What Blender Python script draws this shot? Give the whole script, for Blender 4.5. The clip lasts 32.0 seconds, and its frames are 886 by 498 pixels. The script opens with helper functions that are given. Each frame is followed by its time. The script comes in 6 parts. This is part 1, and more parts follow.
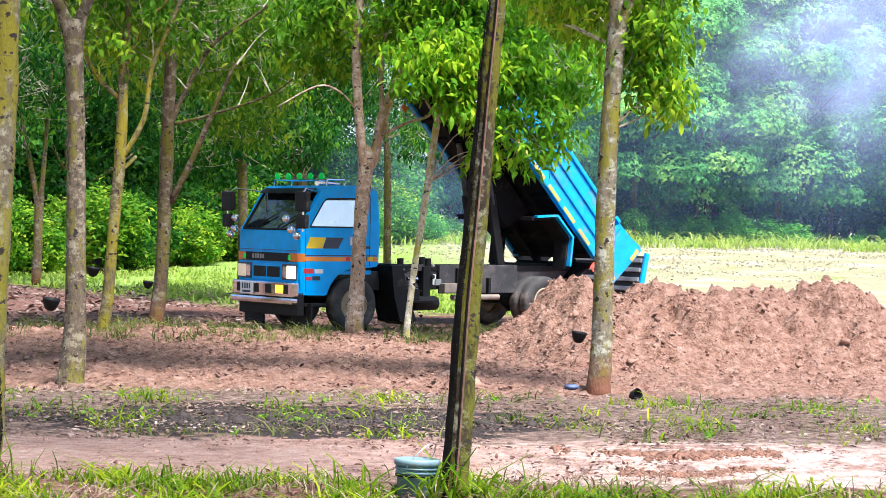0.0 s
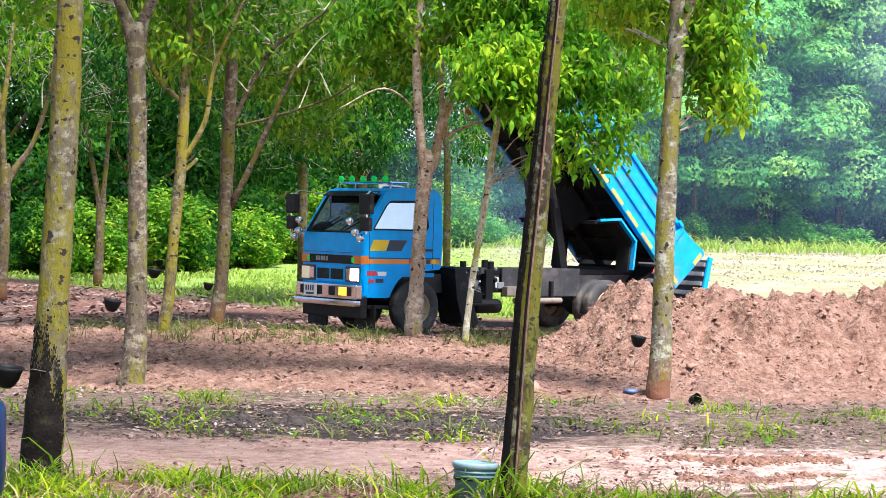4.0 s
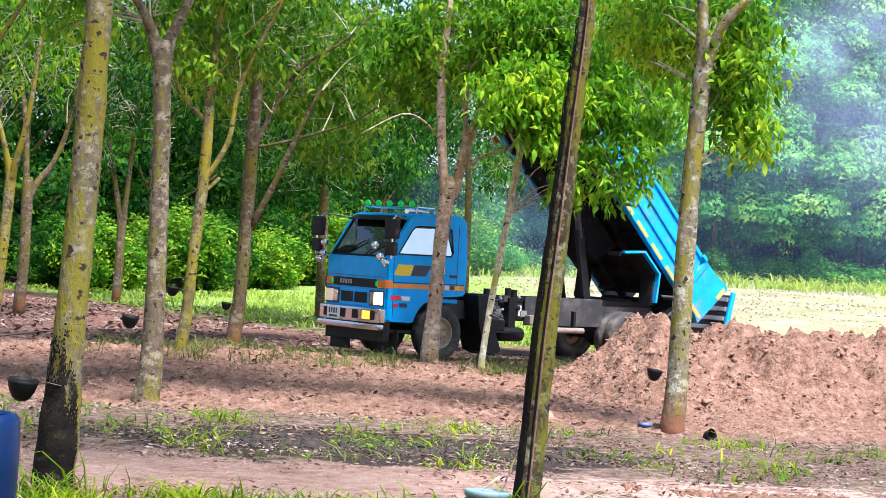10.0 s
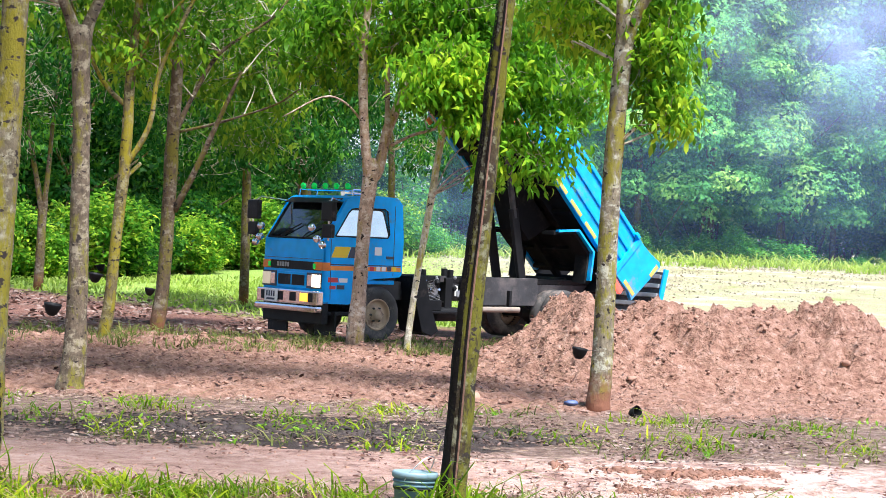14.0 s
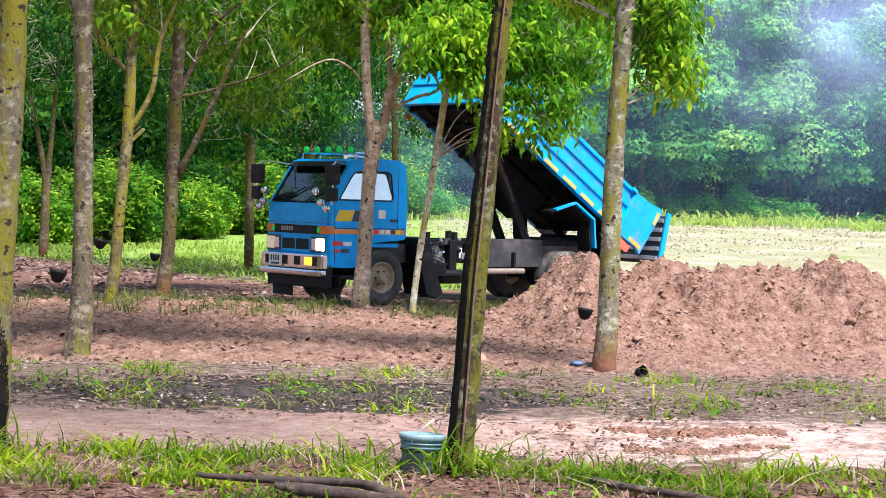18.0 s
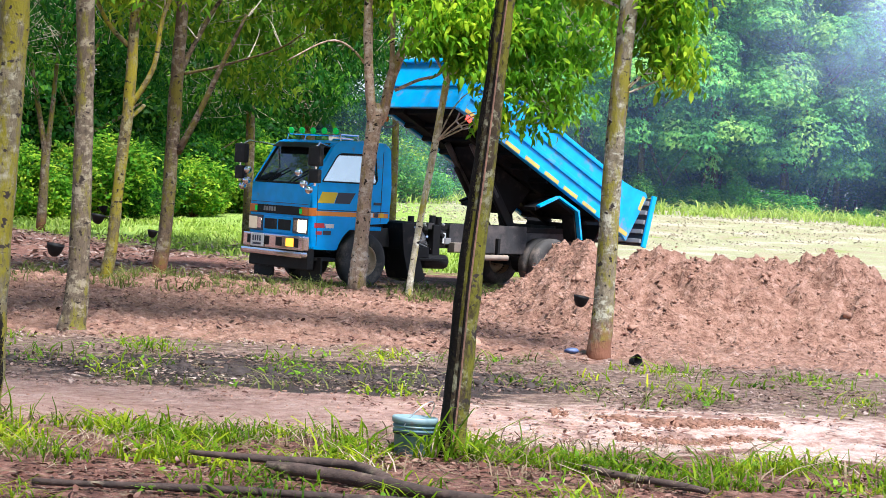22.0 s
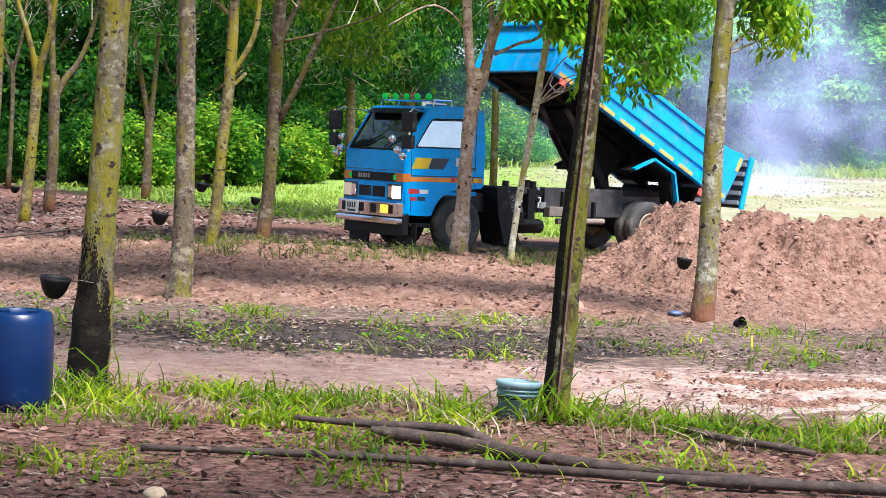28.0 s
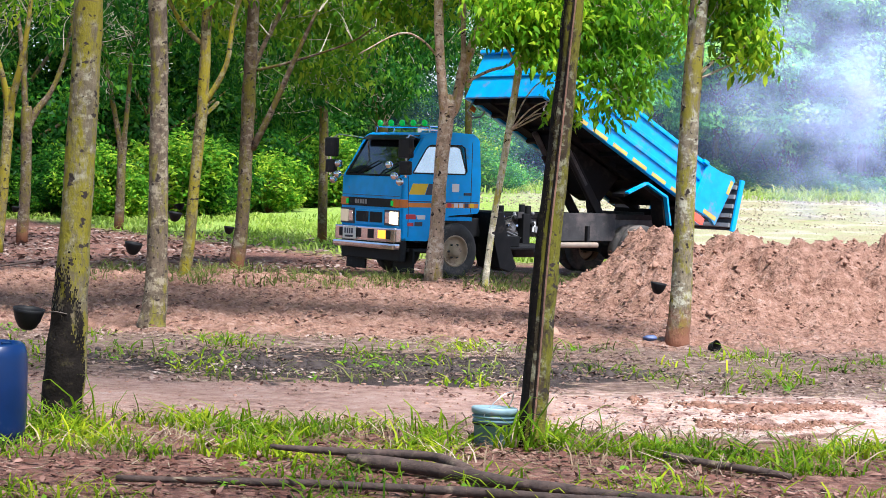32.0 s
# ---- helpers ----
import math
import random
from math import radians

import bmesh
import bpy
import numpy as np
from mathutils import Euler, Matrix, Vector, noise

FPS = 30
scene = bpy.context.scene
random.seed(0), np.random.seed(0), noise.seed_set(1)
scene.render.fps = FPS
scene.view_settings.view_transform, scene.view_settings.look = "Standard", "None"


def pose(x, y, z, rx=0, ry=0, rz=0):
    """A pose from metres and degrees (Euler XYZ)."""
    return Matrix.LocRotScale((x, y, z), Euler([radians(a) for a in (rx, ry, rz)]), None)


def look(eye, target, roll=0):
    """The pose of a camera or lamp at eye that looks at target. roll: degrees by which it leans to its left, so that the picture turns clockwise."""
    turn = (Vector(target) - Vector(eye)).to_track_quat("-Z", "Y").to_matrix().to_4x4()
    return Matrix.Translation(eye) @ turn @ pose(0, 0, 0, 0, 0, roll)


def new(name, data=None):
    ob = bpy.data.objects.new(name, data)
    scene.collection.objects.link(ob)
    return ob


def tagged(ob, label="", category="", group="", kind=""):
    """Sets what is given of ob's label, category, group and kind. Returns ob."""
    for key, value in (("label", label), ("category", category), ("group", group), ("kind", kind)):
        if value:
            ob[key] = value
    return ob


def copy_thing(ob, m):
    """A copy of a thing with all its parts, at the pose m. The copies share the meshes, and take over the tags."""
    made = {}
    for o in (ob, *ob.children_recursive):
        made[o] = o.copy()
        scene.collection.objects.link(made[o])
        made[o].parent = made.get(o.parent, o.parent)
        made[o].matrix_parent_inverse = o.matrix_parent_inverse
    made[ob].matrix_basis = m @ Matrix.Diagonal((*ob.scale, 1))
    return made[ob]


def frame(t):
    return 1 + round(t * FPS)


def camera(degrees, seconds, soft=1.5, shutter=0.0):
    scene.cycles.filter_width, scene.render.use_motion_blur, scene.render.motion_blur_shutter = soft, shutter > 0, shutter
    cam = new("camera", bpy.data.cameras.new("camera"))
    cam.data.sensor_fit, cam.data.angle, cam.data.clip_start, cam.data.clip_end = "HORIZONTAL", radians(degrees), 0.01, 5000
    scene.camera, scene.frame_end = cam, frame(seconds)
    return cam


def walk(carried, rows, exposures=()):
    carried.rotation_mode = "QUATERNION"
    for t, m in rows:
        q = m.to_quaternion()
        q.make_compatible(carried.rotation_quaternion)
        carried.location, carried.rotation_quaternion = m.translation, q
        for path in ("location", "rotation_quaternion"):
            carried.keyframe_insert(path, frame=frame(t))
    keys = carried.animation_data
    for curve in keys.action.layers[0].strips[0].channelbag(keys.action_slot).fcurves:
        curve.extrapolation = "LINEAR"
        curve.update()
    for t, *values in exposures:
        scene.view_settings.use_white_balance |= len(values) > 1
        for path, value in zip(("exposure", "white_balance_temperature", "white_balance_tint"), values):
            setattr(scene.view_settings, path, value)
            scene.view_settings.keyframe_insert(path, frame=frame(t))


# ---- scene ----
# ---- camera: handheld long lens from one standing point ----
cam = camera(26.73, 32.0, soft=0.75)
PATH = [
    (0, pose(0, 0, 1.65, 89.194, -1.220, -3.237)), (0.5, pose(0, 0, 1.65, 88.983, -1.256, -3.148)), (1, pose(0, 0, 1.65, 88.508, -1.361, -3.489)),
    (1.5, pose(0, 0, 1.65, 88.742, -1.221, -3.186)), (2, pose(0, 0, 1.65, 88.674, -1.311, -2.958)), (2.5, pose(0, 0, 1.65, 89.180, -1.301, -2.972)),
    (3, pose(0, 0, 1.65, 89.614, -1.375, -2.732)), (3.5, pose(0, 0, 1.65, 89.249, -1.711, -1.815)), (5.5, pose(0, 0, 1.65, 89.307, -0.984, -0.808)),
    (6, pose(0, 0, 1.65, 88.442, -0.883, -1.883)), (6.5, pose(0, 0, 1.65, 88.884, -1.117, -1.660)), (7, pose(0, 0, 1.65, 88.408, -1.360, -2.063)),
    (7.5, pose(0, 0, 1.65, 89.534, -1.331, -0.599)), (8, pose(0, 0, 1.65, 90.316, -2.108, 0.074)), (8.5, pose(0, 0, 1.65, 89.495, -2.929, -0.912)),
    (9, pose(0, 0, 1.65, 90.068, -3.217, -1.324)), (9.5, pose(0, 0, 1.65, 89.978, -3.273, -1.521)), (10, pose(0, 0, 1.65, 90.047, -3.296, -0.809)),
    (10.5, pose(0, 0, 1.65, 90.287, -3.359, -0.641)), (11, pose(0, 0, 1.65, 90.533, -3.129, -1.038)), (11.5, pose(0, 0, 1.65, 90.269, -3.105, -1.085)),
    (12, pose(0, 0, 1.65, 90.344, -3.421, -1.399)), (12.5, pose(0, 0, 1.65, 90.494, -2.861, -1.992)), (13, pose(0, 0, 1.65, 90.125, -2.269, -2.783)),
    (13.5, pose(0, 0, 1.65, 89.980, -2.280, -3.154)), (14, pose(0, 0, 1.65, 89.597, -2.419, -3.145)), (14.5, pose(0, 0, 1.65, 88.843, -2.366, -2.965)),
    (16.5, pose(0, 0, 1.65, 89.144, -2.286, -2.806)), (17, pose(0, 0, 1.65, 88.968, -2.307, -3.649)), (17.5, pose(0, 0, 1.65, 88.694, -1.842, -3.757)),
    (18, pose(0, 0, 1.65, 88.433, -1.744, -3.016)), (18.5, pose(0, 0, 1.65, 88.374, -1.738, -3.473)), (19, pose(0, 0, 1.65, 88.213, -1.778, -3.781)),
    (19.5, pose(0, 0, 1.65, 88.204, -1.868, -3.256)), (20, pose(0, 0, 1.65, 88.273, -2.320, -2.826)), (20.5, pose(0, 0, 1.65, 88.262, -2.394, -2.766)),
    (21, pose(0, 0, 1.65, 88.169, -2.497, -2.529)), (21.5, pose(0, 0, 1.65, 88.081, -3.060, -2.604)), (22, pose(0, 0, 1.65, 87.938, -3.226, -3.045)),
    (22.5, pose(0, 0, 1.65, 88.129, -3.194, -2.649)), (23, pose(0, 0, 1.65, 87.881, -2.971, -2.232)), (23.5, pose(0, 0, 1.65, 87.763, -3.062, -2.201)),
    (24, pose(0, 0, 1.65, 87.414, -2.851, -1.240)), (24.5, pose(0, 0, 1.65, 87.350, -2.966, -0.621)), (25, pose(0, 0, 1.65, 87.085, -2.773, -0.689)),
    (25.5, pose(0, 0, 1.65, 86.792, -2.534, -0.129)), (26, pose(0, 0, 1.65, 86.475, -2.591, 0.163)), (26.5, pose(0, 0, 1.65, 86.651, -2.582, -0.118)),
    (28.5, pose(0, 0, 1.65, 86.731, -2.375, 0.080)), (29, pose(0, 0, 1.65, 87.662, -1.969, -0.915)), (29.5, pose(0, 0, 1.65, 87.354, -1.879, -1.150)),
    (30, pose(0, 0, 1.65, 87.527, -1.946, -1.072)), (30.5, pose(0, 0, 1.65, 87.416, -1.959, -0.837)), (31, pose(0, 0, 1.65, 87.680, -1.702, -0.739)),
    (31.5, pose(0, 0, 1.65, 87.581, -1.822, -0.728)), (32, pose(0, 0, 1.65, 87.551, -1.857, -0.771)),
]
walk(cam, PATH, [(0, 1.24, 6000, 12), (14, 1.24, 6000, 12), (18, 1.06, 6000, 12), (32, 1.06, 6000, 12)])

# ---- world and sun: bright hazy sky, soft sun from the right ----
SUN_EL, SUN_AZ = radians(62), radians(145)   # azimuth clockwise from +Y
world = bpy.data.worlds.new("sky")
scene.world = world
world.use_nodes = True
_nt = world.node_tree
_sky = _nt.nodes.new("ShaderNodeTexSky")
_sky.sky_type = "NISHITA"
_sky.sun_disc = False
_sky.sun_elevation, _sky.sun_rotation = SUN_EL, SUN_AZ
_sky.air_density, _sky.dust_density, _sky.ozone_density = 1.0, 1.2, 1.5
_bg = _nt.nodes["Background"]
_bg.inputs["Strength"].default_value = 0.10
_nt.links.new(_sky.outputs[0], _bg.inputs["Color"])
sun_lamp = new("sun", bpy.data.lights.new("sun", "SUN"))
sun_lamp.data.energy, sun_lamp.data.angle, sun_lamp.data.color = 5.0, radians(18), (1.0, 0.97, 0.92)
_sd = Vector((math.sin(SUN_AZ) * math.cos(SUN_EL), math.cos(SUN_AZ) * math.cos(SUN_EL), math.sin(SUN_EL)))
sun_lamp.matrix_world = look(_sd * 100, (0, 0, 0))

# ---- small builders ----
rng = np.random.default_rng(7)


def mat(name, color, rough=0.6, metal=0.0, var=0.25, scale=6.0, bump=0.3, bump_scale=60.0, dirt=None, dirt_amt=0.0, dirt_scale=3.0,
        spec=0.5, emit=None, emit_power=0.0, rand=0.0, coat=0.0, bump_dist=0.01):
    """A painted, plastic, metal or earthy surface: base colour broken at two scales, dirt patches, fine relief."""
    m = bpy.data.materials.new(name)
    m.use_nodes = True
    nt = m.node_tree
    b = nt.nodes["Principled BSDF"]
    L = nt.links.new
    tc = nt.nodes.new("ShaderNodeTexCoord")
    n1 = nt.nodes.new("ShaderNodeTexNoise")
    n1.inputs["Scale"].default_value = scale
    n1.inputs["Detail"].default_value = 6
    L(tc.outputs["Object"], n1.inputs["Vector"])
    r = nt.nodes.new("ShaderNodeValToRGB")
    lo = [max(0, c * (1 - var)) for c in color]
    hi = [min(1, c * (1 + var)) for c in color]
    r.color_ramp.elements[0].position, r.color_ramp.elements[1].position = 0.3, 0.7
    r.color_ramp.elements[0].color, r.color_ramp.elements[1].color = (*lo, 1), (*hi, 1)
    L(n1.outputs["Fac"], r.inputs["Fac"])
    col = r.outputs["Color"]
    if rand:
        oi = nt.nodes.new("ShaderNodeObjectInfo")
        hs = nt.nodes.new("ShaderNodeHueSaturation")
        mr = nt.nodes.new("ShaderNodeMapRange")
        mr.inputs[3].default_value, mr.inputs[4].default_value = 1 - rand, 1 + rand
        L(oi.outputs["Random"], mr.inputs[0])
        L(mr.outputs[0], hs.inputs["Value"])
        L(col, hs.inputs["Color"])
        col = hs.outputs["Color"]
    if dirt:
        n2 = nt.nodes.new("ShaderNodeTexNoise")
        n2.inputs["Scale"].default_value = dirt_scale
        n2.inputs["Detail"].default_value = 8
        n2.inputs["Roughness"].default_value = 0.7
        L(tc.outputs["Object"], n2.inputs["Vector"])
        mr2 = nt.nodes.new("ShaderNodeMapRange")
        mr2.inputs[1].default_value, mr2.inputs[2].default_value = 0.62 - 0.35 * dirt_amt, 0.75 - 0.2 * dirt_amt
        L(n2.outputs["Fac"], mr2.inputs[0])
        mx = nt.nodes.new("ShaderNodeMix")
        mx.data_type = "RGBA"
        L(mr2.outputs[0], mx.inputs["Factor"])
        L(col, mx.inputs[6])
        mx.inputs[7].default_value = (*dirt, 1)
        col = mx.outputs[2]
    L(col, b.inputs["Base Color"])
    b.inputs["Roughness"].default_value = rough
    b.inputs["Metallic"].default_value = metal
    b.inputs["Specular IOR Level"].default_value = spec
    b.inputs["Coat Weight"].default_value = coat
    b.inputs["Coat Roughness"].default_value = 0.12
    if bump:
        n3 = nt.nodes.new("ShaderNodeTexNoise")
        n3.inputs["Scale"].default_value = bump_scale
        n3.inputs["Detail"].default_value = 4
        L(tc.outputs["Object"], n3.inputs["Vector"])
        bp = nt.nodes.new("ShaderNodeBump")
        bp.inputs["Strength"].default_value = bump
        bp.inputs["Distance"].default_value = bump_dist
        L(n3.outputs["Fac"], bp.inputs["Height"])
        L(bp.outputs[0], b.inputs["Normal"])
    if emit:
        b.inputs["Emission Color"].default_value = (*emit, 1)
        b.inputs["Emission Strength"].default_value = emit_power
    return m


def leaf_mat(name, dark, mid, light, gloss=0.5, through_light=0.45, single=0.55, patch=0.55, patch_scale=0.9):
    """Foliage: colour by leaf, some light shining through."""
    m = bpy.data.materials.new(name)
    m.use_nodes = True
    nt = m.node_tree
    L = nt.links.new
    b = nt.nodes["Principled BSDF"]
    g = nt.nodes.new("ShaderNodeNewGeometry")
    r = nt.nodes.new("ShaderNodeValToRGB")
    e = r.color_ramp.elements
    e[0].color, e[1].color = (*dark, 1), (*light, 1)
    k = e.new(0.55)
    k.color = (*mid, 1)
    oi = nt.nodes.new("ShaderNodeObjectInfo")
    tc = nt.nodes.new("ShaderNodeTexCoord")
    nz = nt.nodes.new("ShaderNodeTexNoise")
    nz.inputs["Scale"].default_value = patch_scale
    nz.inputs["Detail"].default_value = 2
    L(tc.outputs["Object"], nz.inputs["Vector"])
    mix = nt.nodes.new("ShaderNodeMath")
    mix.operation = "MULTIPLY_ADD"
    mix.inputs[1].default_value = single
    L(g.outputs["Random Per Island"], mix.inputs[0])
    sub = nt.nodes.new("ShaderNodeMapRange")
    sub.inputs[1].default_value, sub.inputs[2].default_value = 0.3, 0.7
    sub.inputs[3].default_value, sub.inputs[4].default_value = -0.05, patch - 0.05
    L(nz.outputs["Fac"], sub.inputs[0])
    L(sub.outputs[0], mix.inputs[2])
    L(mix.outputs[0], r.inputs["Fac"])
    hs = nt.nodes.new("ShaderNodeHueSaturation")
    mr = nt.nodes.new("ShaderNodeMapRange")
    mr.inputs[3].default_value, mr.inputs[4].default_value = 0.85, 1.15
    L(oi.outputs["Random"], mr.inputs[0])
    L(mr.outputs[0], hs.inputs["Value"])
    L(r.outputs[0], hs.inputs["Color"])
    L(hs.outputs[0], b.inputs["Base Color"])
    b.inputs["Roughness"].default_value = gloss
    b.inputs["Specular IOR Level"].default_value = 0.13
    t = nt.nodes.new("ShaderNodeBsdfTranslucent")
    gm = nt.nodes.new("ShaderNodeGamma")
    gm.inputs[1].default_value = 0.8
    L(hs.outputs[0], gm.inputs[0])
    L(gm.outputs[0], t.inputs["Color"])
    ms = nt.nodes.new("ShaderNodeMixShader")
    ms.inputs[0].default_value = through_light
    L(b.outputs[0], ms.inputs[1])
    L(t.outputs[0], ms.inputs[2])
    L(ms.outputs[0], nt.nodes["Material Output"].inputs["Surface"])
    return m


def link_mesh(name, me, material, parent=None, label=""):
    if material and not me.materials:
        me.materials.append(material)
    ob = new(name, me)
    if parent:
        ob.parent = parent
    if label:
        ob["label"] = label
    return ob


def part(name, bm, material, parent, label="", smooth=False):
    """Links a bmesh as one mesh object under a thing or a part."""
    me = bpy.data.meshes.new(name)
    bmesh.ops.recalc_face_normals(bm, faces=bm.faces)
    bm.to_mesh(me)
    bm.free()
    if smooth:
        me.shade_smooth()
    return link_mesh(name, me, material, parent, label)


def thing(name, label, category, m=None, group="", kind=""):
    ob = tagged(new(name), label, category, group, kind)
    if m is not None:
        ob.matrix_world = m
    return ob


def raw_mesh(name, v, f):
    """A mesh from numpy arrays: vertices n x 3 and faces n x k."""
    me = bpy.data.meshes.new(name)
    v = np.ascontiguousarray(v, dtype=np.float32)
    f = np.ascontiguousarray(f, dtype=np.int32)
    me.vertices.add(len(v))
    me.vertices.foreach_set("co", v.ravel())
    me.loops.add(f.size)
    me.loops.foreach_set("vertex_index", f.ravel())
    me.polygons.add(len(f))
    me.polygons.foreach_set("loop_start", np.arange(0, f.size, f.shape[1], dtype=np.int32))
    me.polygons.foreach_set("loop_total", np.full(len(f), f.shape[1], dtype=np.int32))
    me.update(calc_edges=True)
    return me


def box(bm, x0, x1, y0, y1, z0, z1, bevel=0.0, m=None):
    """Adds a box, its edges rounded, to bm."""
    vs = [bm.verts.new((x, y, z)) for x in (x0, x1) for y in (y0, y1) for z in (z0, z1)]
    fs = [bm.faces.new([vs[i] for i in q]) for q in ((0, 1, 3, 2), (4, 6, 7, 5), (0, 4, 5, 1), (2, 3, 7, 6), (0, 2, 6, 4), (1, 5, 7, 3))]
    if m is not None:
        bmesh.ops.transform(bm, matrix=m, verts=vs)
    if bevel:
        es = list({e for f in fs for e in f.edges})
        bmesh.ops.bevel(bm, geom=es, offset=bevel, segments=2, affect="EDGES", profile=0.6)
    return bm


def boxed(*a, **k):
    return box(bmesh.new(), *a, **k)


def prism(bm, pts, y0, y1, bevel=0.0):
    """Adds an outline in x and z, drawn out from y0 to y1."""
    a = [bm.verts.new((x, y0, z)) for x, z in pts]
    b = [bm.verts.new((x, y1, z)) for x, z in pts]
    n = len(pts)
    fs = [bm.faces.new(a), bm.faces.new(list(reversed(b)))]
    for i in range(n):
        fs.append(bm.faces.new((a[i], b[i], b[(i + 1) % n], a[(i + 1) % n])))
    if bevel:
        es = list({e for f in fs for e in f.edges})
        bmesh.ops.bevel(bm, geom=es, offset=bevel, segments=2, affect="EDGES", profile=0.6)
    return bm


def lathe(bm, prof, seg=28, m=None):
    """Adds a body turned about z from (radius, z) pairs."""
    rings = []
    for r, z in prof:
        rings.append([bm.verts.new((max(r, 1e-4) * math.cos(2 * math.pi * k / seg), max(r, 1e-4) * math.sin(2 * math.pi * k / seg), z)) for k in range(seg)])
    for a, b in zip(rings, rings[1:]):
        for k in range(seg):
            bm.faces.new((a[k], a[(k + 1) % seg], b[(k + 1) % seg], b[k]))
    if m is not None:
        bmesh.ops.transform(bm, matrix=m, verts=[v for r in rings for v in r])
    return bm


def tube(bm, pts, radii, seg=8, cap=True, wob=0.0):
    """Adds a limb along pts with a radius at each point."""
    pts = [Vector(p) for p in pts]
    if not hasattr(radii, "__len__"):
        radii = [radii] * len(pts)
    rings = []
    for i, p in enumerate(pts):
        d = (pts[min(i + 1, len(pts) - 1)] - pts[max(i - 1, 0)]).normalized()
        u = d.cross(Vector((0.31, 0.87, 0.2))).normalized()
        w = d.cross(u)
        ring = []
        for k in range(seg):
            a = 2 * math.pi * k / seg
            o = u * math.cos(a) + w * math.sin(a)
            rr = radii[i]
            if wob:
                rr *= 1 + wob * noise.noise((p + o * radii[i]) * 5.0)
            ring.append(bm.verts.new(p + o * rr))
        rings.append(ring)
    for a, b in zip(rings, rings[1:]):
        for k in range(seg):
            bm.faces.new((a[k], a[(k + 1) % seg], b[(k + 1) % seg], b[k]))
    if cap:
        bm.faces.new(list(reversed(rings[0])))
        bm.faces.new(rings[-1])
    return bm


def plate(bm, outer, holes, y0, y1):
    """Adds a sheet in x and z with holes through it, between y0 and y1."""
    front = []
    for loop in (outer, *holes):
        vs = [bm.verts.new((x, y0, z)) for x, z in loop]
        front.append([bm.edges.new((vs[i], vs[(i + 1) % len(vs)])) for i in range(len(vs))])
    es = [e for l in front for e in l]
    out = bmesh.ops.triangle_fill(bm, use_beauty=True, use_dissolve=False, edges=es)
    fs = [g for g in out["geom"] if isinstance(g, bmesh.types.BMFace)]
    ext = bmesh.ops.extrude_face_region(bm, geom=fs)
    bmesh.ops.translate(bm, verts=[g for g in ext["geom"] if isinstance(g, bmesh.types.BMVert)], vec=(0, y1 - y0, 0))
    return bm


def smooth_line(pts, n=4):
    """Catmull-Rom points through pts (tuples of any length)."""
    p = np.array(pts, float)
    q = np.vstack([2 * p[0] - p[1], p, 2 * p[-1] - p[-2]])
    out = []
    for i in range(1, len(q) - 2):
        for k in range(n):
            t = k / n
            out.append(0.5 * (2 * q[i] + (q[i + 1] - q[i - 1]) * t + (2 * q[i - 1] - 5 * q[i] + 4 * q[i + 1] - q[i + 2]) * t * t
                              + (3 * q[i] - q[i - 1] - 3 * q[i + 1] + q[i + 2]) * t ** 3))
    out.append(p[-1])
    return out


def leaf_arrays(c, size, droop=0.5, wide=0.36, fold=0.10, r=None, bend=0.0, fine=False):
    """Folded leaf blades at the centres c (n x 3), each of length size; fine ones have a curved outline and a bent tip."""
    r = r or rng
    n = len(c)
    az = r.uniform(0, 2 * np.pi, n)
    el = r.normal(-droop, 0.5, n)
    d = np.stack([np.cos(az) * np.cos(el), np.sin(az) * np.cos(el), np.sin(el)], 1)
    s = np.cross(d, np.stack([r.normal(0, .5, n), r.normal(0, .5, n), np.ones(n)], 1))
    s /= np.linalg.norm(s, axis=1, keepdims=True) + 1e-9
    u = np.cross(s, d)
    size = np.broadcast_to(size, n)[:, None] * r.uniform(0.7, 1.25, (n, 1))
    if not fine:
        mid = c + d * size * 0.45 + u * size * fold
        v = np.stack([c, mid + s * size * wide * 0.5, c + d * size, mid - s * size * wide * 0.5], 1).reshape(-1, 3)
        k = np.arange(n)[:, None] * 4
        return v, np.concatenate([k + [[0, 2, 1]], k + [[0, 3, 2]]], 1).reshape(-1, 3)
    bend = bend * r.uniform(0.3, 1.6, (n, 1))
    rows = [c]
    for f, w in ((0.28, 0.42), (0.62, 0.46)):
        p = c + d * size * f - u * size * bend * f * f + u * size * fold * (1 - abs(f - 0.45))
        rows += [p + s * size * wide * w, p - s * size * wide * w]
    rows.append(c + d * size - u * size * bend)
    v = np.stack(rows, 1).reshape(-1, 3)
    k = np.arange(n)[:, None] * 6
    f = np.concatenate([k + [[0, 2, 1]], k + [[1, 2, 4]], k + [[1, 4, 3]], k + [[3, 4, 5]]], 1).reshape(-1, 3)
    return v, f


def step(a, b, x):
    t = np.clip((x - a) / (b - a), 0, 1)
    return t * t * (3 - 2 * t)

# ---- materials ----
M_BLUE = mat("truck_blue_paint", (0.0, 0.37, 0.90), 0.4, var=0.10, bump=0.04, bump_scale=20, dirt=(0.12, 0.13, 0.15), dirt_amt=0.05, dirt_scale=2.2, spec=0.22, coat=0.1)
M_BED = mat("bed_blue_paint", (0.002, 0.34, 0.78), 0.38, var=0.15, bump=0.08, bump_scale=25, dirt=(0.25, 0.19, 0.14), dirt_amt=0.16, dirt_scale=2.5, coat=0.3)
M_BLACK = mat("black_steel", (0.010, 0.010, 0.011), 0.6, var=0.3, bump=0.15, bump_scale=40, dirt=(0.07, 0.055, 0.045), dirt_amt=0.15, dirt_scale=3, spec=0.25)
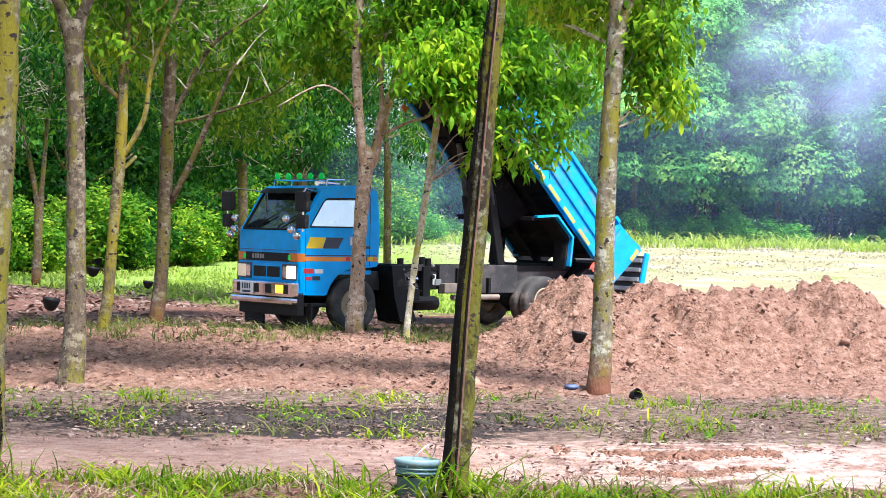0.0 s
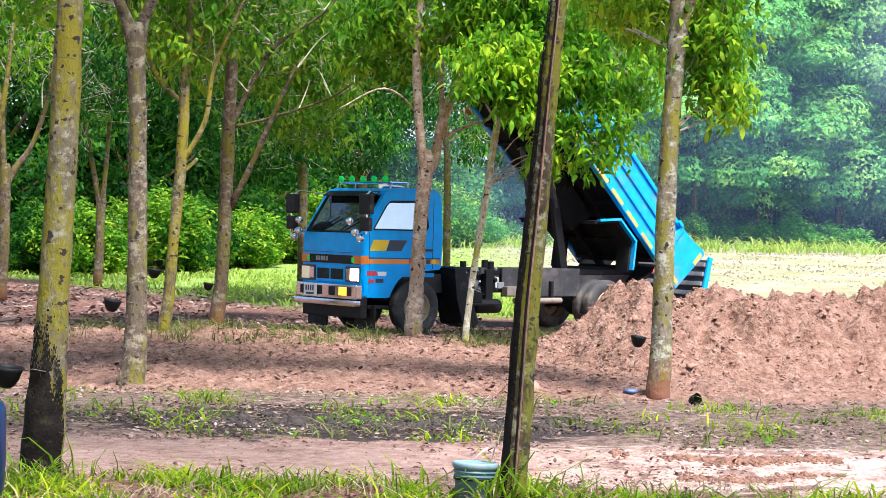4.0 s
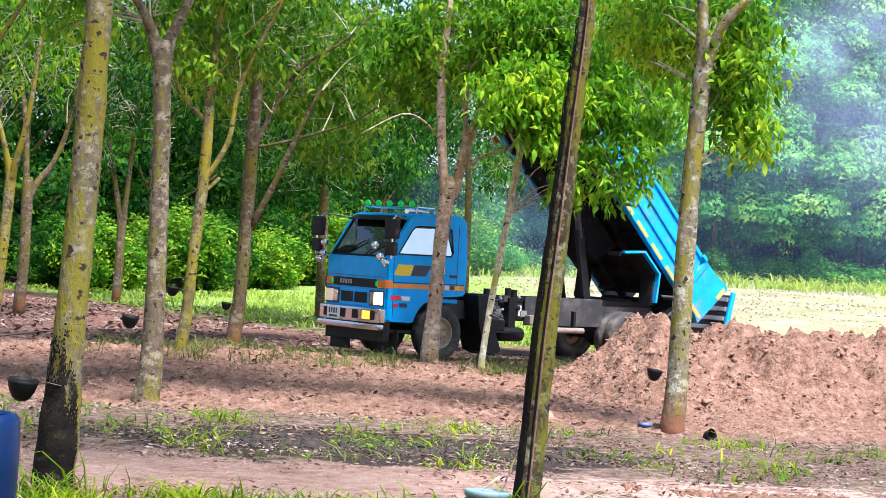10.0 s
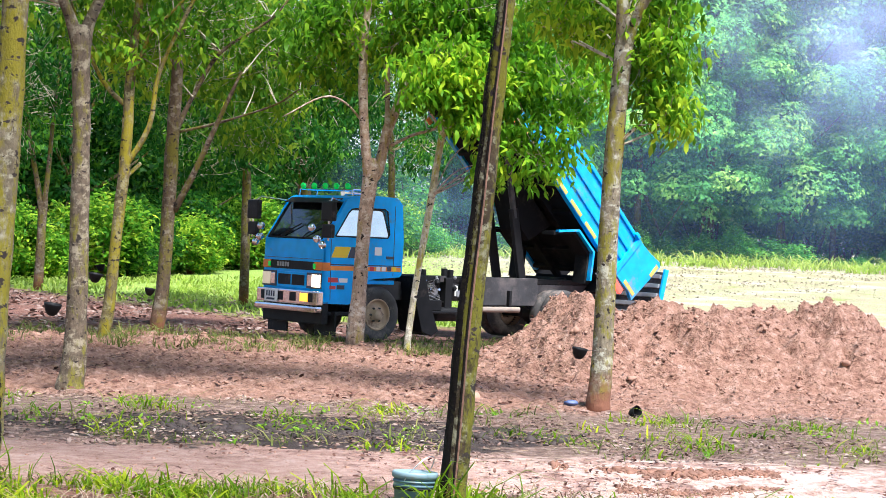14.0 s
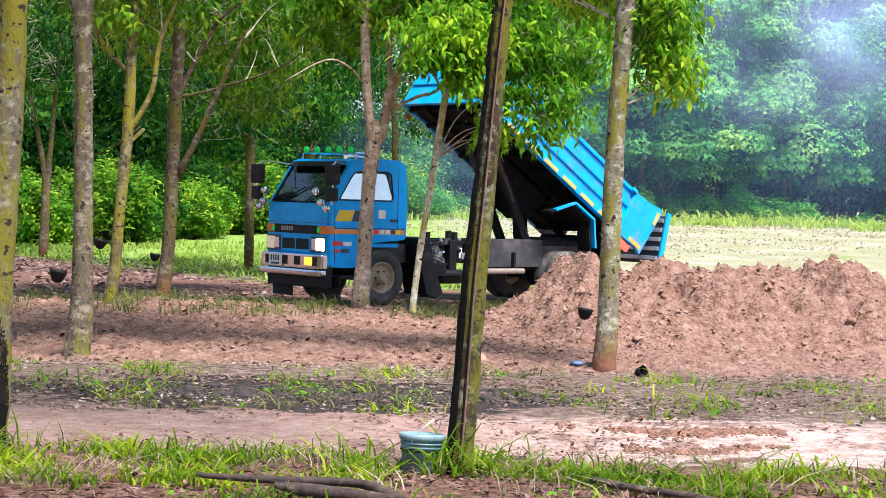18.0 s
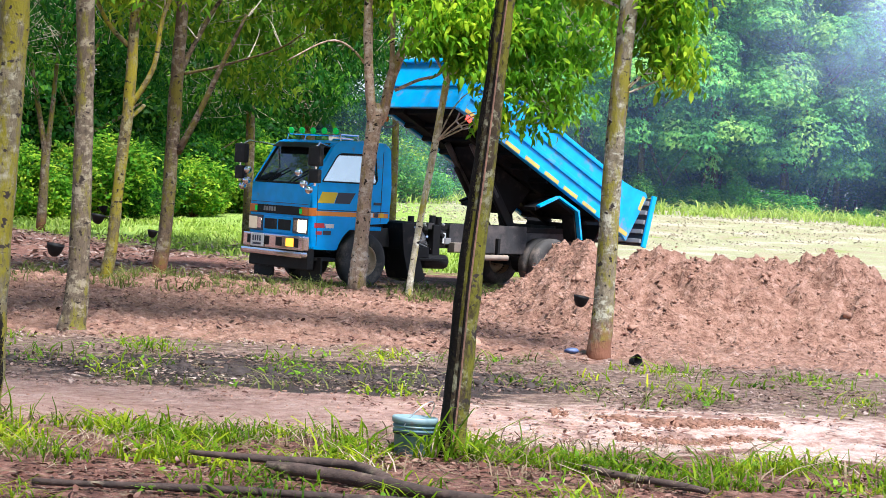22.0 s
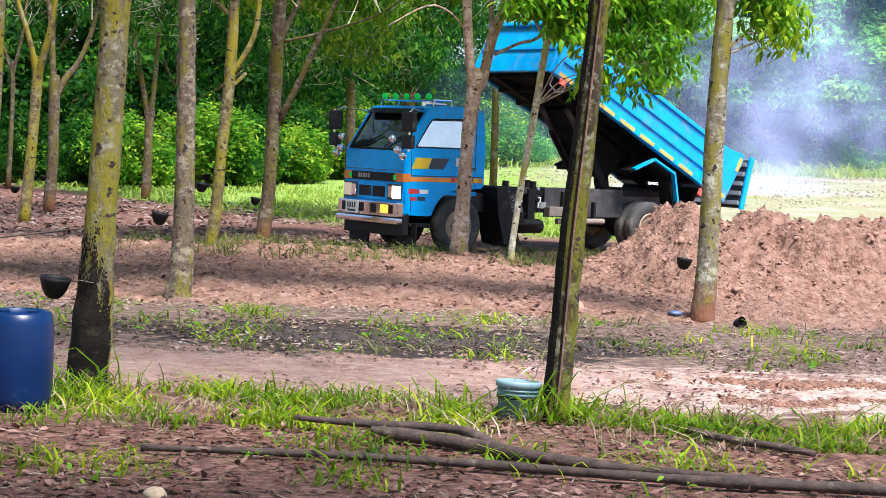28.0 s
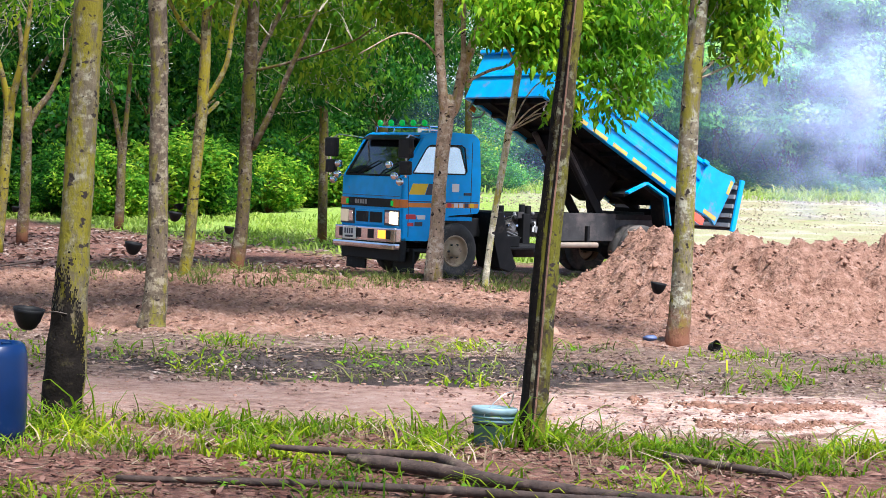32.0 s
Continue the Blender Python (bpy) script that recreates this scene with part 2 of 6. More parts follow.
M_FRAME = mat("chassis_steel", (0.035, 0.034, 0.036), 0.55, var=0.3, bump=0.2, bump_scale=30, dirt=(0.12, 0.10, 0.095), dirt_amt=0.4, dirt_scale=2.5)
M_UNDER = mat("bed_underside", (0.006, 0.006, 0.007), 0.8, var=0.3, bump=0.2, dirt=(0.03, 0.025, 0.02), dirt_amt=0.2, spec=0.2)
M_RUBBER = mat("tyre_rubber", (0.045, 0.042, 0.040), 0.85, var=0.3, bump=0.25, bump_scale=50, dirt=(0.17, 0.135, 0.115), dirt_amt=0.3, dirt_scale=4)
M_RIM = mat("wheel_rim", (0.42, 0.30, 0.19), 0.6, var=0.25, bump=0.15, dirt=(0.16, 0.08, 0.04), dirt_amt=0.3, dirt_scale=7)
M_CHROME = mat("chrome", (0.72, 0.72, 0.74), 0.13, metal=1.0, var=0.06, bump=0.03, dirt=(0.35, 0.28, 0.22), dirt_amt=0.05)
M_GREY = mat("grey_metal", (0.32, 0.32, 0.32), 0.45, metal=0.3, var=0.2, bump=0.1, dirt=(0.2, 0.15, 0.11), dirt_amt=0.3)
M_WHITE = mat("white_lettering", (0.75, 0.75, 0.74), 0.5, var=0.05, bump=0.0)
M_YELLOW = mat("yellow_sticker", (0.80, 0.55, 0.01), 0.4, var=0.06, bump=0.0)
M_ORANGE = mat("orange_stripe", (0.75, 0.26, 0.03), 0.45, var=0.1, bump=0.0)
M_RED = mat("red_sticker", (0.55, 0.03, 0.04), 0.4, var=0.1, bump=0.0)
M_NAVY = mat("dark_sticker", (0.02, 0.03, 0.06), 0.4, var=0.1, bump=0.0)
M_LAMP = mat("lit_headlight", (0.9, 0.9, 0.85), 0.15, var=0.02, bump=0.0, emit=(1.0, 0.72, 0.40), emit_power=2.2)
M_LAMP_CORE = mat("headlight_bulb", (0.9, 0.9, 0.85), 0.15, var=0.02, bump=0.0, emit=(1.0, 0.86, 0.60), emit_power=14.0)
M_LAMP_DIM = mat("dim_headlight", (0.30, 0.29, 0.27), 0.10, var=0.2, bump=0.0, emit=(1.0, 0.80, 0.52), emit_power=0.2)
M_AMBER = mat("lit_amber_lamp", (0.8, 0.3, 0.03), 0.2, var=0.05, bump=0.0, emit=(1.0, 0.36, 0.03), emit_power=1.1)
M_AMBER_OFF = mat("amber_lens", (0.62, 0.17, 0.02), 0.2, var=0.08, bump=0.0)
M_GREEN = mat("lit_green_lamp", (0.01, 0.30, 0.05), 0.2, var=0.05, bump=0.0, emit=(0.01, 0.7, 0.06), emit_power=0.16)
M_TAIL = mat("lit_tail_lamp", (0.6, 0.04, 0.03), 0.2, var=0.05, bump=0.0, emit=(1.0, 0.06, 0.04), emit_power=1.6)
M_REFL = mat("yellow_reflector_tape", (0.62, 0.42, 0.10), 0.4, var=0.15, bump=0.0, dirt=(0.2, 0.15, 0.1), dirt_amt=0.2)
M_GLASS = mat("tinted_glass", (0.010, 0.013, 0.014), 0.03, var=0.0, bump=0.0, spec=0.9, coat=1.0)
# pale metallic pane; the bright sky reflection is put into its colour
M_SIDEGLASS = mat("sky_bright_glass", (0.78, 0.74, 0.66), 0.10, metal=0.85, var=0.05, bump=0.0)
M_SEAT = mat("cab_interior", (0.03, 0.03, 0.03), 0.8)
M_PLANK = mat("pale_board", (0.26, 0.21, 0.17), 0.7, dirt=(0.2, 0.14, 0.1), dirt_amt=0.3)
M_DRUM = mat("blue_plastic", (0.0006, 0.014, 0.065), 0.33, spec=0.35, var=0.15, bump=0.08, bump_scale=12, dirt=(0.05, 0.06, 0.09), dirt_amt=0.05)
M_PAIL = mat("grey_green_plastic", (0.10, 0.175, 0.205), 0.42, var=0.1, bump=0.05, dirt=(0.25, 0.17, 0.12), dirt_amt=0.22, dirt_scale=6)
M_LID = mat("pale_lid_plastic", (0.20, 0.29, 0.32), 0.42, var=0.1, bump=0.05, dirt=(0.25, 0.17, 0.12), dirt_amt=0.15, dirt_scale=6)
M_SCRAP = mat("dull_blue_plastic", (0.06, 0.09, 0.20), 0.5, var=0.4, scale=20, bump=0.5, bump_scale=30)
M_WIRE = mat("bright_wire", (0.6, 0.6, 0.6), 0.35, metal=0.8, var=0.1, bump=0.0)
M_HOLDER = mat("rusty_wire", (0.06, 0.045, 0.035), 0.6, metal=0.4, var=0.3, bump=0.0)
M_CUP = mat("black_cup_plastic", (0.006, 0.006, 0.007), 0.6, var=0.3, bump=0.15, spec=0.2)
M_STICK = mat("dead_branch_bark", (0.050, 0.030, 0.023), 0.85, var=0.5, scale=14, bump=0.7, bump_scale=45, dirt=(0.20, 0.155, 0.10), dirt_amt=0.12, dirt_scale=5)
M_STONE = mat("pale_stone", (0.50, 0.36, 0.22), 0.7, var=0.2, bump=0.3)
M_CLOD = mat("soil_clod", (0.30, 0.165, 0.115), 0.9, var=0.35, scale=9, bump=0.6, bump_scale=30, rand=0.2)

M_WETCLOD = mat("wet_clod", (0.19, 0.09, 0.055), 0.7, var=0.35, scale=9, bump=0.6, bump_scale=30)
M_MUD = mat("dark_mud", (0.035, 0.022, 0.018), 0.75, var=0.4, scale=9, bump=0.6, bump_scale=30)


def bark_mat(name, base, moss, moss_amt, patch=(0.40, 0.37, 0.32), foot=None):
    """Rubber-tree bark: grey-brown with lichen patches, moss streaks and dark scars."""
    m = bpy.data.materials.new(name)
    m.use_nodes = True
    nt = m.node_tree
    L = nt.links.new
    b = nt.nodes["Principled BSDF"]
    tc = nt.nodes.new("ShaderNodeTexCoord")

    def nz(scale, detail=6, stretch=(1, 1, 1), rough=0.6):
        mp = nt.nodes.new("ShaderNodeMapping")
        mp.inputs["Scale"].default_value = stretch
        L(tc.outputs["Object"], mp.inputs[0])
        n = nt.nodes.new("ShaderNodeTexNoise")
        n.inputs["Scale"].default_value = scale
        n.inputs["Detail"].default_value = detail
        n.inputs["Roughness"].default_value = rough
        L(mp.outputs[0], n.inputs["Vector"])
        return n.outputs["Fac"]

    def over(col, fac, lo, hi, c2):
        mr = nt.nodes.new("ShaderNodeMapRange")
        mr.interpolation_type = "SMOOTHSTEP"
        mr.inputs[1].default_value, mr.inputs[2].default_value = lo, hi
        L(fac, mr.inputs[0])
        mx = nt.nodes.new("ShaderNodeMix")
        mx.data_type = "RGBA"
        L(mr.outputs[0], mx.inputs["Factor"])
        L(col, mx.inputs[6])
        mx.inputs[7].default_value = (*c2, 1)
        return mx.outputs[2]

    r = nt.nodes.new("ShaderNodeValToRGB")
    r.color_ramp.elements[0].color = (*[c * 0.38 for c in base], 1)
    r.color_ramp.elements[1].color = (*[c * 1.3 for c in base], 1)
    r.color_ramp.elements[0].position, r.color_ramp.elements[1].position = 0.3, 0.72
    L(nz(20, 8, (1, 1, 0.5), 0.7), r.inputs[0])
    col = over(r.outputs[0], nz(8, 8, (1, 1, 1.4), 0.7), 0.49, 0.60, patch)
    col = over(col, nz(4.2, 9, (1.4, 1.4, 0.5), 0.75), 0.62 - 0.3 * moss_amt, 0.74 - 0.3 * moss_amt, moss)
    col = over(col, nz(34, 6, (1, 1, 0.8), 0.7), 0.56, 0.70, [c * 0.45 for c in base])
    col = over(col, nz(12, 4, (1, 1, 1.4), 0.55), 0.61, 0.65, (0.030, 0.022, 0.018))
    col = over(col, nz(4.5, 7, (0.6, 0.6, 5.0), 0.6), 0.62, 0.72, [c * 0.5 for c in base])
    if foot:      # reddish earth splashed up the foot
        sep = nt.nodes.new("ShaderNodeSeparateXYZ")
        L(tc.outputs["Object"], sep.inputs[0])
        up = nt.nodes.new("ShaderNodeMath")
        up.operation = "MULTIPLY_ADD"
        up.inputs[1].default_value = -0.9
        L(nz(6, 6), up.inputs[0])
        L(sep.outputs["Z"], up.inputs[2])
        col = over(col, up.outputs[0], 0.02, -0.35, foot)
    L(col, b.inputs["Base Color"])
    b.inputs["Roughness"].default_value = 0.88
    b.inputs["Specular IOR Level"].default_value = 0.25
    bp = nt.nodes.new("ShaderNodeBump")
    bp.inputs["Strength"].default_value = 0.8
    bp.inputs["Distance"].default_value = 0.02
    L(nz(26, 6, (1, 1, 0.5)), bp.inputs["Height"])
    L(bp.outputs[0], b.inputs["Normal"])
    return m


BARK = {
    "mossy": bark_mat("mossy_bark", (0.15, 0.12, 0.075), (0.17, 0.145, 0.012), 0.62, patch=(0.27, 0.245, 0.17)),
    "dark": bark_mat("dark_mossy_bark", (0.050, 0.034, 0.018), (0.115, 0.108, 0.009), 0.60, patch=(0.21, 0.20, 0.13)),
    "pale": bark_mat("pale_bark", (0.44, 0.31, 0.225), (0.30, 0.23, 0.06), 0.33, patch=(0.56, 0.46, 0.37)),
    "twig": bark_mat("pale_twig_bark", (0.50, 0.42, 0.31), (0.42, 0.35, 0.14), 0.3, patch=(0.60, 0.54, 0.44)),
    "blotched": bark_mat("blotched_bark", (0.135, 0.10, 0.068), (0.16, 0.14, 0.02), 0.40, patch=(0.27, 0.225, 0.155)),
    "gold": bark_mat("golden_moss_bark", (0.15, 0.115, 0.055), (0.22, 0.18, 0.012), 0.58, patch=(0.26, 0.23, 0.13)),
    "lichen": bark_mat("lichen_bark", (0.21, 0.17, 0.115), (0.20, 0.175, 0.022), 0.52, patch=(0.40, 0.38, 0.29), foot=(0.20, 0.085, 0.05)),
    "bright": bark_mat("bright_mossy_bark", (0.60, 0.53, 0.38), (0.44, 0.38, 0.05), 0.42, patch=(0.76, 0.71, 0.58)),
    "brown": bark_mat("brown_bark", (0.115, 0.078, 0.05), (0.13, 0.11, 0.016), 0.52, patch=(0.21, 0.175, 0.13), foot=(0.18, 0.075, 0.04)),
}
LEAF_NEAR = leaf_mat("rubber_leaf", (0.012, 0.085, 0.005), (0.13, 0.34, 0.010), (0.58, 0.74, 0.030), through_light=0.58)
LEAF_YELLOW = leaf_mat("yellowing_leaf", (0.016, 0.09, 0.005), (0.11, 0.28, 0.012), (0.52, 0.65, 0.030), through_light=0.62)
# dark copy of the rubber leaf; the background's shade is put into its colour
LEAF_SHADE = leaf_mat("shade_coloured_leaf", (0.003, 0.025, 0.003), (0.013, 0.085, 0.007), (0.14, 0.32, 0.014), through_light=0.5)
# brighter and bluer than the near leaf: haze light is put into the colour
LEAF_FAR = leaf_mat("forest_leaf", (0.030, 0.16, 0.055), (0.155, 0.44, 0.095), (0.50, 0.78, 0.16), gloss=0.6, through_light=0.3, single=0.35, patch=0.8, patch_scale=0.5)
LEAF_EDGE = leaf_mat("forest_edge_leaf", (0.02, 0.13, 0.02), (0.10, 0.34, 0.04), (0.36, 0.58, 0.09), gloss=0.6, through_light=0.35)
LEAF_BUSH = leaf_mat("bush_leaf", (0.012, 0.075, 0.005), (0.085, 0.27, 0.012), (0.46, 0.60, 0.035), through_light=0.5, single=0.6, patch=0.6, patch_scale=1.4)
GRASS = leaf_mat("grass_blade", (0.020, 0.075, 0.003), (0.13, 0.235, 0.004), (0.44, 0.49, 0.015), gloss=0.55)
GRASS_DULL = leaf_mat("worn_grass_blade", (0.035, 0.055, 0.012), (0.12, 0.15, 0.03), (0.30, 0.28, 0.09), gloss=0.5)
STRAW = leaf_mat("dry_grass_blade", (0.38, 0.32, 0.20), (0.46, 0.40, 0.27), (0.54, 0.48, 0.36), gloss=0.8, through_light=0.3)
LITTER_PALE = leaf_mat("bleached_leaf", (0.06, 0.033, 0.026), (0.20, 0.122, 0.096), (0.46, 0.37, 0.32), gloss=0.5, through_light=0.05)
LITTER = leaf_mat("dry_leaf", (0.030, 0.013, 0.010), (0.115, 0.050, 0.036), (0.33, 0.20, 0.16), gloss=0.5, through_light=0.05)
STALK = leaf_mat("dead_stalk", (0.08, 0.05, 0.03), (0.24, 0.17, 0.11), (0.46, 0.38, 0.28), gloss=0.7, through_light=0.1)
HERB = leaf_mat("herb_leaf", (0.05, 0.14, 0.012), (0.15, 0.32, 0.02), (0.38, 0.52, 0.06))
# brighter copy of the grass blade, with sunlight put into the colour
LAWN = leaf_mat("grass_with_painted_sun", (0.16, 0.27, 0.03), (0.30, 0.42, 0.05), (0.52, 0.58, 0.16), gloss=0.5)
M_GROOVE = mat("reddish_inner_bark", (0.17, 0.085, 0.055), 0.8, var=0.4, scale=12, bump=0.4)
M_TRUNK_DARK = mat("dark_stain_and_shade", (0.010, 0.0075, 0.006), 0.85, var=0.5, scale=14, bump=0.6, bump_scale=50, dirt=(0.055, 0.045, 0.022), dirt_amt=0.18, dirt_scale=9, spec=0.12)

# ---- ground: one sheet from the litter underfoot to the horizon ----
def mound(x, y):
    """The heap of tipped earth beside the truck."""
    ridge = np.interp(x, [1.4, 2.15, 2.6, 3.0, 3.25, 3.5, 3.9, 4.6, 5.2, 5.7, 6.15, 6.55, 6.95, 7.4],
                      [0.0, 0.18, 0.55, 0.92, 0.80, 0.70, 0.78, 0.84, 0.80, 0.88, 0.92, 0.72, 0.30, 0.0])
    yc = np.interp(x, [1.3, 2.6, 7.0], [24.2, 23.4, 22.9])
    near = np.interp(x, [1.3, 2.2, 2.8, 7.0], [1.5, 1.9, 2.4, 2.2])
    d = np.where(y < yc, (yc - y) / near, (y - yc) / 2.1)
    return ridge * np.clip(1 - d * d, 0, 1) ** 0.85


def fbm(x, y, s, k=3, seed=0.0):
    a, amp = 0.0, 1.0
    for i in range(k):
        a += amp * noise.noise((x * s + seed, y * s - seed, seed * 0.7))
        s *= 2.1
        amp *= 0.5
    return a


def lump(x, y, s, amp):
    """Cracked blocks of earth: raised cells with crevices between them."""
    w = 0.5 * noise.noise((x * s, y * s, 8.0))
    d = noise.voronoi(Vector((x * s + w, y * s - w, 1.5)))[0]
    return amp * (min(1.0, (d[1] - d[0]) * 2.5) - 0.6)


def height(x, y):
    z = 0.02 * fbm(x, y, 0.5, 2, 3.0)
    till = float(step(17.2, 18.6, y) * (1 - step(26.5, 29, y)) * (1 - step(7, 9, abs(x))))
    mo = float(mound(np.float64(x), np.float64(y)))
    if till or mo:
        z += till * (lump(x, y, 3.4, 0.05) + lump(x + 5, y, 7.5, 0.03) + 0.045 * fbm(x, y, 1.7, 3, 9.0) + 0.04 * noise.noise((x * 7.3, y * 7.3, 4.0)) + 0.02)
        z += mo + (0.16 * fbm(x, y, 1.5, 3, 5.0) + 0.13 * (0.35 - abs(noise.noise((x * 2.4, y * 2.4, 7.0)))) + 0.09 * noise.noise((x * 4.3, y * 4.3, 2.0)) + 0.04 * noise.noise((x * 9, y * 9, 2.0)) + lump(x, y, 1.7, 0.12) + lump(x + 3, y, 4.2, 0.07) + lump(x - 3, y, 8.5, 0.045)) * min(1, mo * 2.2)
    z += 0.07 * math.exp(-((y - 26.0) / 0.9) ** 2) * float(1 - step(2.0, 3.2, x)) * float(step(-5, -3, x))
    if 11.5 < y < 14.5:    # wheel ruts of the wet track
        w = float(step(0.3, 1.4, x))
        for yc, dep in ((12.75, 0.05), (13.05, 0.04)):
            q = (y - yc - 0.12 * math.sin(x * 0.8)) / 0.16
            z -= dep * w * math.exp(-q * q) - dep * 0.8 * w * (math.exp(-(q - 1.9) ** 2) + math.exp(-(q + 1.9) ** 2)) * (0.6 + fbm(x, y, 1.8, 2, 1.0))
    z += 0.95 * float(step(42, 78, y)) * float(step(-9, 6, x))
    return z


def graded(lo, hi, d, far_lo, far_hi):
    a = list(np.arange(lo, hi, d))
    s, v = d, hi
    while v < far_hi:
        a.append(v)
        s *= 1.22
        v += s
    s, v = d * 1.22, lo - d * 1.22
    while v > far_lo:
        a.insert(0, v)
        s *= 1.22
        v -= s
    return np.array(sorted([far_lo] + a + [far_hi]))


def build_ground():
    xs = graded(-7.0, 8.0, 0.058, -3000, 3000)
    ys = graded(7.5, 28.0, 0.052, -3000, 4000)
    X, Y = np.meshgrid(xs, ys)
    Z = np.array([height(float(x), float(y)) if abs(x) < 60 and -10 < y < 200 else (0.95 if y > 0 and x > 0 else 0.0) for x, y in zip(X.ravel(), Y.ravel())])
    v = np.stack([X.ravel(), Y.ravel(), Z], 1)
    nx = len(xs)
    i = (np.arange(len(ys) - 1)[:, None] * nx + np.arange(nx - 1)[None]).ravel()
    me = raw_mesh("ground", v, np.stack([i, i + 1, i + nx + 1, i + nx], 1))
    me.shade_smooth()
    return me


def ground_mat():
    m = bpy.data.materials.new("plantation_ground")
    m.use_nodes = True
    nt = m.node_tree
    L = nt.links.new
    b = nt.nodes["Principled BSDF"]
    g = nt.nodes.new("ShaderNodeNewGeometry")
    sep = nt.nodes.new("ShaderNodeSeparateXYZ")
    L(g.outputs["Position"], sep.inputs[0])

    def nz(scale, detail=6, rough=0.6):
        n = nt.nodes.new("ShaderNodeTexNoise")
        n.inputs["Scale"].default_value, n.inputs["Detail"].default_value, n.inputs["Roughness"].default_value = scale, detail, rough
        L(g.outputs["Position"], n.inputs["Vector"])
        return n.outputs["Fac"]

    def math_(op, a, c, d=None):
        n = nt.nodes.new("ShaderNodeMath")
        n.operation = op
        for k, q in enumerate((a, c, d)):
            if q is None:
                continue
            if isinstance(q, (int, float)):
                n.inputs[k].default_value = q
            else:
                L(q, n.inputs[k])
        return n.outputs[0]

    def ramp(fac, *stops):
        r = nt.nodes.new("ShaderNodeValToRGB")
        e = r.color_ramp.elements
        e[0].position, e[0].color = stops[0][0], (*stops[0][1], 1)
        e[1].position, e[1].color = stops[-1][0], (*stops[-1][1], 1)
        for p, c in stops[1:-1]:
            e.new(p).color = (*c, 1)
        L(fac, r.inputs[0])
        return r.outputs[0]

    def smooth(v, lo, hi):
        mr = nt.nodes.new("ShaderNodeMapRange")
        mr.interpolation_type = "SMOOTHSTEP"
        mr.inputs[1].default_value, mr.inputs[2].default_value = lo, hi
        L(v, mr.inputs[0])
        return mr.outputs[0]

    def mix(a, c, fac):
        mx = nt.nodes.new("ShaderNodeMix")
        mx.data_type = "RGBA"
        for k, q in (("Factor", fac), (6, a), (7, c)):
            L(q, mx.inputs[k])
        return mx.outputs[2]

    n_big, n_mid, n_fine, n_grit = nz(0.45, 5), nz(2.2, 6), nz(9, 8, 0.7), nz(38, 5, 0.7)
    wob = math_("MULTIPLY_ADD", math_("SUBTRACT", n_mid, 0.5), 2.2, sep.outputs["Y"])
    wobx = math_("MULTIPLY_ADD", math_("SUBTRACT", n_mid, 0.5), 3.0, sep.outputs["X"])
    litter = ramp(n_fine, (0.32, (0.050, 0.021, 0.015)), (0.5, (0.185, 0.078, 0.054)), (0.68, (0.39, 0.22, 0.165)))
    track = ramp(math_("MULTIPLY_ADD", n_fine, 0.6, math_("MULTIPLY", n_mid, 0.4)), (0.34, (0.155, 0.080, 0.060)), (0.44, (0.31, 0.178, 0.137)), (0.54, (0.40, 0.25, 0.20)), (0.66, (0.49, 0.36, 0.30)))
    soil = ramp(n_fine, (0.30, (0.112, 0.049, 0.031)), (0.45, (0.265, 0.135, 0.091)), (0.56, (0.350, 0.197, 0.140)), (0.72, (0.47, 0.31, 0.245)))
    mud = ramp(n_fine, (0.3, (0.018, 0.011, 0.009)), (0.7, (0.07, 0.043, 0.035)))
    green = ramp(n_fine, (0.3, (0.12, 0.22, 0.03)), (0.55, (0.28, 0.40, 0.06)), (0.75, (0.50, 0.55, 0.20)))
    straw = ramp(math_("MULTIPLY_ADD", n_big, 0.7, math_("MULTIPLY", n_fine, 0.3)), (0.34, (0.258, 0.166, 0.110)), (0.43, (0.386, 0.304, 0.212)), (0.5, (0.331, 0.350, 0.166)), (0.57, (0.460, 0.386, 0.285)), (0.7, (0.506, 0.432, 0.359)))
    middle = ramp(n_fine, (0.34, (0.062, 0.034, 0.026)), (0.5, (0.195, 0.118, 0.088)), (0.66, (0.36, 0.26, 0.21)))
    # pale copy of the track colour: sun and wet sky sheen put into it
    sunlit_track = ramp(n_fine, (0.35, (0.313, 0.184, 0.138)), (0.5, (0.442, 0.313, 0.258)), (0.65, (0.552, 0.442, 0.386)))
    col = litter
    col = mix(col, track, smooth(wob, 11.6, 12.0))
    col = mix(col, soil, math_("MULTIPLY", smooth(math_("MULTIPLY_ADD", math_("SUBTRACT", n_fine, 0.5), 0.08, sep.outputs["Z"]), 0.03, 0.05), smooth(wob, 11.6, 12.0)))
    # lightens the track to the right, as full sun and wet glare would
    col = mix(col, sunlit_track, math_("MULTIPLY", math_("MULTIPLY", smooth(n_mid, 0.38, 0.48), smooth(wobx, 0.2, 2.6)), smooth(wob, 11.5, 12.0)))
    col = mix(col, middle, smooth(wob, 13.9, 14.4))
    # dark wet hollow in the litter
    hx = math_("MULTIPLY", math_("ADD", sep.outputs["X"], 0.35), 0.62)
    hy = math_("MULTIPLY", math_("SUBTRACT", sep.outputs["Y"], 15.4), 1.0)
    d2 = math_("ADD", math_("MULTIPLY", hx, hx), math_("MULTIPLY", hy, hy))
    col = mix(col, mud, smooth(math_("SUBTRACT", n_mid, math_("MULTIPLY", d2, 0.22)), 0.08, 0.18))
    col = mix(col, soil, smooth(wob, 17.5, 18.3))
    col = mix(col, litter, math_("MULTIPLY", smooth(wob, 26.6, 28.2), smooth(n_mid, 0.2, 0.5)))
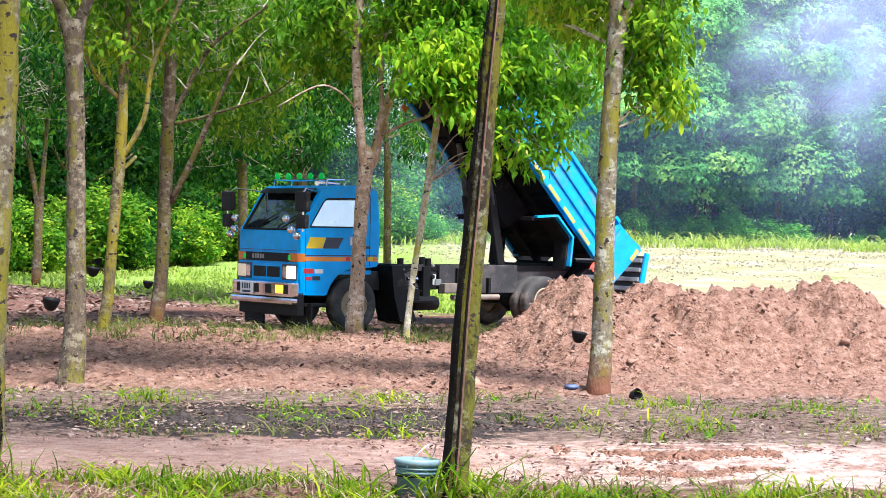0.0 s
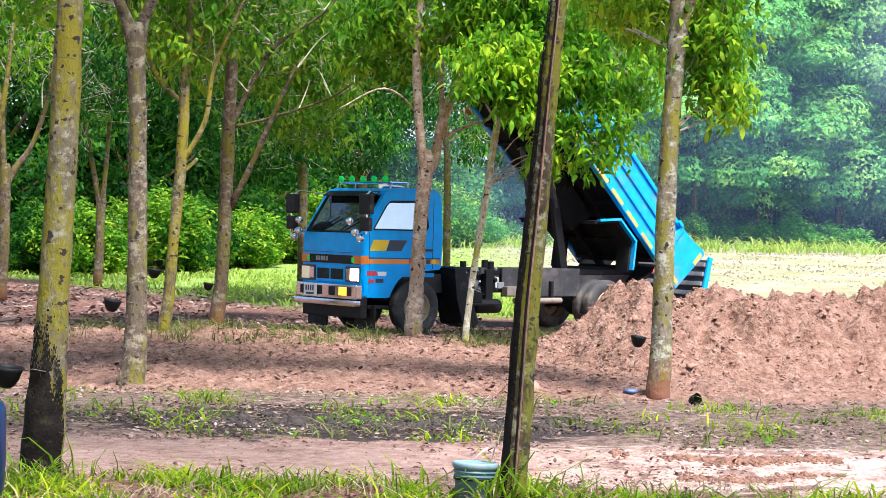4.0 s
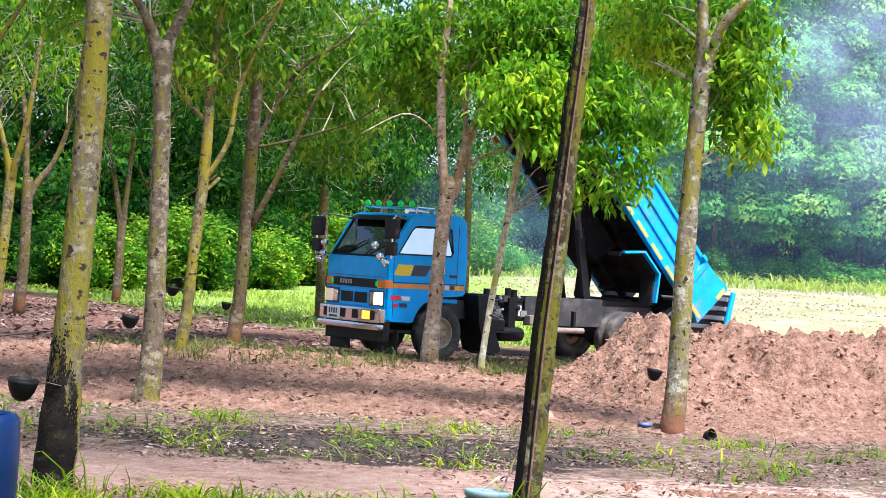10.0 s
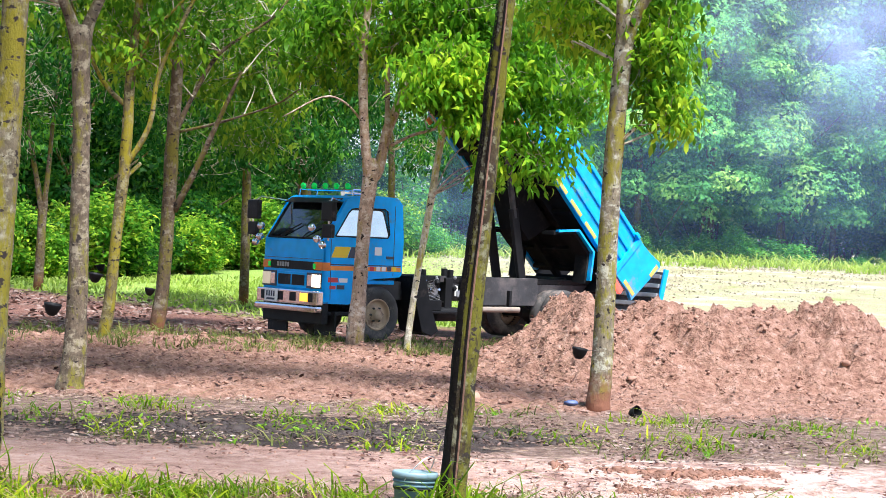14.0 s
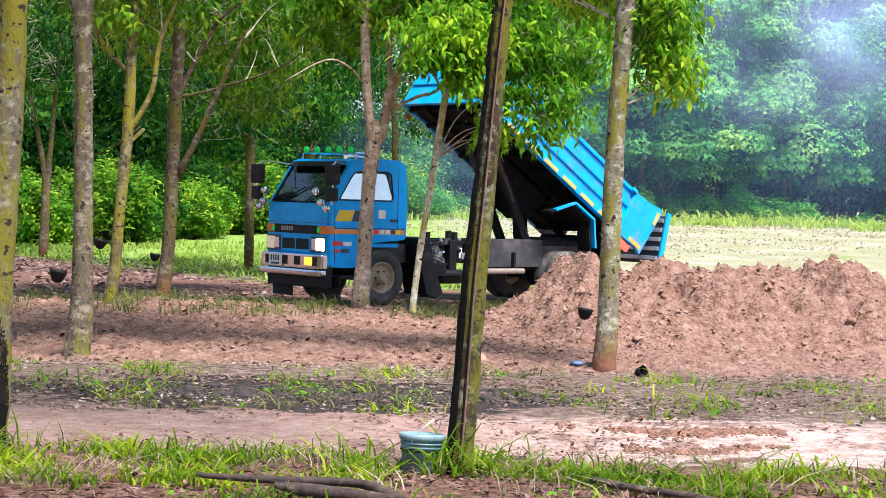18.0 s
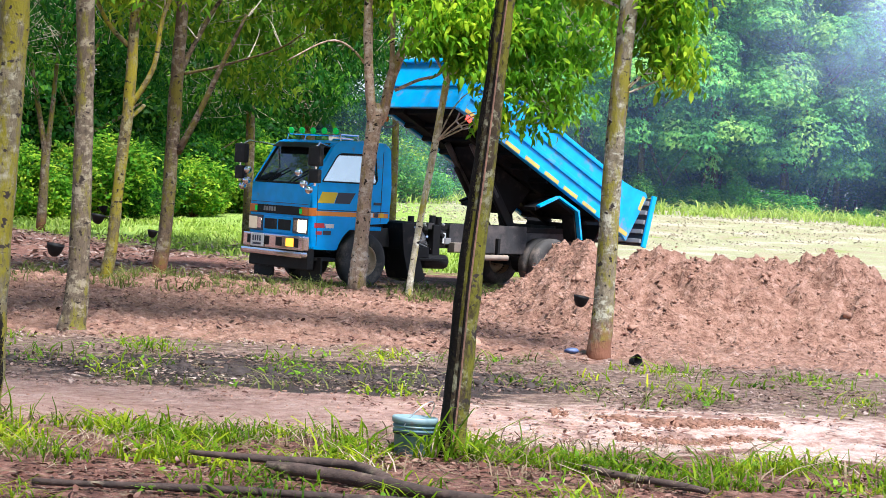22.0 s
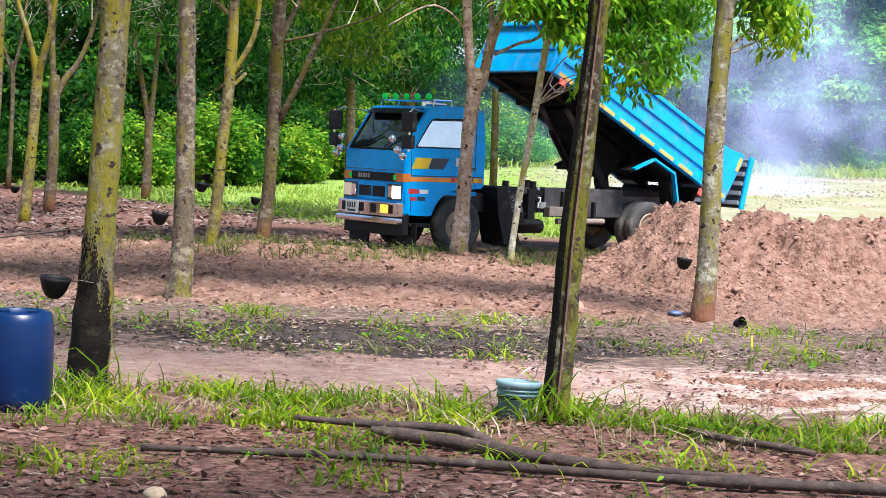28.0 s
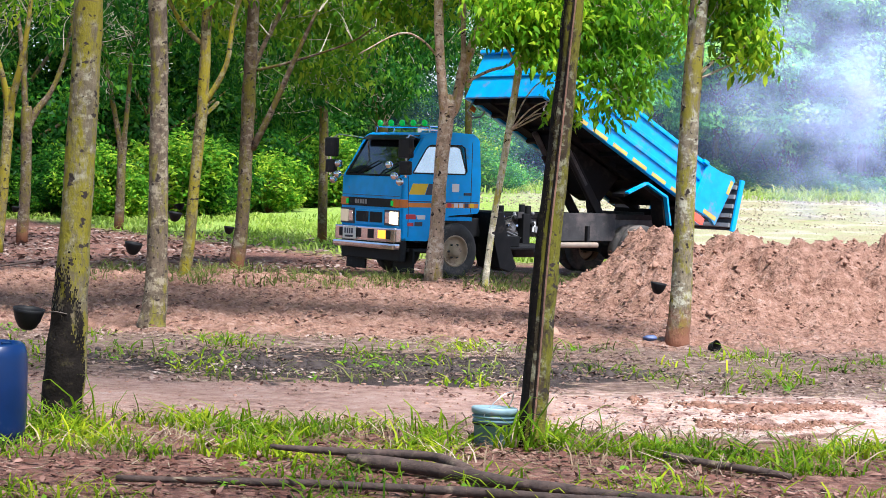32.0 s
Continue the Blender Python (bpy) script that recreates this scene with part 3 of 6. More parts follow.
    col = mix(col, green, smooth(math_("MULTIPLY_ADD", math_("SUBTRACT", n_mid, 0.5), 9.0, math_("MULTIPLY_ADD", math_("MINIMUM", math_("ADD", sep.outputs["X"], 1.0), 0.0), 1.6, sep.outputs["Y"])), 32.5, 35.5))
    # rough grass between truck and heap, and the open field
    field = math_("MULTIPLY", smooth(wobx, 2.0, 5.5), smooth(wob, 33.0, 37.0))
    col = mix(col, straw, math_("MULTIPLY", field, smooth(n_big, 0.25, 0.45)))
    L(col, b.inputs["Base Color"])
    # wet sheen on the track
    in_track = math_("MULTIPLY", smooth(wob, 11.6, 12.2), math_("SUBTRACT", 1.0, smooth(wob, 13.8, 14.6)))
    wet = math_("MULTIPLY", math_("MULTIPLY", in_track, smooth(n_mid, 0.38, 0.52)), smooth(sep.outputs["X"], -1.0, 1.6))
    L(math_("MULTIPLY_ADD", wet, -0.74, 0.92), b.inputs["Roughness"])
    b.inputs["Specular IOR Level"].default_value = 0.4
    bp = nt.nodes.new("ShaderNodeBump")
    bp.inputs["Distance"].default_value = 0.09
    L(math_("MULTIPLY_ADD", wet, -0.6, 0.9), bp.inputs["Strength"])
    crumb = nt.nodes.new("ShaderNodeTexVoronoi")
    crumb.inputs["Scale"].default_value = 13
    wv = nt.nodes.new("ShaderNodeVectorMath")
    wv.operation = "MULTIPLY_ADD"
    wv.inputs[1].default_value = (0.12, 0.12, 0.12)
    nc = nt.nodes.new("ShaderNodeTexNoise")
    nc.inputs["Scale"].default_value = 7
    L(g.outputs["Position"], nc.inputs["Vector"])
    L(nc.outputs["Color"], wv.inputs[0])
    L(g.outputs["Position"], wv.inputs[2])
    L(wv.outputs[0], crumb.inputs["Vector"])
    L(math_("MULTIPLY_ADD", crumb.outputs["Distance"], -0.55, math_("ADD", n_fine, math_("MULTIPLY", n_grit, 0.45))), bp.inputs["Height"])
    L(bp.outputs[0], b.inputs["Normal"])
    return m


tagged(link_mesh("ground", build_ground(), ground_mat()), "reddish bare earth with litter, wet track and far field", "ground", kind="structure")


def stuff(name, v, f, material, label, category):
    return tagged(link_mesh(name, raw_mesh(name, v, f), material), label, category, kind="stuff")


def seat(x, y):
    return np.array([height(float(a), float(b)) for a, b in zip(x, y)])


def blades(x, y, h, lean=0.35, w=0.012, r=None):
    """Bent grass blades standing at x, y."""
    r = r or rng
    n = len(x)
    z = seat(x, y) - 0.01
    az = r.uniform(0, 2 * np.pi, n)
    d = np.stack([np.cos(az), np.sin(az), np.zeros(n)], 1)
    s = np.stack([-np.sin(az + r.normal(0, .8, n)), np.cos(az), np.zeros(n)], 1)
    l = np.abs(r.normal(lean, lean * 0.6, n))[:, None]
    h = (np.broadcast_to(h, n) * r.uniform(0.5, 1.25, n))[:, None]
    up = np.array([[0, 0, 1.0]])
    base = np.stack([x, y, z], 1)
    m1 = base + up * h * 0.55 + d * h * l * 0.35
    m2 = base + up * h * 0.9 + d * h * l * 1.0
    tip = base + up * h * (1.0 - 0.25 * l) + d * h * l * 1.9
    W = w * r.uniform(0.6, 1.4, (n, 1))
    v = np.stack([base - s * W, base + s * W, m1 + s * W * 0.9, m1 - s * W * 0.9, m2 + s * W * 0.6, m2 - s * W * 0.6, tip], 1).reshape(-1, 3)
    k = np.arange(n)[:, None] * 7
    f = np.concatenate([k + [[0, 1, 2]], k + [[0, 2, 3]], k + [[3, 2, 4]], k + [[3, 4, 5]], k + [[5, 4, 6]]], 1).reshape(-1, 3)
    return v, f


def clumped(n, x0, x1, y0, y1, s=1.2, cut=0.0, seed=0.0):
    """n random places in a rectangle, thick where the noise is high."""
    out = []
    while len(out) < n:
        x, y = rng.uniform(x0, x1), rng.uniform(y0, y1)
        if noise.noise((x * s + seed, y * s, seed)) + rng.uniform(-0.25, 0.25) > cut:
            out.append((x, y))
    a = np.array(out)
    return a[:, 0], a[:, 1]


x, y = clumped(8200, -4.2, 4.6, 10.3, 12.0, 1.7, 0.05, 2.0)
edge = 10.75 + 0.35 * np.sin(x * 1.7) - 0.06 * x
keep = (y > edge - 0.25) & (y < 11.85 - 0.1 * x * (x > 0))
stuff("grass_verge", *blades(x[keep], y[keep], rng.choice([0.05, 0.085, 0.13, 0.19], keep.sum(), p=[0.42, 0.40, 0.15, 0.03]), 0.75, 0.0075), GRASS, "short bright green grass along the wet track", "grass")
x, y = clumped(1500, -4.2, 4.6, 10.2, 11.9, 1.5, 0.0, 4.0)
stuff("dry_verge_grass", *blades(x, y, rng.choice([0.04, 0.08, 0.13], len(x)), 1.3, 0.0055), STALK, "dead straw-coloured blades among green grass", "grass")
x, y = np.concatenate([rng.normal(0.60, 0.055, 34), rng.normal(0.86, 0.05, 16), rng.normal(-2.1, 0.2, 24)]), np.concatenate([rng.normal(10.93, 0.05, 34), rng.normal(10.95, 0.05, 16), rng.normal(11.55, 0.06, 24)])
stuff("tall_grass_tuft", *blades(x, y, rng.choice([0.14, 0.22, 0.32], len(x)), 0.55, 0.008), GRASS, "tall green grass blades round a trunk's foot", "grass")
x, y = clumped(1300, -3.5, 4.5, 8.6, 10.6, 1.4, 0.18, 6.0)
stuff("grass_tufts", *blades(x, y, 0.10, 0.9, 0.006), GRASS, "scattered green grass tufts in leaf litter", "grass")
x, y = clumped(1700, -4.5, 6.0, 14.0, 17.6, 1.5, 0.30, 12.0)
stuff("weed_patches", *blades(x, y, rng.choice([0.03, 0.06, 0.10], len(x)), 1.0, 0.008), GRASS, "low green weeds growing through leaf litter", "weeds")
x, y = clumped(900, -5.0, 6.2, 14.0, 17.6, 1.1, 0.12, 14.0)
stuff("worn_grass", *blades(x, y, rng.choice([0.04, 0.08, 0.14], len(x)), 1.0, 0.006), GRASS_DULL, "thin worn grass on the strip between rows", "grass")
x, y = clumped(3200, -4.6, 3.8, 24.7, 27.6, 1.2, 0.05, 15.0)
stuff("rough_grass", *blades(x, y, rng.choice([0.05, 0.09, 0.16], len(x)), 0.8, 0.008), GRASS_DULL, "rough worn grass tufts beside the truck", "grass")
x, y = clumped(10000, -14, 4.0, 33, 56, 0.5, -0.1, 21.0)
keep = y + 1.6 * np.minimum(x + 1, 0) > 33.5
x, y = x[keep], y[keep]
stuff("grass_clearing", *blades(x, y, 0.16, 0.7, 0.02), LAWN, "sunlit green grass in a clearing under trees", "grass")
x, y = clumped(8000, 1.0, 34, 52, 78, 0.35, 0.0, 31.0)
stuff("dry_grass_field", *blades(x, y, 0.055, 1.0, 0.03), STRAW, "pale dry grass in the open field", "dry grass")
x, y = clumped(6000, -2, 40, 71, 84, 0.5, 0.0, 35.0)
stuff("tall_field_edge_grass", *blades(x, y, rng.choice([0.2, 0.35, 0.55], len(x), p=[0.5, 0.35, 0.15]), 0.8, 0.03), LAWN, "tall green grass at the forest edge", "grass")


def litter(n, x0, x1, y0, y1, size, s, cut, seed, name, label, material=None):
    x, y = clumped(n, x0, x1, y0, y1, s, cut, seed)
    churned = (((x + 0.35) * 0.55) ** 2 + ((y - 15.4) * 1.7) ** 2 < 0.55) & (rng.uniform(0, 1, len(x)) < 0.85)
    x, y = x[~churned], y[~churned]
    c = np.stack([x, y, seat(x, y) + 0.012], 1)
    v, f = leaf_arrays(c, size, droop=-0.1, wide=0.42, fold=0.16, bend=0.35, fine=True)
    base_z = np.repeat(c[:, 2], 6)
    v[:, 2] = np.maximum(base_z - 0.01, base_z + (v[:, 2] - base_z) * 0.6)
    stuff(name, v, f, material or LITTER, label, "leaf litter")


litter(6200, -4.2, 4.5, 7.4, 11.2, 0.07, 1.0, -0.3, 41.0, "near_leaf_litter", "brown fallen leaves on damp earth")
litter(5200, -5.0, 6.0, 13.9, 18.0, 0.062, 0.9, -0.1, 43.0, "middle_leaf_litter", "pale and brown fallen leaves between tree rows", LITTER_PALE)
litter(2200, -6.0, 3.5, 17.8, 26.0, 0.085, 0.8, -0.1, 44.0, "soil_litter", "sparse fallen leaves on the graded strip")
litter(900, -4.4, 4.6, 11.8, 14.1, 0.055, 0.8, 0.0, 46.0, "track_litter", "few fallen leaves on the wet track")
litter(7500, -13, 1.5, 26.8, 43, 0.15, 0.6, -0.2, 45.0, "far_leaf_litter", "fallen leaves under the plantation trees", LITTER_PALE)


def straws(n, x0, x1, y0, y1, size, s, cut, seed, name, label):
    """Thin dead stalks lying crossed over one another."""
    x, y = clumped(n, x0, x1, y0, y1, s, cut, seed)
    c = np.stack([x, y, seat(x, y) + 0.015], 1)
    v, f = leaf_arrays(c, size, droop=-0.05, wide=0.045, fold=0.02)
    base_z = np.repeat(c[:, 2], 4)
    v[:, 2] = np.maximum(base_z - 0.008, base_z + (v[:, 2] - base_z) * 0.3)
    stuff(name, v, f, STALK, label, "straw")


def herbs(n, x0, x1, y0, y1, seed, name, label):
    """Low broad-leaved seedlings in small rosettes."""
    x, y = clumped(n, x0, x1, y0, y1, 1.2, 0.1, seed)
    k = 9
    c = np.repeat(np.stack([x, y, seat(x, y) + 0.03], 1), k, 0) + rng.normal(0, 1, (n * k, 3)) * [0.06, 0.06, 0.015]
    stuff(name, *leaf_arrays(c, 0.05, droop=-0.25, wide=0.5, fine=True, bend=0.3), HERB, label, "weeds")


straws(3800, -4.2, 4.5, 7.4, 11.9, 0.16, 1.1, -0.2, 51.0, "near_dead_stalks", "dead grass stalks tangled in litter")
straws(3000, -5.0, 6.2, 13.9, 18.0, 0.17, 1.1, -0.1, 52.0, "middle_dead_stalks", "pale dead stalks between tree rows")
straws(1400, -5.0, 4.0, 25.0, 28.5, 0.22, 1.1, 0.0, 53.0, "roadside_dead_stalks", "dead grass stalks beside the truck")
herbs(45, -4.8, 6.0, 14.0, 17.6, 61.0, "weed_rosettes", "bright green seedlings in leaf litter")
herbs(26, -4.0, 4.5, 8.4, 11.9, 62.0, "verge_rosettes", "small broad-leaved weeds along the verge")


def clods(n, place, size, name, label, material=None):
    """Lumps of broken earth as one heap of small uneven stones."""
    base = bmesh.new()
    bmesh.ops.create_icosphere(base, subdivisions=1, radius=1.0)
    bv = np.array([v.co[:] for v in base.verts])
    bf = np.array([[v.index for v in f.verts] for f in base.faces])
    base.free()
    x, y = place(n)
    z = seat(x, y)
    s = size * rng.lognormal(0, 0.5, n)
    V, Fc = [], []
    for i in range(n):
        q = bv * (1 + rng.normal(0, 0.30, (len(bv), 1))) * s[i] * np.array([rng.uniform(.8, 1.3), rng.uniform(.8, 1.3), rng.uniform(.5, .9)])
        V.append(q + [x[i], y[i], z[i]])
        Fc.append(bf + i * len(bv))
    ob = stuff(name, np.concatenate(V), np.concatenate(Fc), material or M_CLOD, label, "soil")
    return ob


clods(11000, lambda n: (rng.uniform(-6.5, 6.5, n), 18.0 + 8.4 * rng.beta(1.5, 1.0, n)), 0.011, "tilled_clods", "small reddish clods on the graded strip")
clods(3500, lambda n: (rng.uniform(1.6, 7.2, n), rng.uniform(20.6, 24.6, n)), 0.009, "mound_clods", "reddish clods lying on the earth heap")
clods(1500, lambda n: (rng.uniform(-4.0, 4.6, n), rng.uniform(11.9, 14.2, n)), 0.006, "track_pebbles", "small clods and pebbles on the wet track")


def rut_ridge(x0, y0, x1, y1):
    def place(n):
        f = rng.uniform(0, 1, n)
        keep = np.array([noise.noise((q * 5, y0, 2.0)) for q in f]) > -0.22
        f = np.where(keep, f, rng.uniform(0.35, 0.65, n))
        return x0 + (x1 - x0) * f, y0 + (y1 - y0) * f + rng.normal(0, 0.055, n) + 0.05 * np.sin(9 * f)
    return place


clods(2000, rut_ridge(1.60, 13.45, 3.25, 13.32), 0.010, "rut_ridge", "brown clods thrown up beside a wheel rut", M_WETCLOD)
clods(1200, rut_ridge(1.75, 12.22, 3.05, 12.5), 0.007, "rut_ridge", "brown clods thrown up beside a wheel rut", M_WETCLOD)
clods(2600, lambda n: (rng.normal(-0.3, 1.1, n), rng.normal(15.4, 0.26, n)), 0.016, "mud_lumps", "dark wet lumps of churned mud", M_MUD)

# ---- rubber trees ----
def rubber_tree(bark, y, limbs, label, crowns=(), leaf=None, leaf_len=0.15, thick=0.85, spread=0.15):
    """A tapered trunk, its limbs and a crown of hanging leaves. limbs: lines of (x, z, radius), the trunk first; crowns: (x, y, z, half width, half height, leaves)."""
    limbs = [[(x, z, r * thick) for x, z, r in line] for line in limbs]
    x0, r0 = limbs[0][0][0], limbs[0][0][2]
    z0 = height(x0, y)
    tree = thing("rubber_tree", label, "tree", pose(x0, y, z0), "plantation rubber trees")
    for i, line in enumerate(limbs):
        pts, rad = [], []
        dy = 0.0 if i == 0 else rng.uniform(-spread, spread)
        line = list(line)
        if i == 0:
            a, b = line[-2], line[-1]
            line.append((b[0] + (b[0] - a[0]) * 0.12, b[1] + 1.2 * b[2], b[2] * 0.35))
        elif abs(line[0][0] - limbs[0][-1][0]) < 0.1 and abs(line[0][1] - limbs[0][-1][1]) < 0.15 and len(limbs[0]) > 2:
            a = limbs[0][-2]
            b = limbs[0][-1]
            f = min(0.8, 0.35 / max(0.1, b[1] - a[1]))
            line.insert(0, (b[0] + (a[0] - b[0]) * f, b[1] + (a[1] - b[1]) * f, max(line[0][2] * 0.9, b[2] * 0.75)))
            line[1] = (line[1][0] * 0.6 + line[2][0] * 0.4, line[1][1] * 0.8 + line[2][1] * 0.2, line[1][2])
        fine = smooth_line(line, 5 if i == 0 else 4)
        for k, (x, z, r) in enumerate(fine):
            f = k / max(1, len(fine) - 1)
            pts.append((x - x0, dy * f * 3 * (i > 0) + 0.02 * math.sin(z * 1.3), z - z0))
            rad.append(r)
        if i == 0:
            pts[0] = (pts[0][0], pts[0][1], -0.12)
        bm = tube(bmesh.new(), pts, rad, 14 if r0 > 0.09 and i == 0 else 8, True, 0.16)
        part("trunk" if i == 0 else "limb", bm, BARK[bark], tree, smooth=True)
    cl = list(crowns)
    if cl:
        V, Fc, k0 = [], [], 0
        twigs = bmesh.new()
        for cx, cy, cz, rx, rz, n in cl:
            # leaves sit in threes round the ends of twigs
            m = max(6, n // 6)
            u = rng.normal(0, 1, (m, 3))
            u /= np.linalg.norm(u, axis=1, keepdims=True)
            u *= rng.uniform(0.15, 1, (m, 1)) ** 0.45
            ends = np.array([cx, cy, cz]) + u * [rx, rx * 0.6 if cz > 6 else min(rx, 1.2), rz]
            c = np.repeat(ends, 16, 0) + rng.normal(0, 1, (m * 16, 3)) * [0.12, 0.12, 0.075]
            v, f = leaf_arrays(c, leaf_len * rng.uniform(0.7, 1.1, len(c)), droop=0.65, wide=0.37, bend=0.35, fine=cz < 6)
            V.append(v - [x0, y, z0])
            Fc.append(f + k0)
            k0 += len(v)
            # thin arching branches from the limbs into the clump
            if cz < 6:
                for e in ends[: 3 + n // 110]:
                    near = min((q for l in limbs for q in l[1:]), key=lambda q: math.hypot(q[0] - e[0], q[1] - e[2] + 0.3) + rng.uniform(0, 0.9))
                    a, o = Vector((near[0] - x0, 0, near[1] - z0)), Vector(e - [x0, y, z0])
                    if 0.3 < (a - o).length < 2.4 and o.z > a.z - 0.15:
                        mid_ = a.lerp(o, 0.5) + Vector((rng.normal(0, 0.12), rng.normal(0, 0.1), 0.12))
                        q = min(0.013, near[2] * 0.6)
                        line = smooth_line([(*a, q), (*mid_, q * 0.7), (*o, 0.003)], 4)
                        part("branch", tube(bmesh.new(), [q[:3] for q in line], [q[3] for q in line], 5, False), BARK["twig"], tree, "", True)
            for e in ends[:: 3]:
                a = Vector(e - [x0, y, z0])
                o = Vector((cx - x0 + rng.normal(0, 0.45 * rx), cy - y, cz - z0 - 0.3 * rz + rng.normal(0, 0.4 * rz)))
                mid_ = a.lerp(o, 0.4) + Vector((0, 0, -0.05))
                tube(twigs, [a.lerp(o, 0.7), mid_, a], [0.007, 0.005, 0.003], 4, False)
        link_mesh("crown", raw_mesh("crown", np.concatenate(V), np.concatenate(Fc)), leaf or LEAF_NEAR, tree)
        part("twig_spray", twigs, BARK["twig"], tree)["kind"] = "stuff"
    return tree

stained_trunk = rubber_tree("mossy", 11.82, [
    [(-2.22, -0.06, 0.168), (-2.19, 0.32, 0.143), (-2.16, 1.1, 0.118), (-2.12, 2.03, 0.109), (-2.09, 3.11, 0.1), (-2.09, 4, 0.09), (-2.05, 5.6, 0.05)],
    [(-2.09, 3.9, 0.06), (-1.7, 4.8, 0.04), (-1.3, 6.0, 0.02)],
], "thick rubber tree trunk with yellow-green lichen", [
    (-2.0, 11.8, 6.8, 2.6, 1.3, 1800),
])
dark_trunk = rubber_tree("dark", 11.1, [
    [(0.72, -0.02, 0.111), (0.75, 0.32, 0.098), (0.79, 1.14, 0.094), (0.84, 1.81, 0.084), (0.88, 2.42, 0.074), (0.93, 3.08, 0.064), (0.95, 3.81, 0.057)],
    [(0.95, 3.7, 0.05), (1.2, 4.8, 0.035), (1.5, 6.2, 0.015)],
    [(0.95, 3.7, 0.05), (0.8, 4.9, 0.035), (0.5, 6.2, 0.015)],
], "leaning dark mossy trunk with a tapped groove", [
    (0.6, 10.6, 6.8, 2.0, 1.2, 350),
], thick=0.8)
rubber_tree("blotched", 18.27, [
    [(-2.57, -0.02, 0.183), (-2.53, 0.32, 0.133), (-2.53, 1.46, 0.111), (-2.55, 2.56, 0.1), (-2.59, 3.44, 0.105)],
    [(-2.59, 3.42, 0.072), (-2.73, 3.71, 0.061), (-2.91, 4.03, 0.05), (-3.13, 4.57, 0.039), (-3.28, 5.17, 0.025)],
    [(-2.59, 3.42, 0.078), (-2.48, 3.73, 0.066), (-2.36, 4.07, 0.055), (-2.26, 4.73, 0.044), (-2.24, 5.4, 0.025)],
], "grey-barked rubber tree forking high above a cup", [
    (-2.4, 18.3, 6.8, 3.0, 1.2, 3800),
    (-3.11, 18.4, 4.71, 1.34, 0.67, 900),
    # two unseen crowns added above the view to shade the graded soil
    (-0.6, 18.6, 7.0, 2.2, 1.1, 2200),
    (-1.0, 20.9, 7.1, 2.2, 1.1, 2400),
    (-3.61, 19, 3.81, 0.35, 0.29, 120),
], LEAF_NEAR, 0.125)
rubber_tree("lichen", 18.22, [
    [(2.59, -0.02, 0.155), (2.62, 0.41, 0.127), (2.63, 1.47, 0.116), (2.65, 2.58, 0.11), (2.69, 3.41, 0.105), (2.71, 3.8, 0.105)],
    [(2.69, 3.75, 0.077), (2.65, 4.24, 0.066), (2.57, 4.9, 0.05), (2.45, 5.62, 0.028)],
    [(2.72, 3.75, 0.061), (2.87, 4.03, 0.055), (3.14, 4.33, 0.039), (3.5, 4.74, 0.025)],
    [(2.77, 3.86, 0.022), (2.8, 3.59, 0.017), (2.96, 3.43, 0.011)],
], "pale rubber tree beside the earth heap", [
    (3.04, 18.4, 3.67, 0.39, 0.72, 800),
    (3.15, 18.2, 2.97, 0.23, 0.25, 230),
    (2.49, 19.5, 4.05, 0.65, 0.41, 800),
    (2.75, 18.5, 5.13, 1.12, 0.78, 400),
    # unseen crown added overhead; it shades the strip to the left
    (1.1, 18.3, 6.9, 2.4, 1.1, 2600),
], LEAF_NEAR, 0.125)
rubber_tree("gold", 26.0, [
    [(-3.23, -0.02, 0.118), (-3.15, 0.54, 0.095), (-3.09, 1.56, 0.095), (-3.01, 2.59, 0.095), (-2.98, 3.77, 0.079), (-2.88, 4.96, 0.063), (-2.75, 6.15, 0.039)],
    [(-3.03, 2.27, 0.055), (-2.9, 2.4, 0.035), (-2.85, 2.48, 0.032)],
    [(-3.05, 2.35, 0.055), (-2.7, 3, 0.047), (-2.58, 3.79, 0.039), (-2.06, 5.01, 0.032), (-1.86, 5.65, 0.02)],
    [(-2.98, 3.22, 0.047), (-3.31, 3.52, 0.039), (-3.57, 3.97, 0.032), (-3.85, 4.67, 0.02)],
    [(-2.97, 3.62, 0.032), (-2.73, 4.26, 0.032), (-2.43, 4.59, 0.024), (-2.06, 5.01, 0.016)],
], "slender rubber tree with golden moss and light leaves", [
    (-3.0, 26.0, 7.0, 2.4, 1.3, 450),
    (-3.1, 26.5, 4.37, 1.04, 0.72, 800),
    (-2.98, 26.2, 5.61, 1.43, 0.79, 1000),
], LEAF_YELLOW)
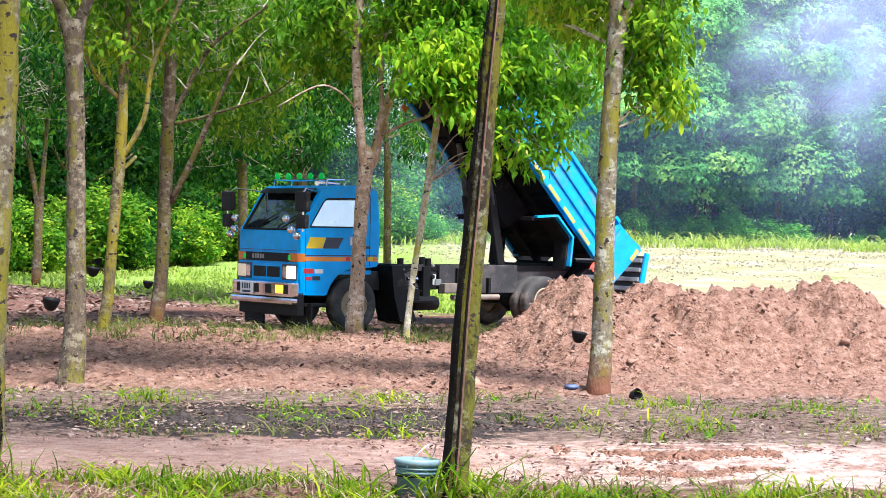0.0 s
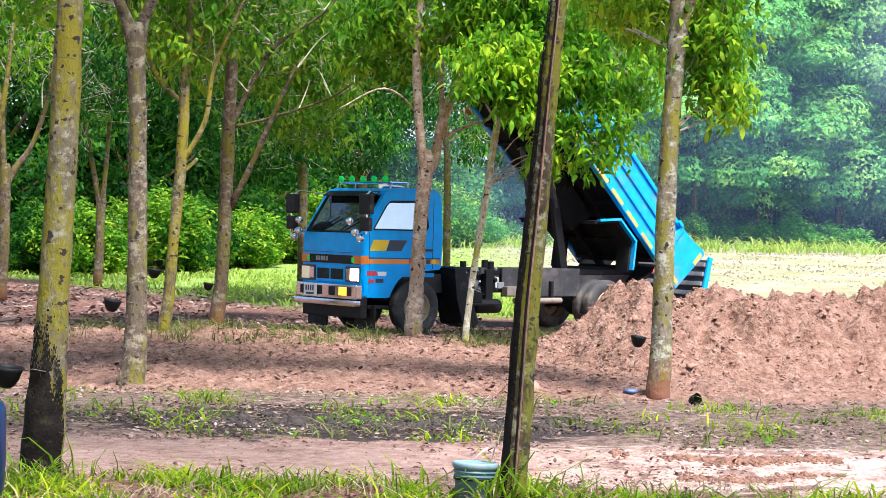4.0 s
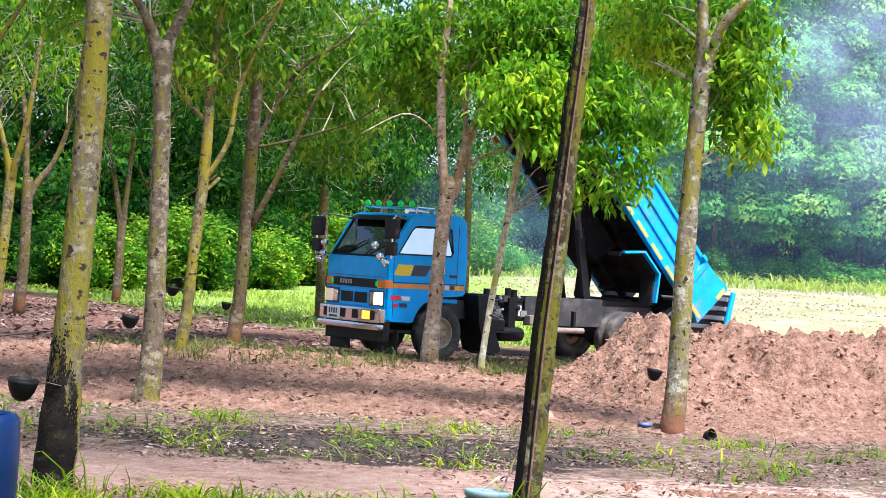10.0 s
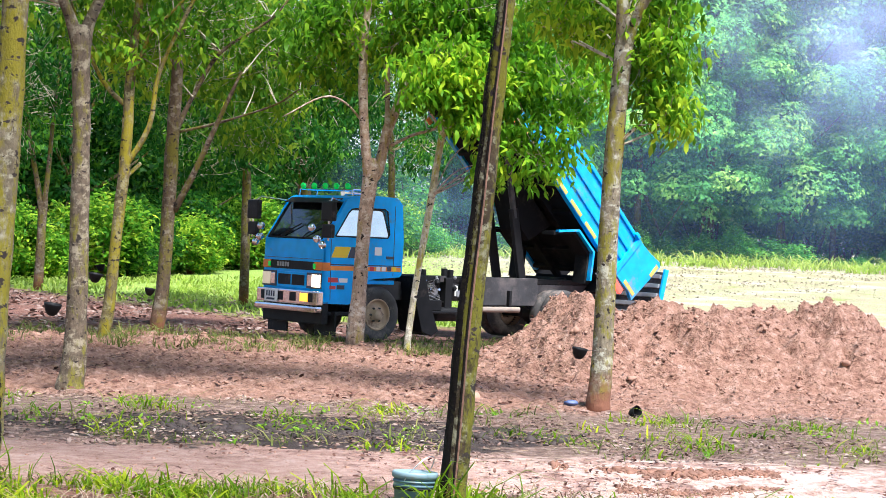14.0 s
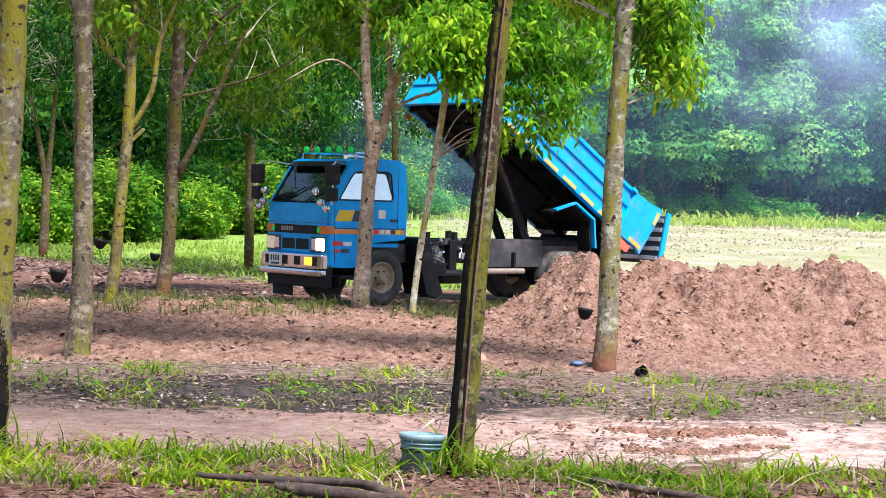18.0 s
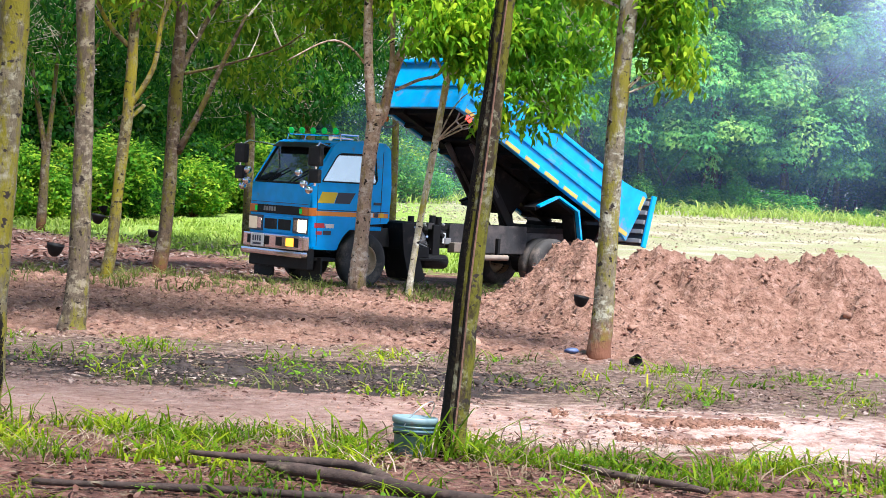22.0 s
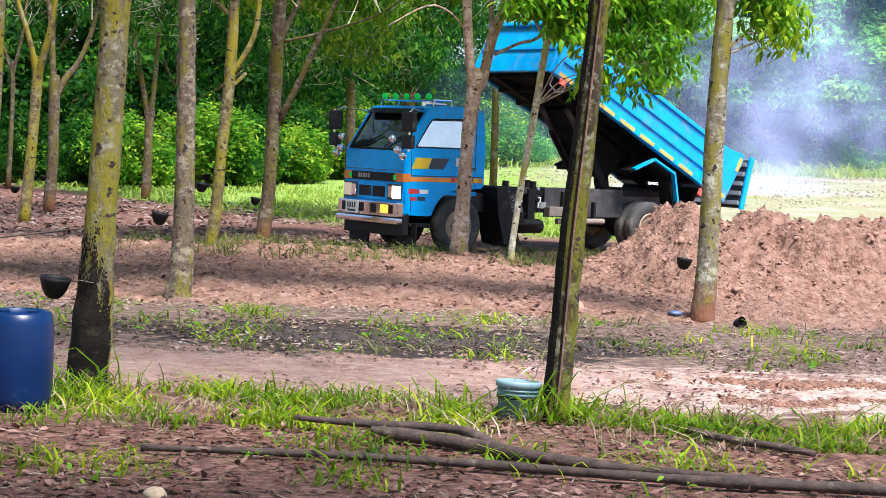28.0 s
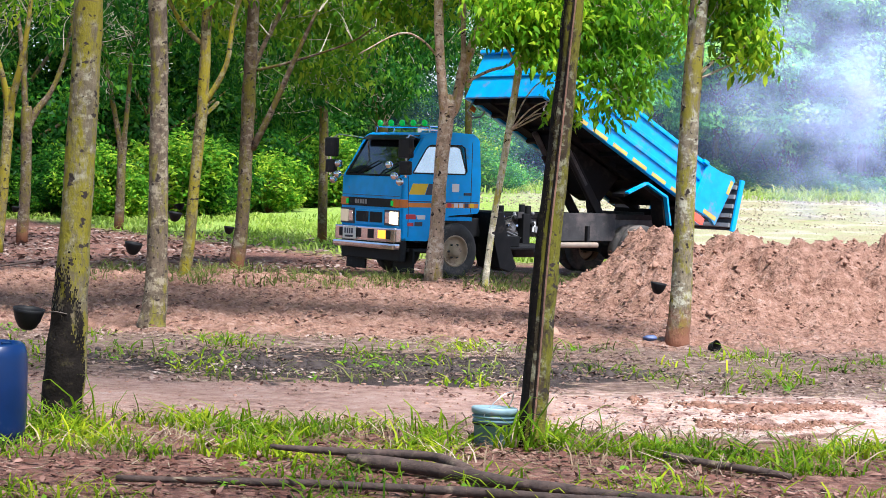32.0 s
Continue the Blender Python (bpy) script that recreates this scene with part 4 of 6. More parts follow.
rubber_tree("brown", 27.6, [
    [(-2.64, 0.06, 0.134), (-2.57, 0.84, 0.117), (-2.54, 1.85, 0.117), (-2.52, 2.94, 0.117), (-2.49, 3.94, 0.1), (-2.5, 4.86, 0.084), (-2.65, 6.02, 0.05)],
    [(-2.46, 1.85, 0.067), (-2.2, 2.37, 0.059), (-1.83, 3.23, 0.042), (-1.53, 3.91, 0.025)],
    [(-2.48, 3.02, 0.059), (-2.26, 3.54, 0.042), (-1.88, 4.23, 0.033), (-1.16, 4.77, 0.021), (-0.77, 5.3, 0.017)],
    [(-2.45, 3.01, 0.025), (-1.99, 3.13, 0.025), (-1.5, 3.29, 0.021), (-1.01, 3.48, 0.017), (-0.69, 3.71, 0.013)],
], "brown rubber tree with spreading side limbs", [
    (-2.2, 28.0, 7.2, 2.4, 1.3, 450),
    (-2.16, 29, 4.52, 1.76, 1.05, 1300),
    (-2.54, 28, 4.99, 1.53, 0.68, 800),
    (-1.49, 31, 3.36, 0.85, 0.66, 450),
    (-1.14, 30, 4.5, 1.09, 1, 800),
], LEAF_YELLOW)
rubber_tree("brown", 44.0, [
    [(-7, -0.05, 0.133), (-6.97, 1.4, 0.12), (-6.95, 2.07, 0.12)],
    [(-6.95, 2.04, 0.08), (-7.24, 3.12, 0.067), (-7.42, 4.04, 0.053), (-7.63, 5.49, 0.033)],
    [(-6.95, 2.04, 0.08), (-6.83, 3.01, 0.067), (-6.76, 4.08, 0.053), (-6.59, 5.82, 0.033)],
], "distant forked rubber tree in the grass clearing", [
    (-6.4, 43.5, 7.4, 2.8, 1.8, 700),
    (-7.21, 44, 4.98, 1.73, 1.47, 1100),
    (-6.64, 45, 6.46, 2.73, 1.64, 1500),
    (-7.69, 43.5, 3.33, 0.79, 0.79, 200),
], LEAF_SHADE)
rubber_tree("gold", 31.3, [
    [(-7.01, -0.08, 0.123), (-6.92, 1.22, 0.104), (-6.84, 2.64, 0.104)],
    [(-6.84, 2.6, 0.066), (-6.99, 3.1, 0.057), (-7.2, 3.75, 0.047), (-7.42, 4.68, 0.028)],
    [(-6.84, 2.6, 0.076), (-6.62, 3.21, 0.066), (-6.5, 3.88, 0.047), (-6.39, 4.91, 0.028)],
], "mossy rubber tree forking into two limbs", [
    (-6.6, 31.3, 7.2, 2.6, 1.6, 700),
    (-6.74, 32, 4.95, 1.36, 1.26, 700),
], LEAF_NEAR)
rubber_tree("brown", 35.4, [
    [(-7.46, -0.04, 0.139), (-7.41, 1.18, 0.118), (-7.42, 2.46, 0.118)],
    [(-7.42, 2.42, 0.086), (-6.99, 2.91, 0.064), (-6.75, 3.66, 0.054), (-6.62, 4.73, 0.032)],
    [(-7.42, 2.42, 0.075), (-7.49, 3.42, 0.064), (-7.63, 4.47, 0.038)],
], "rubber tree with a wide side limb, leaves darkened as shade", [
    (-6.6, 35.4, 7.4, 2.6, 1.6, 700),
    (-6.58, 36, 4.99, 1.64, 1.31, 800),
], LEAF_SHADE)
rubber_tree("brown", 47.0, [
    [(-10.95, -0.07, 0.085), (-10.9, 1.98, 0.071), (-10.91, 3.11, 0.064)],
    [(-10.91, 3.08, 0.05), (-10.65, 3.97, 0.043), (-10.54, 5.1, 0.028)],
    [(-10.91, 3.08, 0.05), (-11.24, 3.8, 0.043), (-11.53, 4.77, 0.028)],
], "thin distant rubber tree with two forks", [
    (-10.55, 47, 5.61, 1.99, 2.14, 900),
], LEAF_SHADE)
rubber_tree("pale", 26.0, [
    [(0.26, 0.16, 0.197), (0.29, 0.72, 0.158), (0.32, 1.59, 0.142), (0.37, 2.31, 0.158), (0.4, 2.55, 0.173)],
    [(0.38, 2.43, 0.11), (0.26, 3.17, 0.102), (0.21, 4.11, 0.095), (0.26, 4.98, 0.071), (0.29, 5.93, 0.039)],
    [(0.43, 2.43, 0.118), (0.6, 3.11, 0.11), (0.81, 3.67, 0.095), (0.95, 4.08, 0.079), (1.18, 4.88, 0.055), (1.44, 5.84, 0.032)],
    [(0.59, 3.07, 0.063), (0.57, 3.74, 0.055), (0.58, 4.29, 0.047), (0.66, 5.01, 0.028)],
    [(0.64, 2.88, 0.035), (0.96, 3.04, 0.032), (1.23, 3.13, 0.028), (1.42, 3.39, 0.016)],
    [(0.26, 3.17, 0.032), (-0.01, 3.43, 0.024), (-0.32, 3.49, 0.02), (-0.86, 3.18, 0.012)],
], "forked rubber tree standing beside the truck cab", [
    (0.56, 26.2, 4.71, 1.03, 0.71, 1000),
    (-0.21, 26.6, 4.31, 0.81, 0.73, 700),
    (1.33, 25.8, 4.71, 0.94, 0.63, 700),
    (0.64, 26.2, 6.15, 2.06, 0.95, 450),
], LEAF_NEAR, thick=0.68)
rubber_tree("bright", 25.4, [
    [(0.96, -0.01, 0.073), (1, 0.48, 0.062), (1.08, 1.18, 0.062), (1.22, 2.19, 0.069), (1.33, 3.04, 0.069), (1.46, 3.47, 0.069)],
    [(1.46, 3.45, 0.046), (1.54, 3.98, 0.035), (1.77, 4.69, 0.031), (1.92, 5.47, 0.019)],
    [(1.43, 3.37, 0.038), (1.29, 3.66, 0.031), (1.18, 4.19, 0.019)],
], "thin leaning rubber tree in front of the truck", [
    (2.56, 24.6, 2.92, 0.56, 0.63, 420),
    (2.78, 25, 3.86, 0.91, 0.68, 800),
    (2.1, 25.2, 3.99, 0.53, 0.84, 600),
    (1.88, 24.8, 2.66, 0.23, 0.45, 90),
    (2.07, 25.4, 4.86, 1.15, 0.62, 800),
    # unseen crown added higher up to keep sun off the bed's front
    (2.4, 25.8, 6.6, 1.9, 1.0, 700),
    (1.05, 24.7, 3.62, 0.42, 0.30, 260),
    (1.55, 24.7, 3.60, 0.40, 0.32, 300),
    (1.60, 24.6, 3.20, 0.26, 0.20, 120),
    (1.30, 24.8, 3.95, 0.70, 0.35, 320),
    (2.00, 24.8, 3.78, 0.60, 0.38, 500),
], LEAF_NEAR, thick=0.74)
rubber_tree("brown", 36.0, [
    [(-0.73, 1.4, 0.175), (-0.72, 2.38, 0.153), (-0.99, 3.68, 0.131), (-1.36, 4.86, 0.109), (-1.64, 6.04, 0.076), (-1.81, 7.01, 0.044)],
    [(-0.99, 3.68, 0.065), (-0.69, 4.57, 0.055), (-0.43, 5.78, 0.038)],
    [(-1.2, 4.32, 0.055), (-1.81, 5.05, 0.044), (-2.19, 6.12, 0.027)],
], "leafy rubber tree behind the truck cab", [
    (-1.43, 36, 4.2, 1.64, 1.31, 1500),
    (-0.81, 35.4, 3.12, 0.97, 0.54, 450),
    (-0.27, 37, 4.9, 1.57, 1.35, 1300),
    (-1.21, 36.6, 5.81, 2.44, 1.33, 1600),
], LEAF_SHADE)
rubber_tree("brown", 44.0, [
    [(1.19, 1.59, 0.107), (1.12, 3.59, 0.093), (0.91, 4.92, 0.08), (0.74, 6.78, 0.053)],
], "slender tree behind the truck, shade put into its leaves", [
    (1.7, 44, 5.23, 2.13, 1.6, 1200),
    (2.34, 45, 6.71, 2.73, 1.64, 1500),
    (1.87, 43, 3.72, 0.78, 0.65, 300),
], LEAF_SHADE)
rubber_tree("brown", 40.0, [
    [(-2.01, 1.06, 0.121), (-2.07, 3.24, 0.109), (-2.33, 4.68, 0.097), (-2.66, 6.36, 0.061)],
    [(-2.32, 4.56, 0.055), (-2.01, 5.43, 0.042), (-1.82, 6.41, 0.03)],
], "rubber tree beyond the truck, shade put into its leaf colour", [
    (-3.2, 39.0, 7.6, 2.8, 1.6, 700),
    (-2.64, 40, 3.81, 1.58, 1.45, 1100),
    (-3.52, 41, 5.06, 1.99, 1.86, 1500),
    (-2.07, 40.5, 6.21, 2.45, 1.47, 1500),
], LEAF_SHADE)

# unseen plantation trees added beside and behind the standing point to cast shade
for px, py in ((-5.1, 11.9), (-2.5, 5.0), (1.6, 4.6), (-0.2, -1.2), (-5.4, 18.4), (-8.2, 12.2), (-6.0, 24.6), (-8.6, 18.8), (-5.6, 5.2)):
    rubber_tree("mossy", py, [[(px, -0.02, 0.14), (px + 0.04, 1.2, 0.105), (px + 0.1, 3.4, 0.09), (px + 0.1, 5.6, 0.04)], [(px + 0.1, 3.6, 0.05), (px + 0.7, 4.8, 0.035), (px + 1.2, 6.0, 0.015)]],
                "unseen mossy rubber tree added to shade the plantation ground", [(px + 0.1, py, 6.7, 2.6, 1.3, 3200)])

# tapped groove that runs up the dark leaning trunk
for dx, rr, mm, nm in ((-0.16, 0.008, M_TRUNK_DARK, "dark_groove"), (-0.02, 0.006, M_GROOVE, "groove_lip")):
    line = smooth_line([(0.72, -0.02, 0.111), (0.75, 0.32, 0.098), (0.79, 1.14, 0.094), (0.84, 1.81, 0.084), (0.88, 2.42, 0.074), (0.93, 3.08, 0.064), (0.95, 3.81, 0.057)], 5)
    pts = [(x - 0.72 + dx * r, -r * math.sqrt(1 - dx * dx) + 0.02 * math.sin(z * 1.3), z - height(0.72, 11.1)) for x, z, r in [(q[0], q[1], 0.8 * q[2]) for q in line]]
    part(nm, tube(bmesh.new(), pts, rr, 6), mm, dark_trunk, "reddish lip of a tapped groove" if rr < 0.01 else "")


def dark_shell(tree, line, x0, y0, top, mid_angle, half, thick):
    """A black shell with a ragged edge, hugging a trunk: staining and shade in one colour."""
    bm = bmesh.new()
    fine = [(x, z, r * thick) for x, z, r in smooth_line(line, 60)]
    cols = 80
    grid = []
    for x, z, r in fine:
        row = []
        for k in range(cols + 1):
            a = mid_angle + half * (2 * k / cols - 1)
            rr = r * (1.0 + 0.16 * noise.noise(Vector((x - x0 + math.cos(a) * r, math.sin(a) * r, z)) * 5.0)) + 0.007
            row.append(bm.verts.new((x - x0 + rr * math.cos(a), rr * math.sin(a), z - height(x0, y0))))
        grid.append(row)
    for i in range(len(grid) - 1):
        z = fine[i][1]
        for k in range(cols):
            u = abs(2 * (k + 0.5) / cols - 1)
            if z / top + 0.55 * u * u + 0.35 * noise.noise((k * 0.12, z * 5, 3.0)) + 0.30 * noise.noise((k * 0.3, z * 28, 5.0)) + 0.40 * noise.noise((k * 0.7, z * 75, 7.0)) < 1.0:
                bm.faces.new((grid[i][k], grid[i][k + 1], grid[i + 1][k + 1], grid[i + 1][k]))
    bmesh.ops.delete(bm, geom=[v for v in bm.verts if not v.link_faces], context="VERTS")
    return part("stain_and_shade", bm, M_TRUNK_DARK, tree, "black staining and painted shade on the trunk", True)


# dark foot of the thick trunk: staining, with its shade put into the colour
dark_shell(stained_trunk, [(-2.22, -0.06, 0.168), (-2.19, 0.32, 0.143), (-2.16, 1.1, 0.118)], -2.22, 11.82, 0.85, radians(232), radians(110), 0.85)
# dark left side up the leaning trunk: stain and painted shade together
dark_shell(dark_trunk, [(0.72, -0.02, 0.111), (0.75, 0.32, 0.098), (0.79, 1.14, 0.094), (0.84, 1.81, 0.084), (0.88, 2.42, 0.074), (0.93, 3.08, 0.064)], 0.72, 11.1, 3.4, radians(190), radians(48), 0.8)

# ---- tipper truck; local x forward from the front axle, y to its left, z up ----
TRUCK_YAW = 216.6
AXLE = (-0.328, 27.80)          # front axle at its foremost place
BACK = (0.803, 0.596)
WB, TYRE = 3.88, 0.416
FRONT = -0.14                   # front axle behind the cab's datum
HINGE = Vector((-4.80, 0.0, 1.06))
truck = thing("tipper_truck", "bright blue tipper truck with raised bed and lit headlights", "truck", pose(AXLE[0], AXLE[1], 0.0, 0, 0, TRUCK_YAW))


def sub(name, parent, m=None):
    ob = new(name)
    ob.parent = parent
    if m is not None:
        ob.matrix_local = m
    return ob


def wheel(x, y0, y1, face, name="wheel"):
    """A tyre with its steel rim; face: the side on which the disc shows."""
    w = (y1 - y0)
    bm = bmesh.new()
    R = TYRE
    prof = [(0.235, -w / 2 + 0.02), (0.30, -w / 2 - 0.005), (R - 0.06, -w / 2), (R - 0.015, -w / 2 + 0.025), (R, -w / 2 + 0.06), (R - 0.008, 0),
            (R, w / 2 - 0.06), (R - 0.015, w / 2 - 0.025), (R - 0.06, w / 2), (0.30, w / 2 + 0.005), (0.235, w / 2 - 0.02), (0.235, -w / 2 + 0.02)]
    lathe(bm, prof, 40, pose(0, 0, 0, 90))
    tyre = part(name, bm, M_RUBBER, truck, "black rubber tyre caked with dust", True)
    tyre.matrix_local = pose(x, (y0 + y1) / 2, TYRE)
    bm = bmesh.new()
    s = face
    rim = [(0.232, -w / 2 + 0.02), (0.236, w / 2 - 0.015), (0.222, w / 2 - 0.005), (0.205, w / 2 - 0.03), (0.19, w / 2 - 0.075), (0.13, w / 2 - 0.05), (0.10, w / 2 - 0.045), (0.085, w / 2 + 0.01), (0.05, w / 2 + 0.025), (0.0, w / 2 + 0.025)]
    lathe(bm, rim, 32, pose(0, 0, 0, -90 * s))
    part("rim", bm, M_RIM, tyre, "tan painted steel rim", True)
    for k in range(6):
        a = 2 * math.pi * k / 6
        bm = lathe(bmesh.new(), [(0.016, 0.0), (0.016, 0.035), (0.0, 0.04)], 6, pose(0.105 * math.cos(a), s * (w / 2 - 0.052), 0.105 * math.sin(a), -90 * s))
        part("wheel_nut", bm, M_FRAME, tyre)
    return tyre


wheels = [wheel(FRONT, 0.585, 0.785, 1), wheel(FRONT, -0.785, -0.585, -1), wheel(-WB, 0.66, 0.86, 1), wheel(-WB, -0.86, -0.66, -1), wheel(-WB, 0.42, 0.62, 1), wheel(-WB, -0.62, -0.42, -1)]

# chassis
for s in (1, -1):
    part("chassis_rail", boxed(-5.0, 0.7, s * 0.42 - 0.035, s * 0.42 + 0.035, 0.62, 0.90, 0.01), M_FRAME, truck)
    part("sub_frame_rail", boxed(-4.9, -0.85, s * 0.42 - 0.045, s * 0.42 + 0.045, 0.904, 0.985, 0.008), M_BLACK, truck)
for x in (0.3, -1.0, -1.9, -2.8, -4.75):
    part("cross_member", boxed(x - 0.05, x + 0.05, -0.384, 0.384, 0.66, 0.86, 0.01), M_BLACK, truck)
for x in (FRONT, -WB):
    part("axle", tube(bmesh.new(), [(x, -0.62, TYRE), (x, -0.2, TYRE), (x, 0, TYRE), (x, 0.2, TYRE), (x, 0.62, TYRE)], [0.06, 0.07, 0.16 if x < -1 else 0.07, 0.07, 0.06], 12), M_BLACK, truck)
    for s in (1, -1):
        bm = bmesh.new()
        for k in range(4):
            box(bm, x - 0.62 + 0.1 * k, x + 0.62 - 0.1 * k, s * 0.42 - 0.04, s * 0.42 + 0.04, 0.53 - 0.022 * k, 0.55 - 0.022 * k)
        part("leaf_spring", bm, M_BLACK, truck)
# side panel between cab and rear wheel, tanks and boxes
part("side_skirt", boxed(-3.55, -1.95, 0.50, 0.53, 0.56, 1.0, 0.008), M_FRAME, truck, "dusty dark steel side panel")
part("skirt_bracket", boxed(-2.32, -2.27, 0.53, 0.58, 0.56, 0.95, 0.006), M_BLACK, truck)
part("skirt_bracket", boxed(-2.95, -2.90, 0.53, 0.60, 0.50, 0.80, 0.006), M_BLACK, truck)
bm = bmesh.new()
tube(bm, [(-2.15, 0.60, 0.50), (-3.1, 0.60, 0.50)], 0.045, 14)
part("side_rail_pipe", bm, M_PLANK, truck, "dusty pale steel pipe")
part("tool_board", boxed(-2.22, -1.92, 0.56, 0.70, 0.58, 0.72, 0.01), M_PLANK, truck, "pale dusty box")
part("mud_flap", prism(bmesh.new(), [(-0.80, 1.0), (-1.02, 1.0), (-1.10, 0.62), (-1.30, 0.18), (-1.18, 0.10), (-0.98, 0.16), (-0.86, 0.55)], 0.26, 0.80, 0.012), M_BLACK, truck, "curved black mudguard flap behind the cab")
part("air_cleaner", boxed(-1.08, -0.84, 0.30, 0.72, 0.60, 1.02, 0.03), M_BLACK, truck)
bm = lathe(bmesh.new(), [(0.0, -0.30), (0.10, -0.24), (0.11, -0.21), (0.11, 0.21), (0.10, 0.24), (0.0, 0.30)], 20, pose(-1.60, 0.58, 0.42, 0, 90, 0))
part("air_tank", bm, M_BLACK, truck, smooth=True)
part("battery_tray", boxed(-1.72, -1.06, 0.46, 0.80, 0.44, 0.475, 0.008), M_BLACK, truck)
part("battery", boxed(-1.40, -1.12, 0.50, 0.74, 0.477, 0.64, 0.015), M_BLACK, truck)
part("shiny_pipe", tube(bmesh.new(), [(-0.86, 0.62, 0.93), (-1.18, 0.60, 0.93)], 0.028, 10), M_CHROME, truck, "bright steel pipe")
part("gearbox_cover", lathe(bmesh.new(), [(0.0, 0.0), (0.10, 0.0), (0.12, 0.03), (0.09, 0.09), (0.04, 0.11), (0.0, 0.11)], 18, pose(-1.38, 0.46, 0.76, -90)), M_GREY, truck, "dull aluminium cover", True)
for k in range(5):
    part("metal_fitting", lathe(bmesh.new(), [(0.0, 0.0), (0.028, 0.0), (0.03, 0.05), (0.018, 0.07), (0.0, 0.07)], 10, pose(-1.20 - 0.10 * k, 0.50 + 0.03 * (k % 3), 0.60 + 0.09 * ((k * 2) % 4), -70, 15 * k, 0)), M_CHROME if k % 2 else M_GREY, truck)
part("stay_plate", boxed(-1.70, -1.56, 0.48, 0.62, 0.44, 0.98, 0.012), M_BLACK, truck)
part("white_tag", boxed(-1.86, -1.80, 0.545, 0.555, 0.70, 0.86, 0.003), M_WHITE, truck, "small white label")
for x, z in ((-1.20, 1.10), (-1.62, 1.12), (-1.74, 1.10)):
    part("filler_pipe", tube(bmesh.new(), [(x, 0.50, 0.85), (x, 0.50, z)], 0.05, 12), M_BLACK, truck)
bm = bmesh.new()
for k in range(7):
    z = 0.60 + 0.05 * k
    tube(bm, [(-1.05 - 0.05 * k, 0.44, z), (-1.30, 0.55 + 0.02 * k, z + 0.05), (-1.75 + 0.06 * k, 0.47, z - 0.06)], 0.012, 6)
part("brake_hoses", bm, M_GREY, truck)
rt = np.random.default_rng(77)
for k in range(26):      # pumps, valves and joints in the open engine bay
    x, z, q = float(rt.uniform(-1.95, -0.98)), float(rt.uniform(0.52, 0.98)), float(rt.uniform(0.018, 0.05))
    yk = 0.47 + 0.09 * float(rt.uniform(0, 1))
    if k % 3:
        bm = lathe(bmesh.new(), [(0.0, 0.0), (q, 0.0), (q * 1.1, q * 0.8), (q * 0.7, q * 1.5), (0.0, q * 1.6)], 10, pose(x, yk, z, -90 + 40 * float(rt.normal()), 40 * float(rt.normal()), 0))
    else:
        bm = boxed(x - q * 1.5, x + q, yk - 0.02, yk + 0.04, z - q, z + q, 0.006)
    part("engine_fitting", bm, (M_GREY, M_BLACK, M_FRAME, M_CHROME, M_GREY)[k % 5], truck)
part("rear_plate", boxed(-4.30, -4.26, -0.95, 0.40, 0.50, 1.02, 0.006), M_BLACK, truck)
part("engine_block", boxed(-0.95, 0.55, -0.32, 0.32, 0.45, 1.0, 0.05), M_BLACK, truck)
for s in (1, -1):
    part("rear_mud_flap", boxed(-4.46, -4.44, s * 0.64 - 0.22, s * 0.64 + 0.22, 0.20, 0.70, 0.005), M_RUBBER, truck)

# ---- cab ----
CW = 0.75
cab = part("cab", boxed(-0.50, 0.76, -CW + 0.06, CW - 0.06, 0.86, 0.92, 0.01), M_BLUE, truck, "bright blue forward-control cab")
SIDE = [(0.84, 0.57), (0.87, 0.80), (0.86, 1.48), (0.48, 2.08), (0.40, 2.13), (-0.46, 2.12), (-0.555, 2.05), (-0.60, 1.50), (-0.585, 1.02), (-0.55, 0.975)]
ARCH = [(FRONT + 0.50 * math.cos(a), TYRE + 0.03 + 0.50 * math.sin(a)) for a in np.linspace(radians(90), radians(15), 8)]
WIN = [(0.665, 1.55), (0.44, 1.90), (0.39, 1.95), (0.33, 1.965), (-0.22, 1.975), (-0.28, 1.94), (-0.33, 1.60), (-0.30, 1.55)]
outline = SIDE + ARCH + [(0.40, 0.56)]
for s in (1, -1):
    bm = plate(bmesh.new(), outline, [WIN], s * CW, s * (CW - 0.05))
    part("cab_side", bm, M_BLUE, cab)
    bm = prism(bmesh.new(), [(x, z) for x, z in WIN], s * (CW - 0.006), s * (CW - 0.012))
    for v in bm.verts:      # panes lean inward towards the roof
        v.co.y -= s * (v.co.z - 1.55) * 0.13
    part("side_window", bm, M_SIDEGLASS, cab, "side window with bright sky reflection put into its pale colour")
    # black rubber seal round the window
    c = np.mean(WIN, 0)
    ring = [tuple(c + (np.array(p) - c) * 1.0) for p in WIN]
    bm = tube(bmesh.new(), [(x, s * (CW - 0.004), z) for x, z in ring + ring[:1]], 0.012, 6)
    part("window_seal", bm, M_BLACK, cab)
# front: panels between the sides
front = bmesh.new()
prism(front, [(0.84, 0.62), (0.872, 0.80), (0.862, 1.49), (0.82, 1.49), (0.83, 0.80), (0.80, 0.62)], -CW, CW, 0.008)
part("front_panel", front, M_BLUE, cab)
part("windshield", prism(bmesh.new(), [(0.845, 1.50), (0.478, 2.05), (0.468, 2.04), (0.835, 1.49)], -CW + 0.07, CW - 0.07), M_GLASS, cab, "raked dark windshield reflecting trees")
for s in (1, -1):
    part("a_pillar", prism(bmesh.new(), [(0.864, 1.48), (0.475, 2.085), (0.42, 2.085), (0.80, 1.48)], s * (CW - 0.001), s * (CW - 0.075)), M_BLUE, cab)
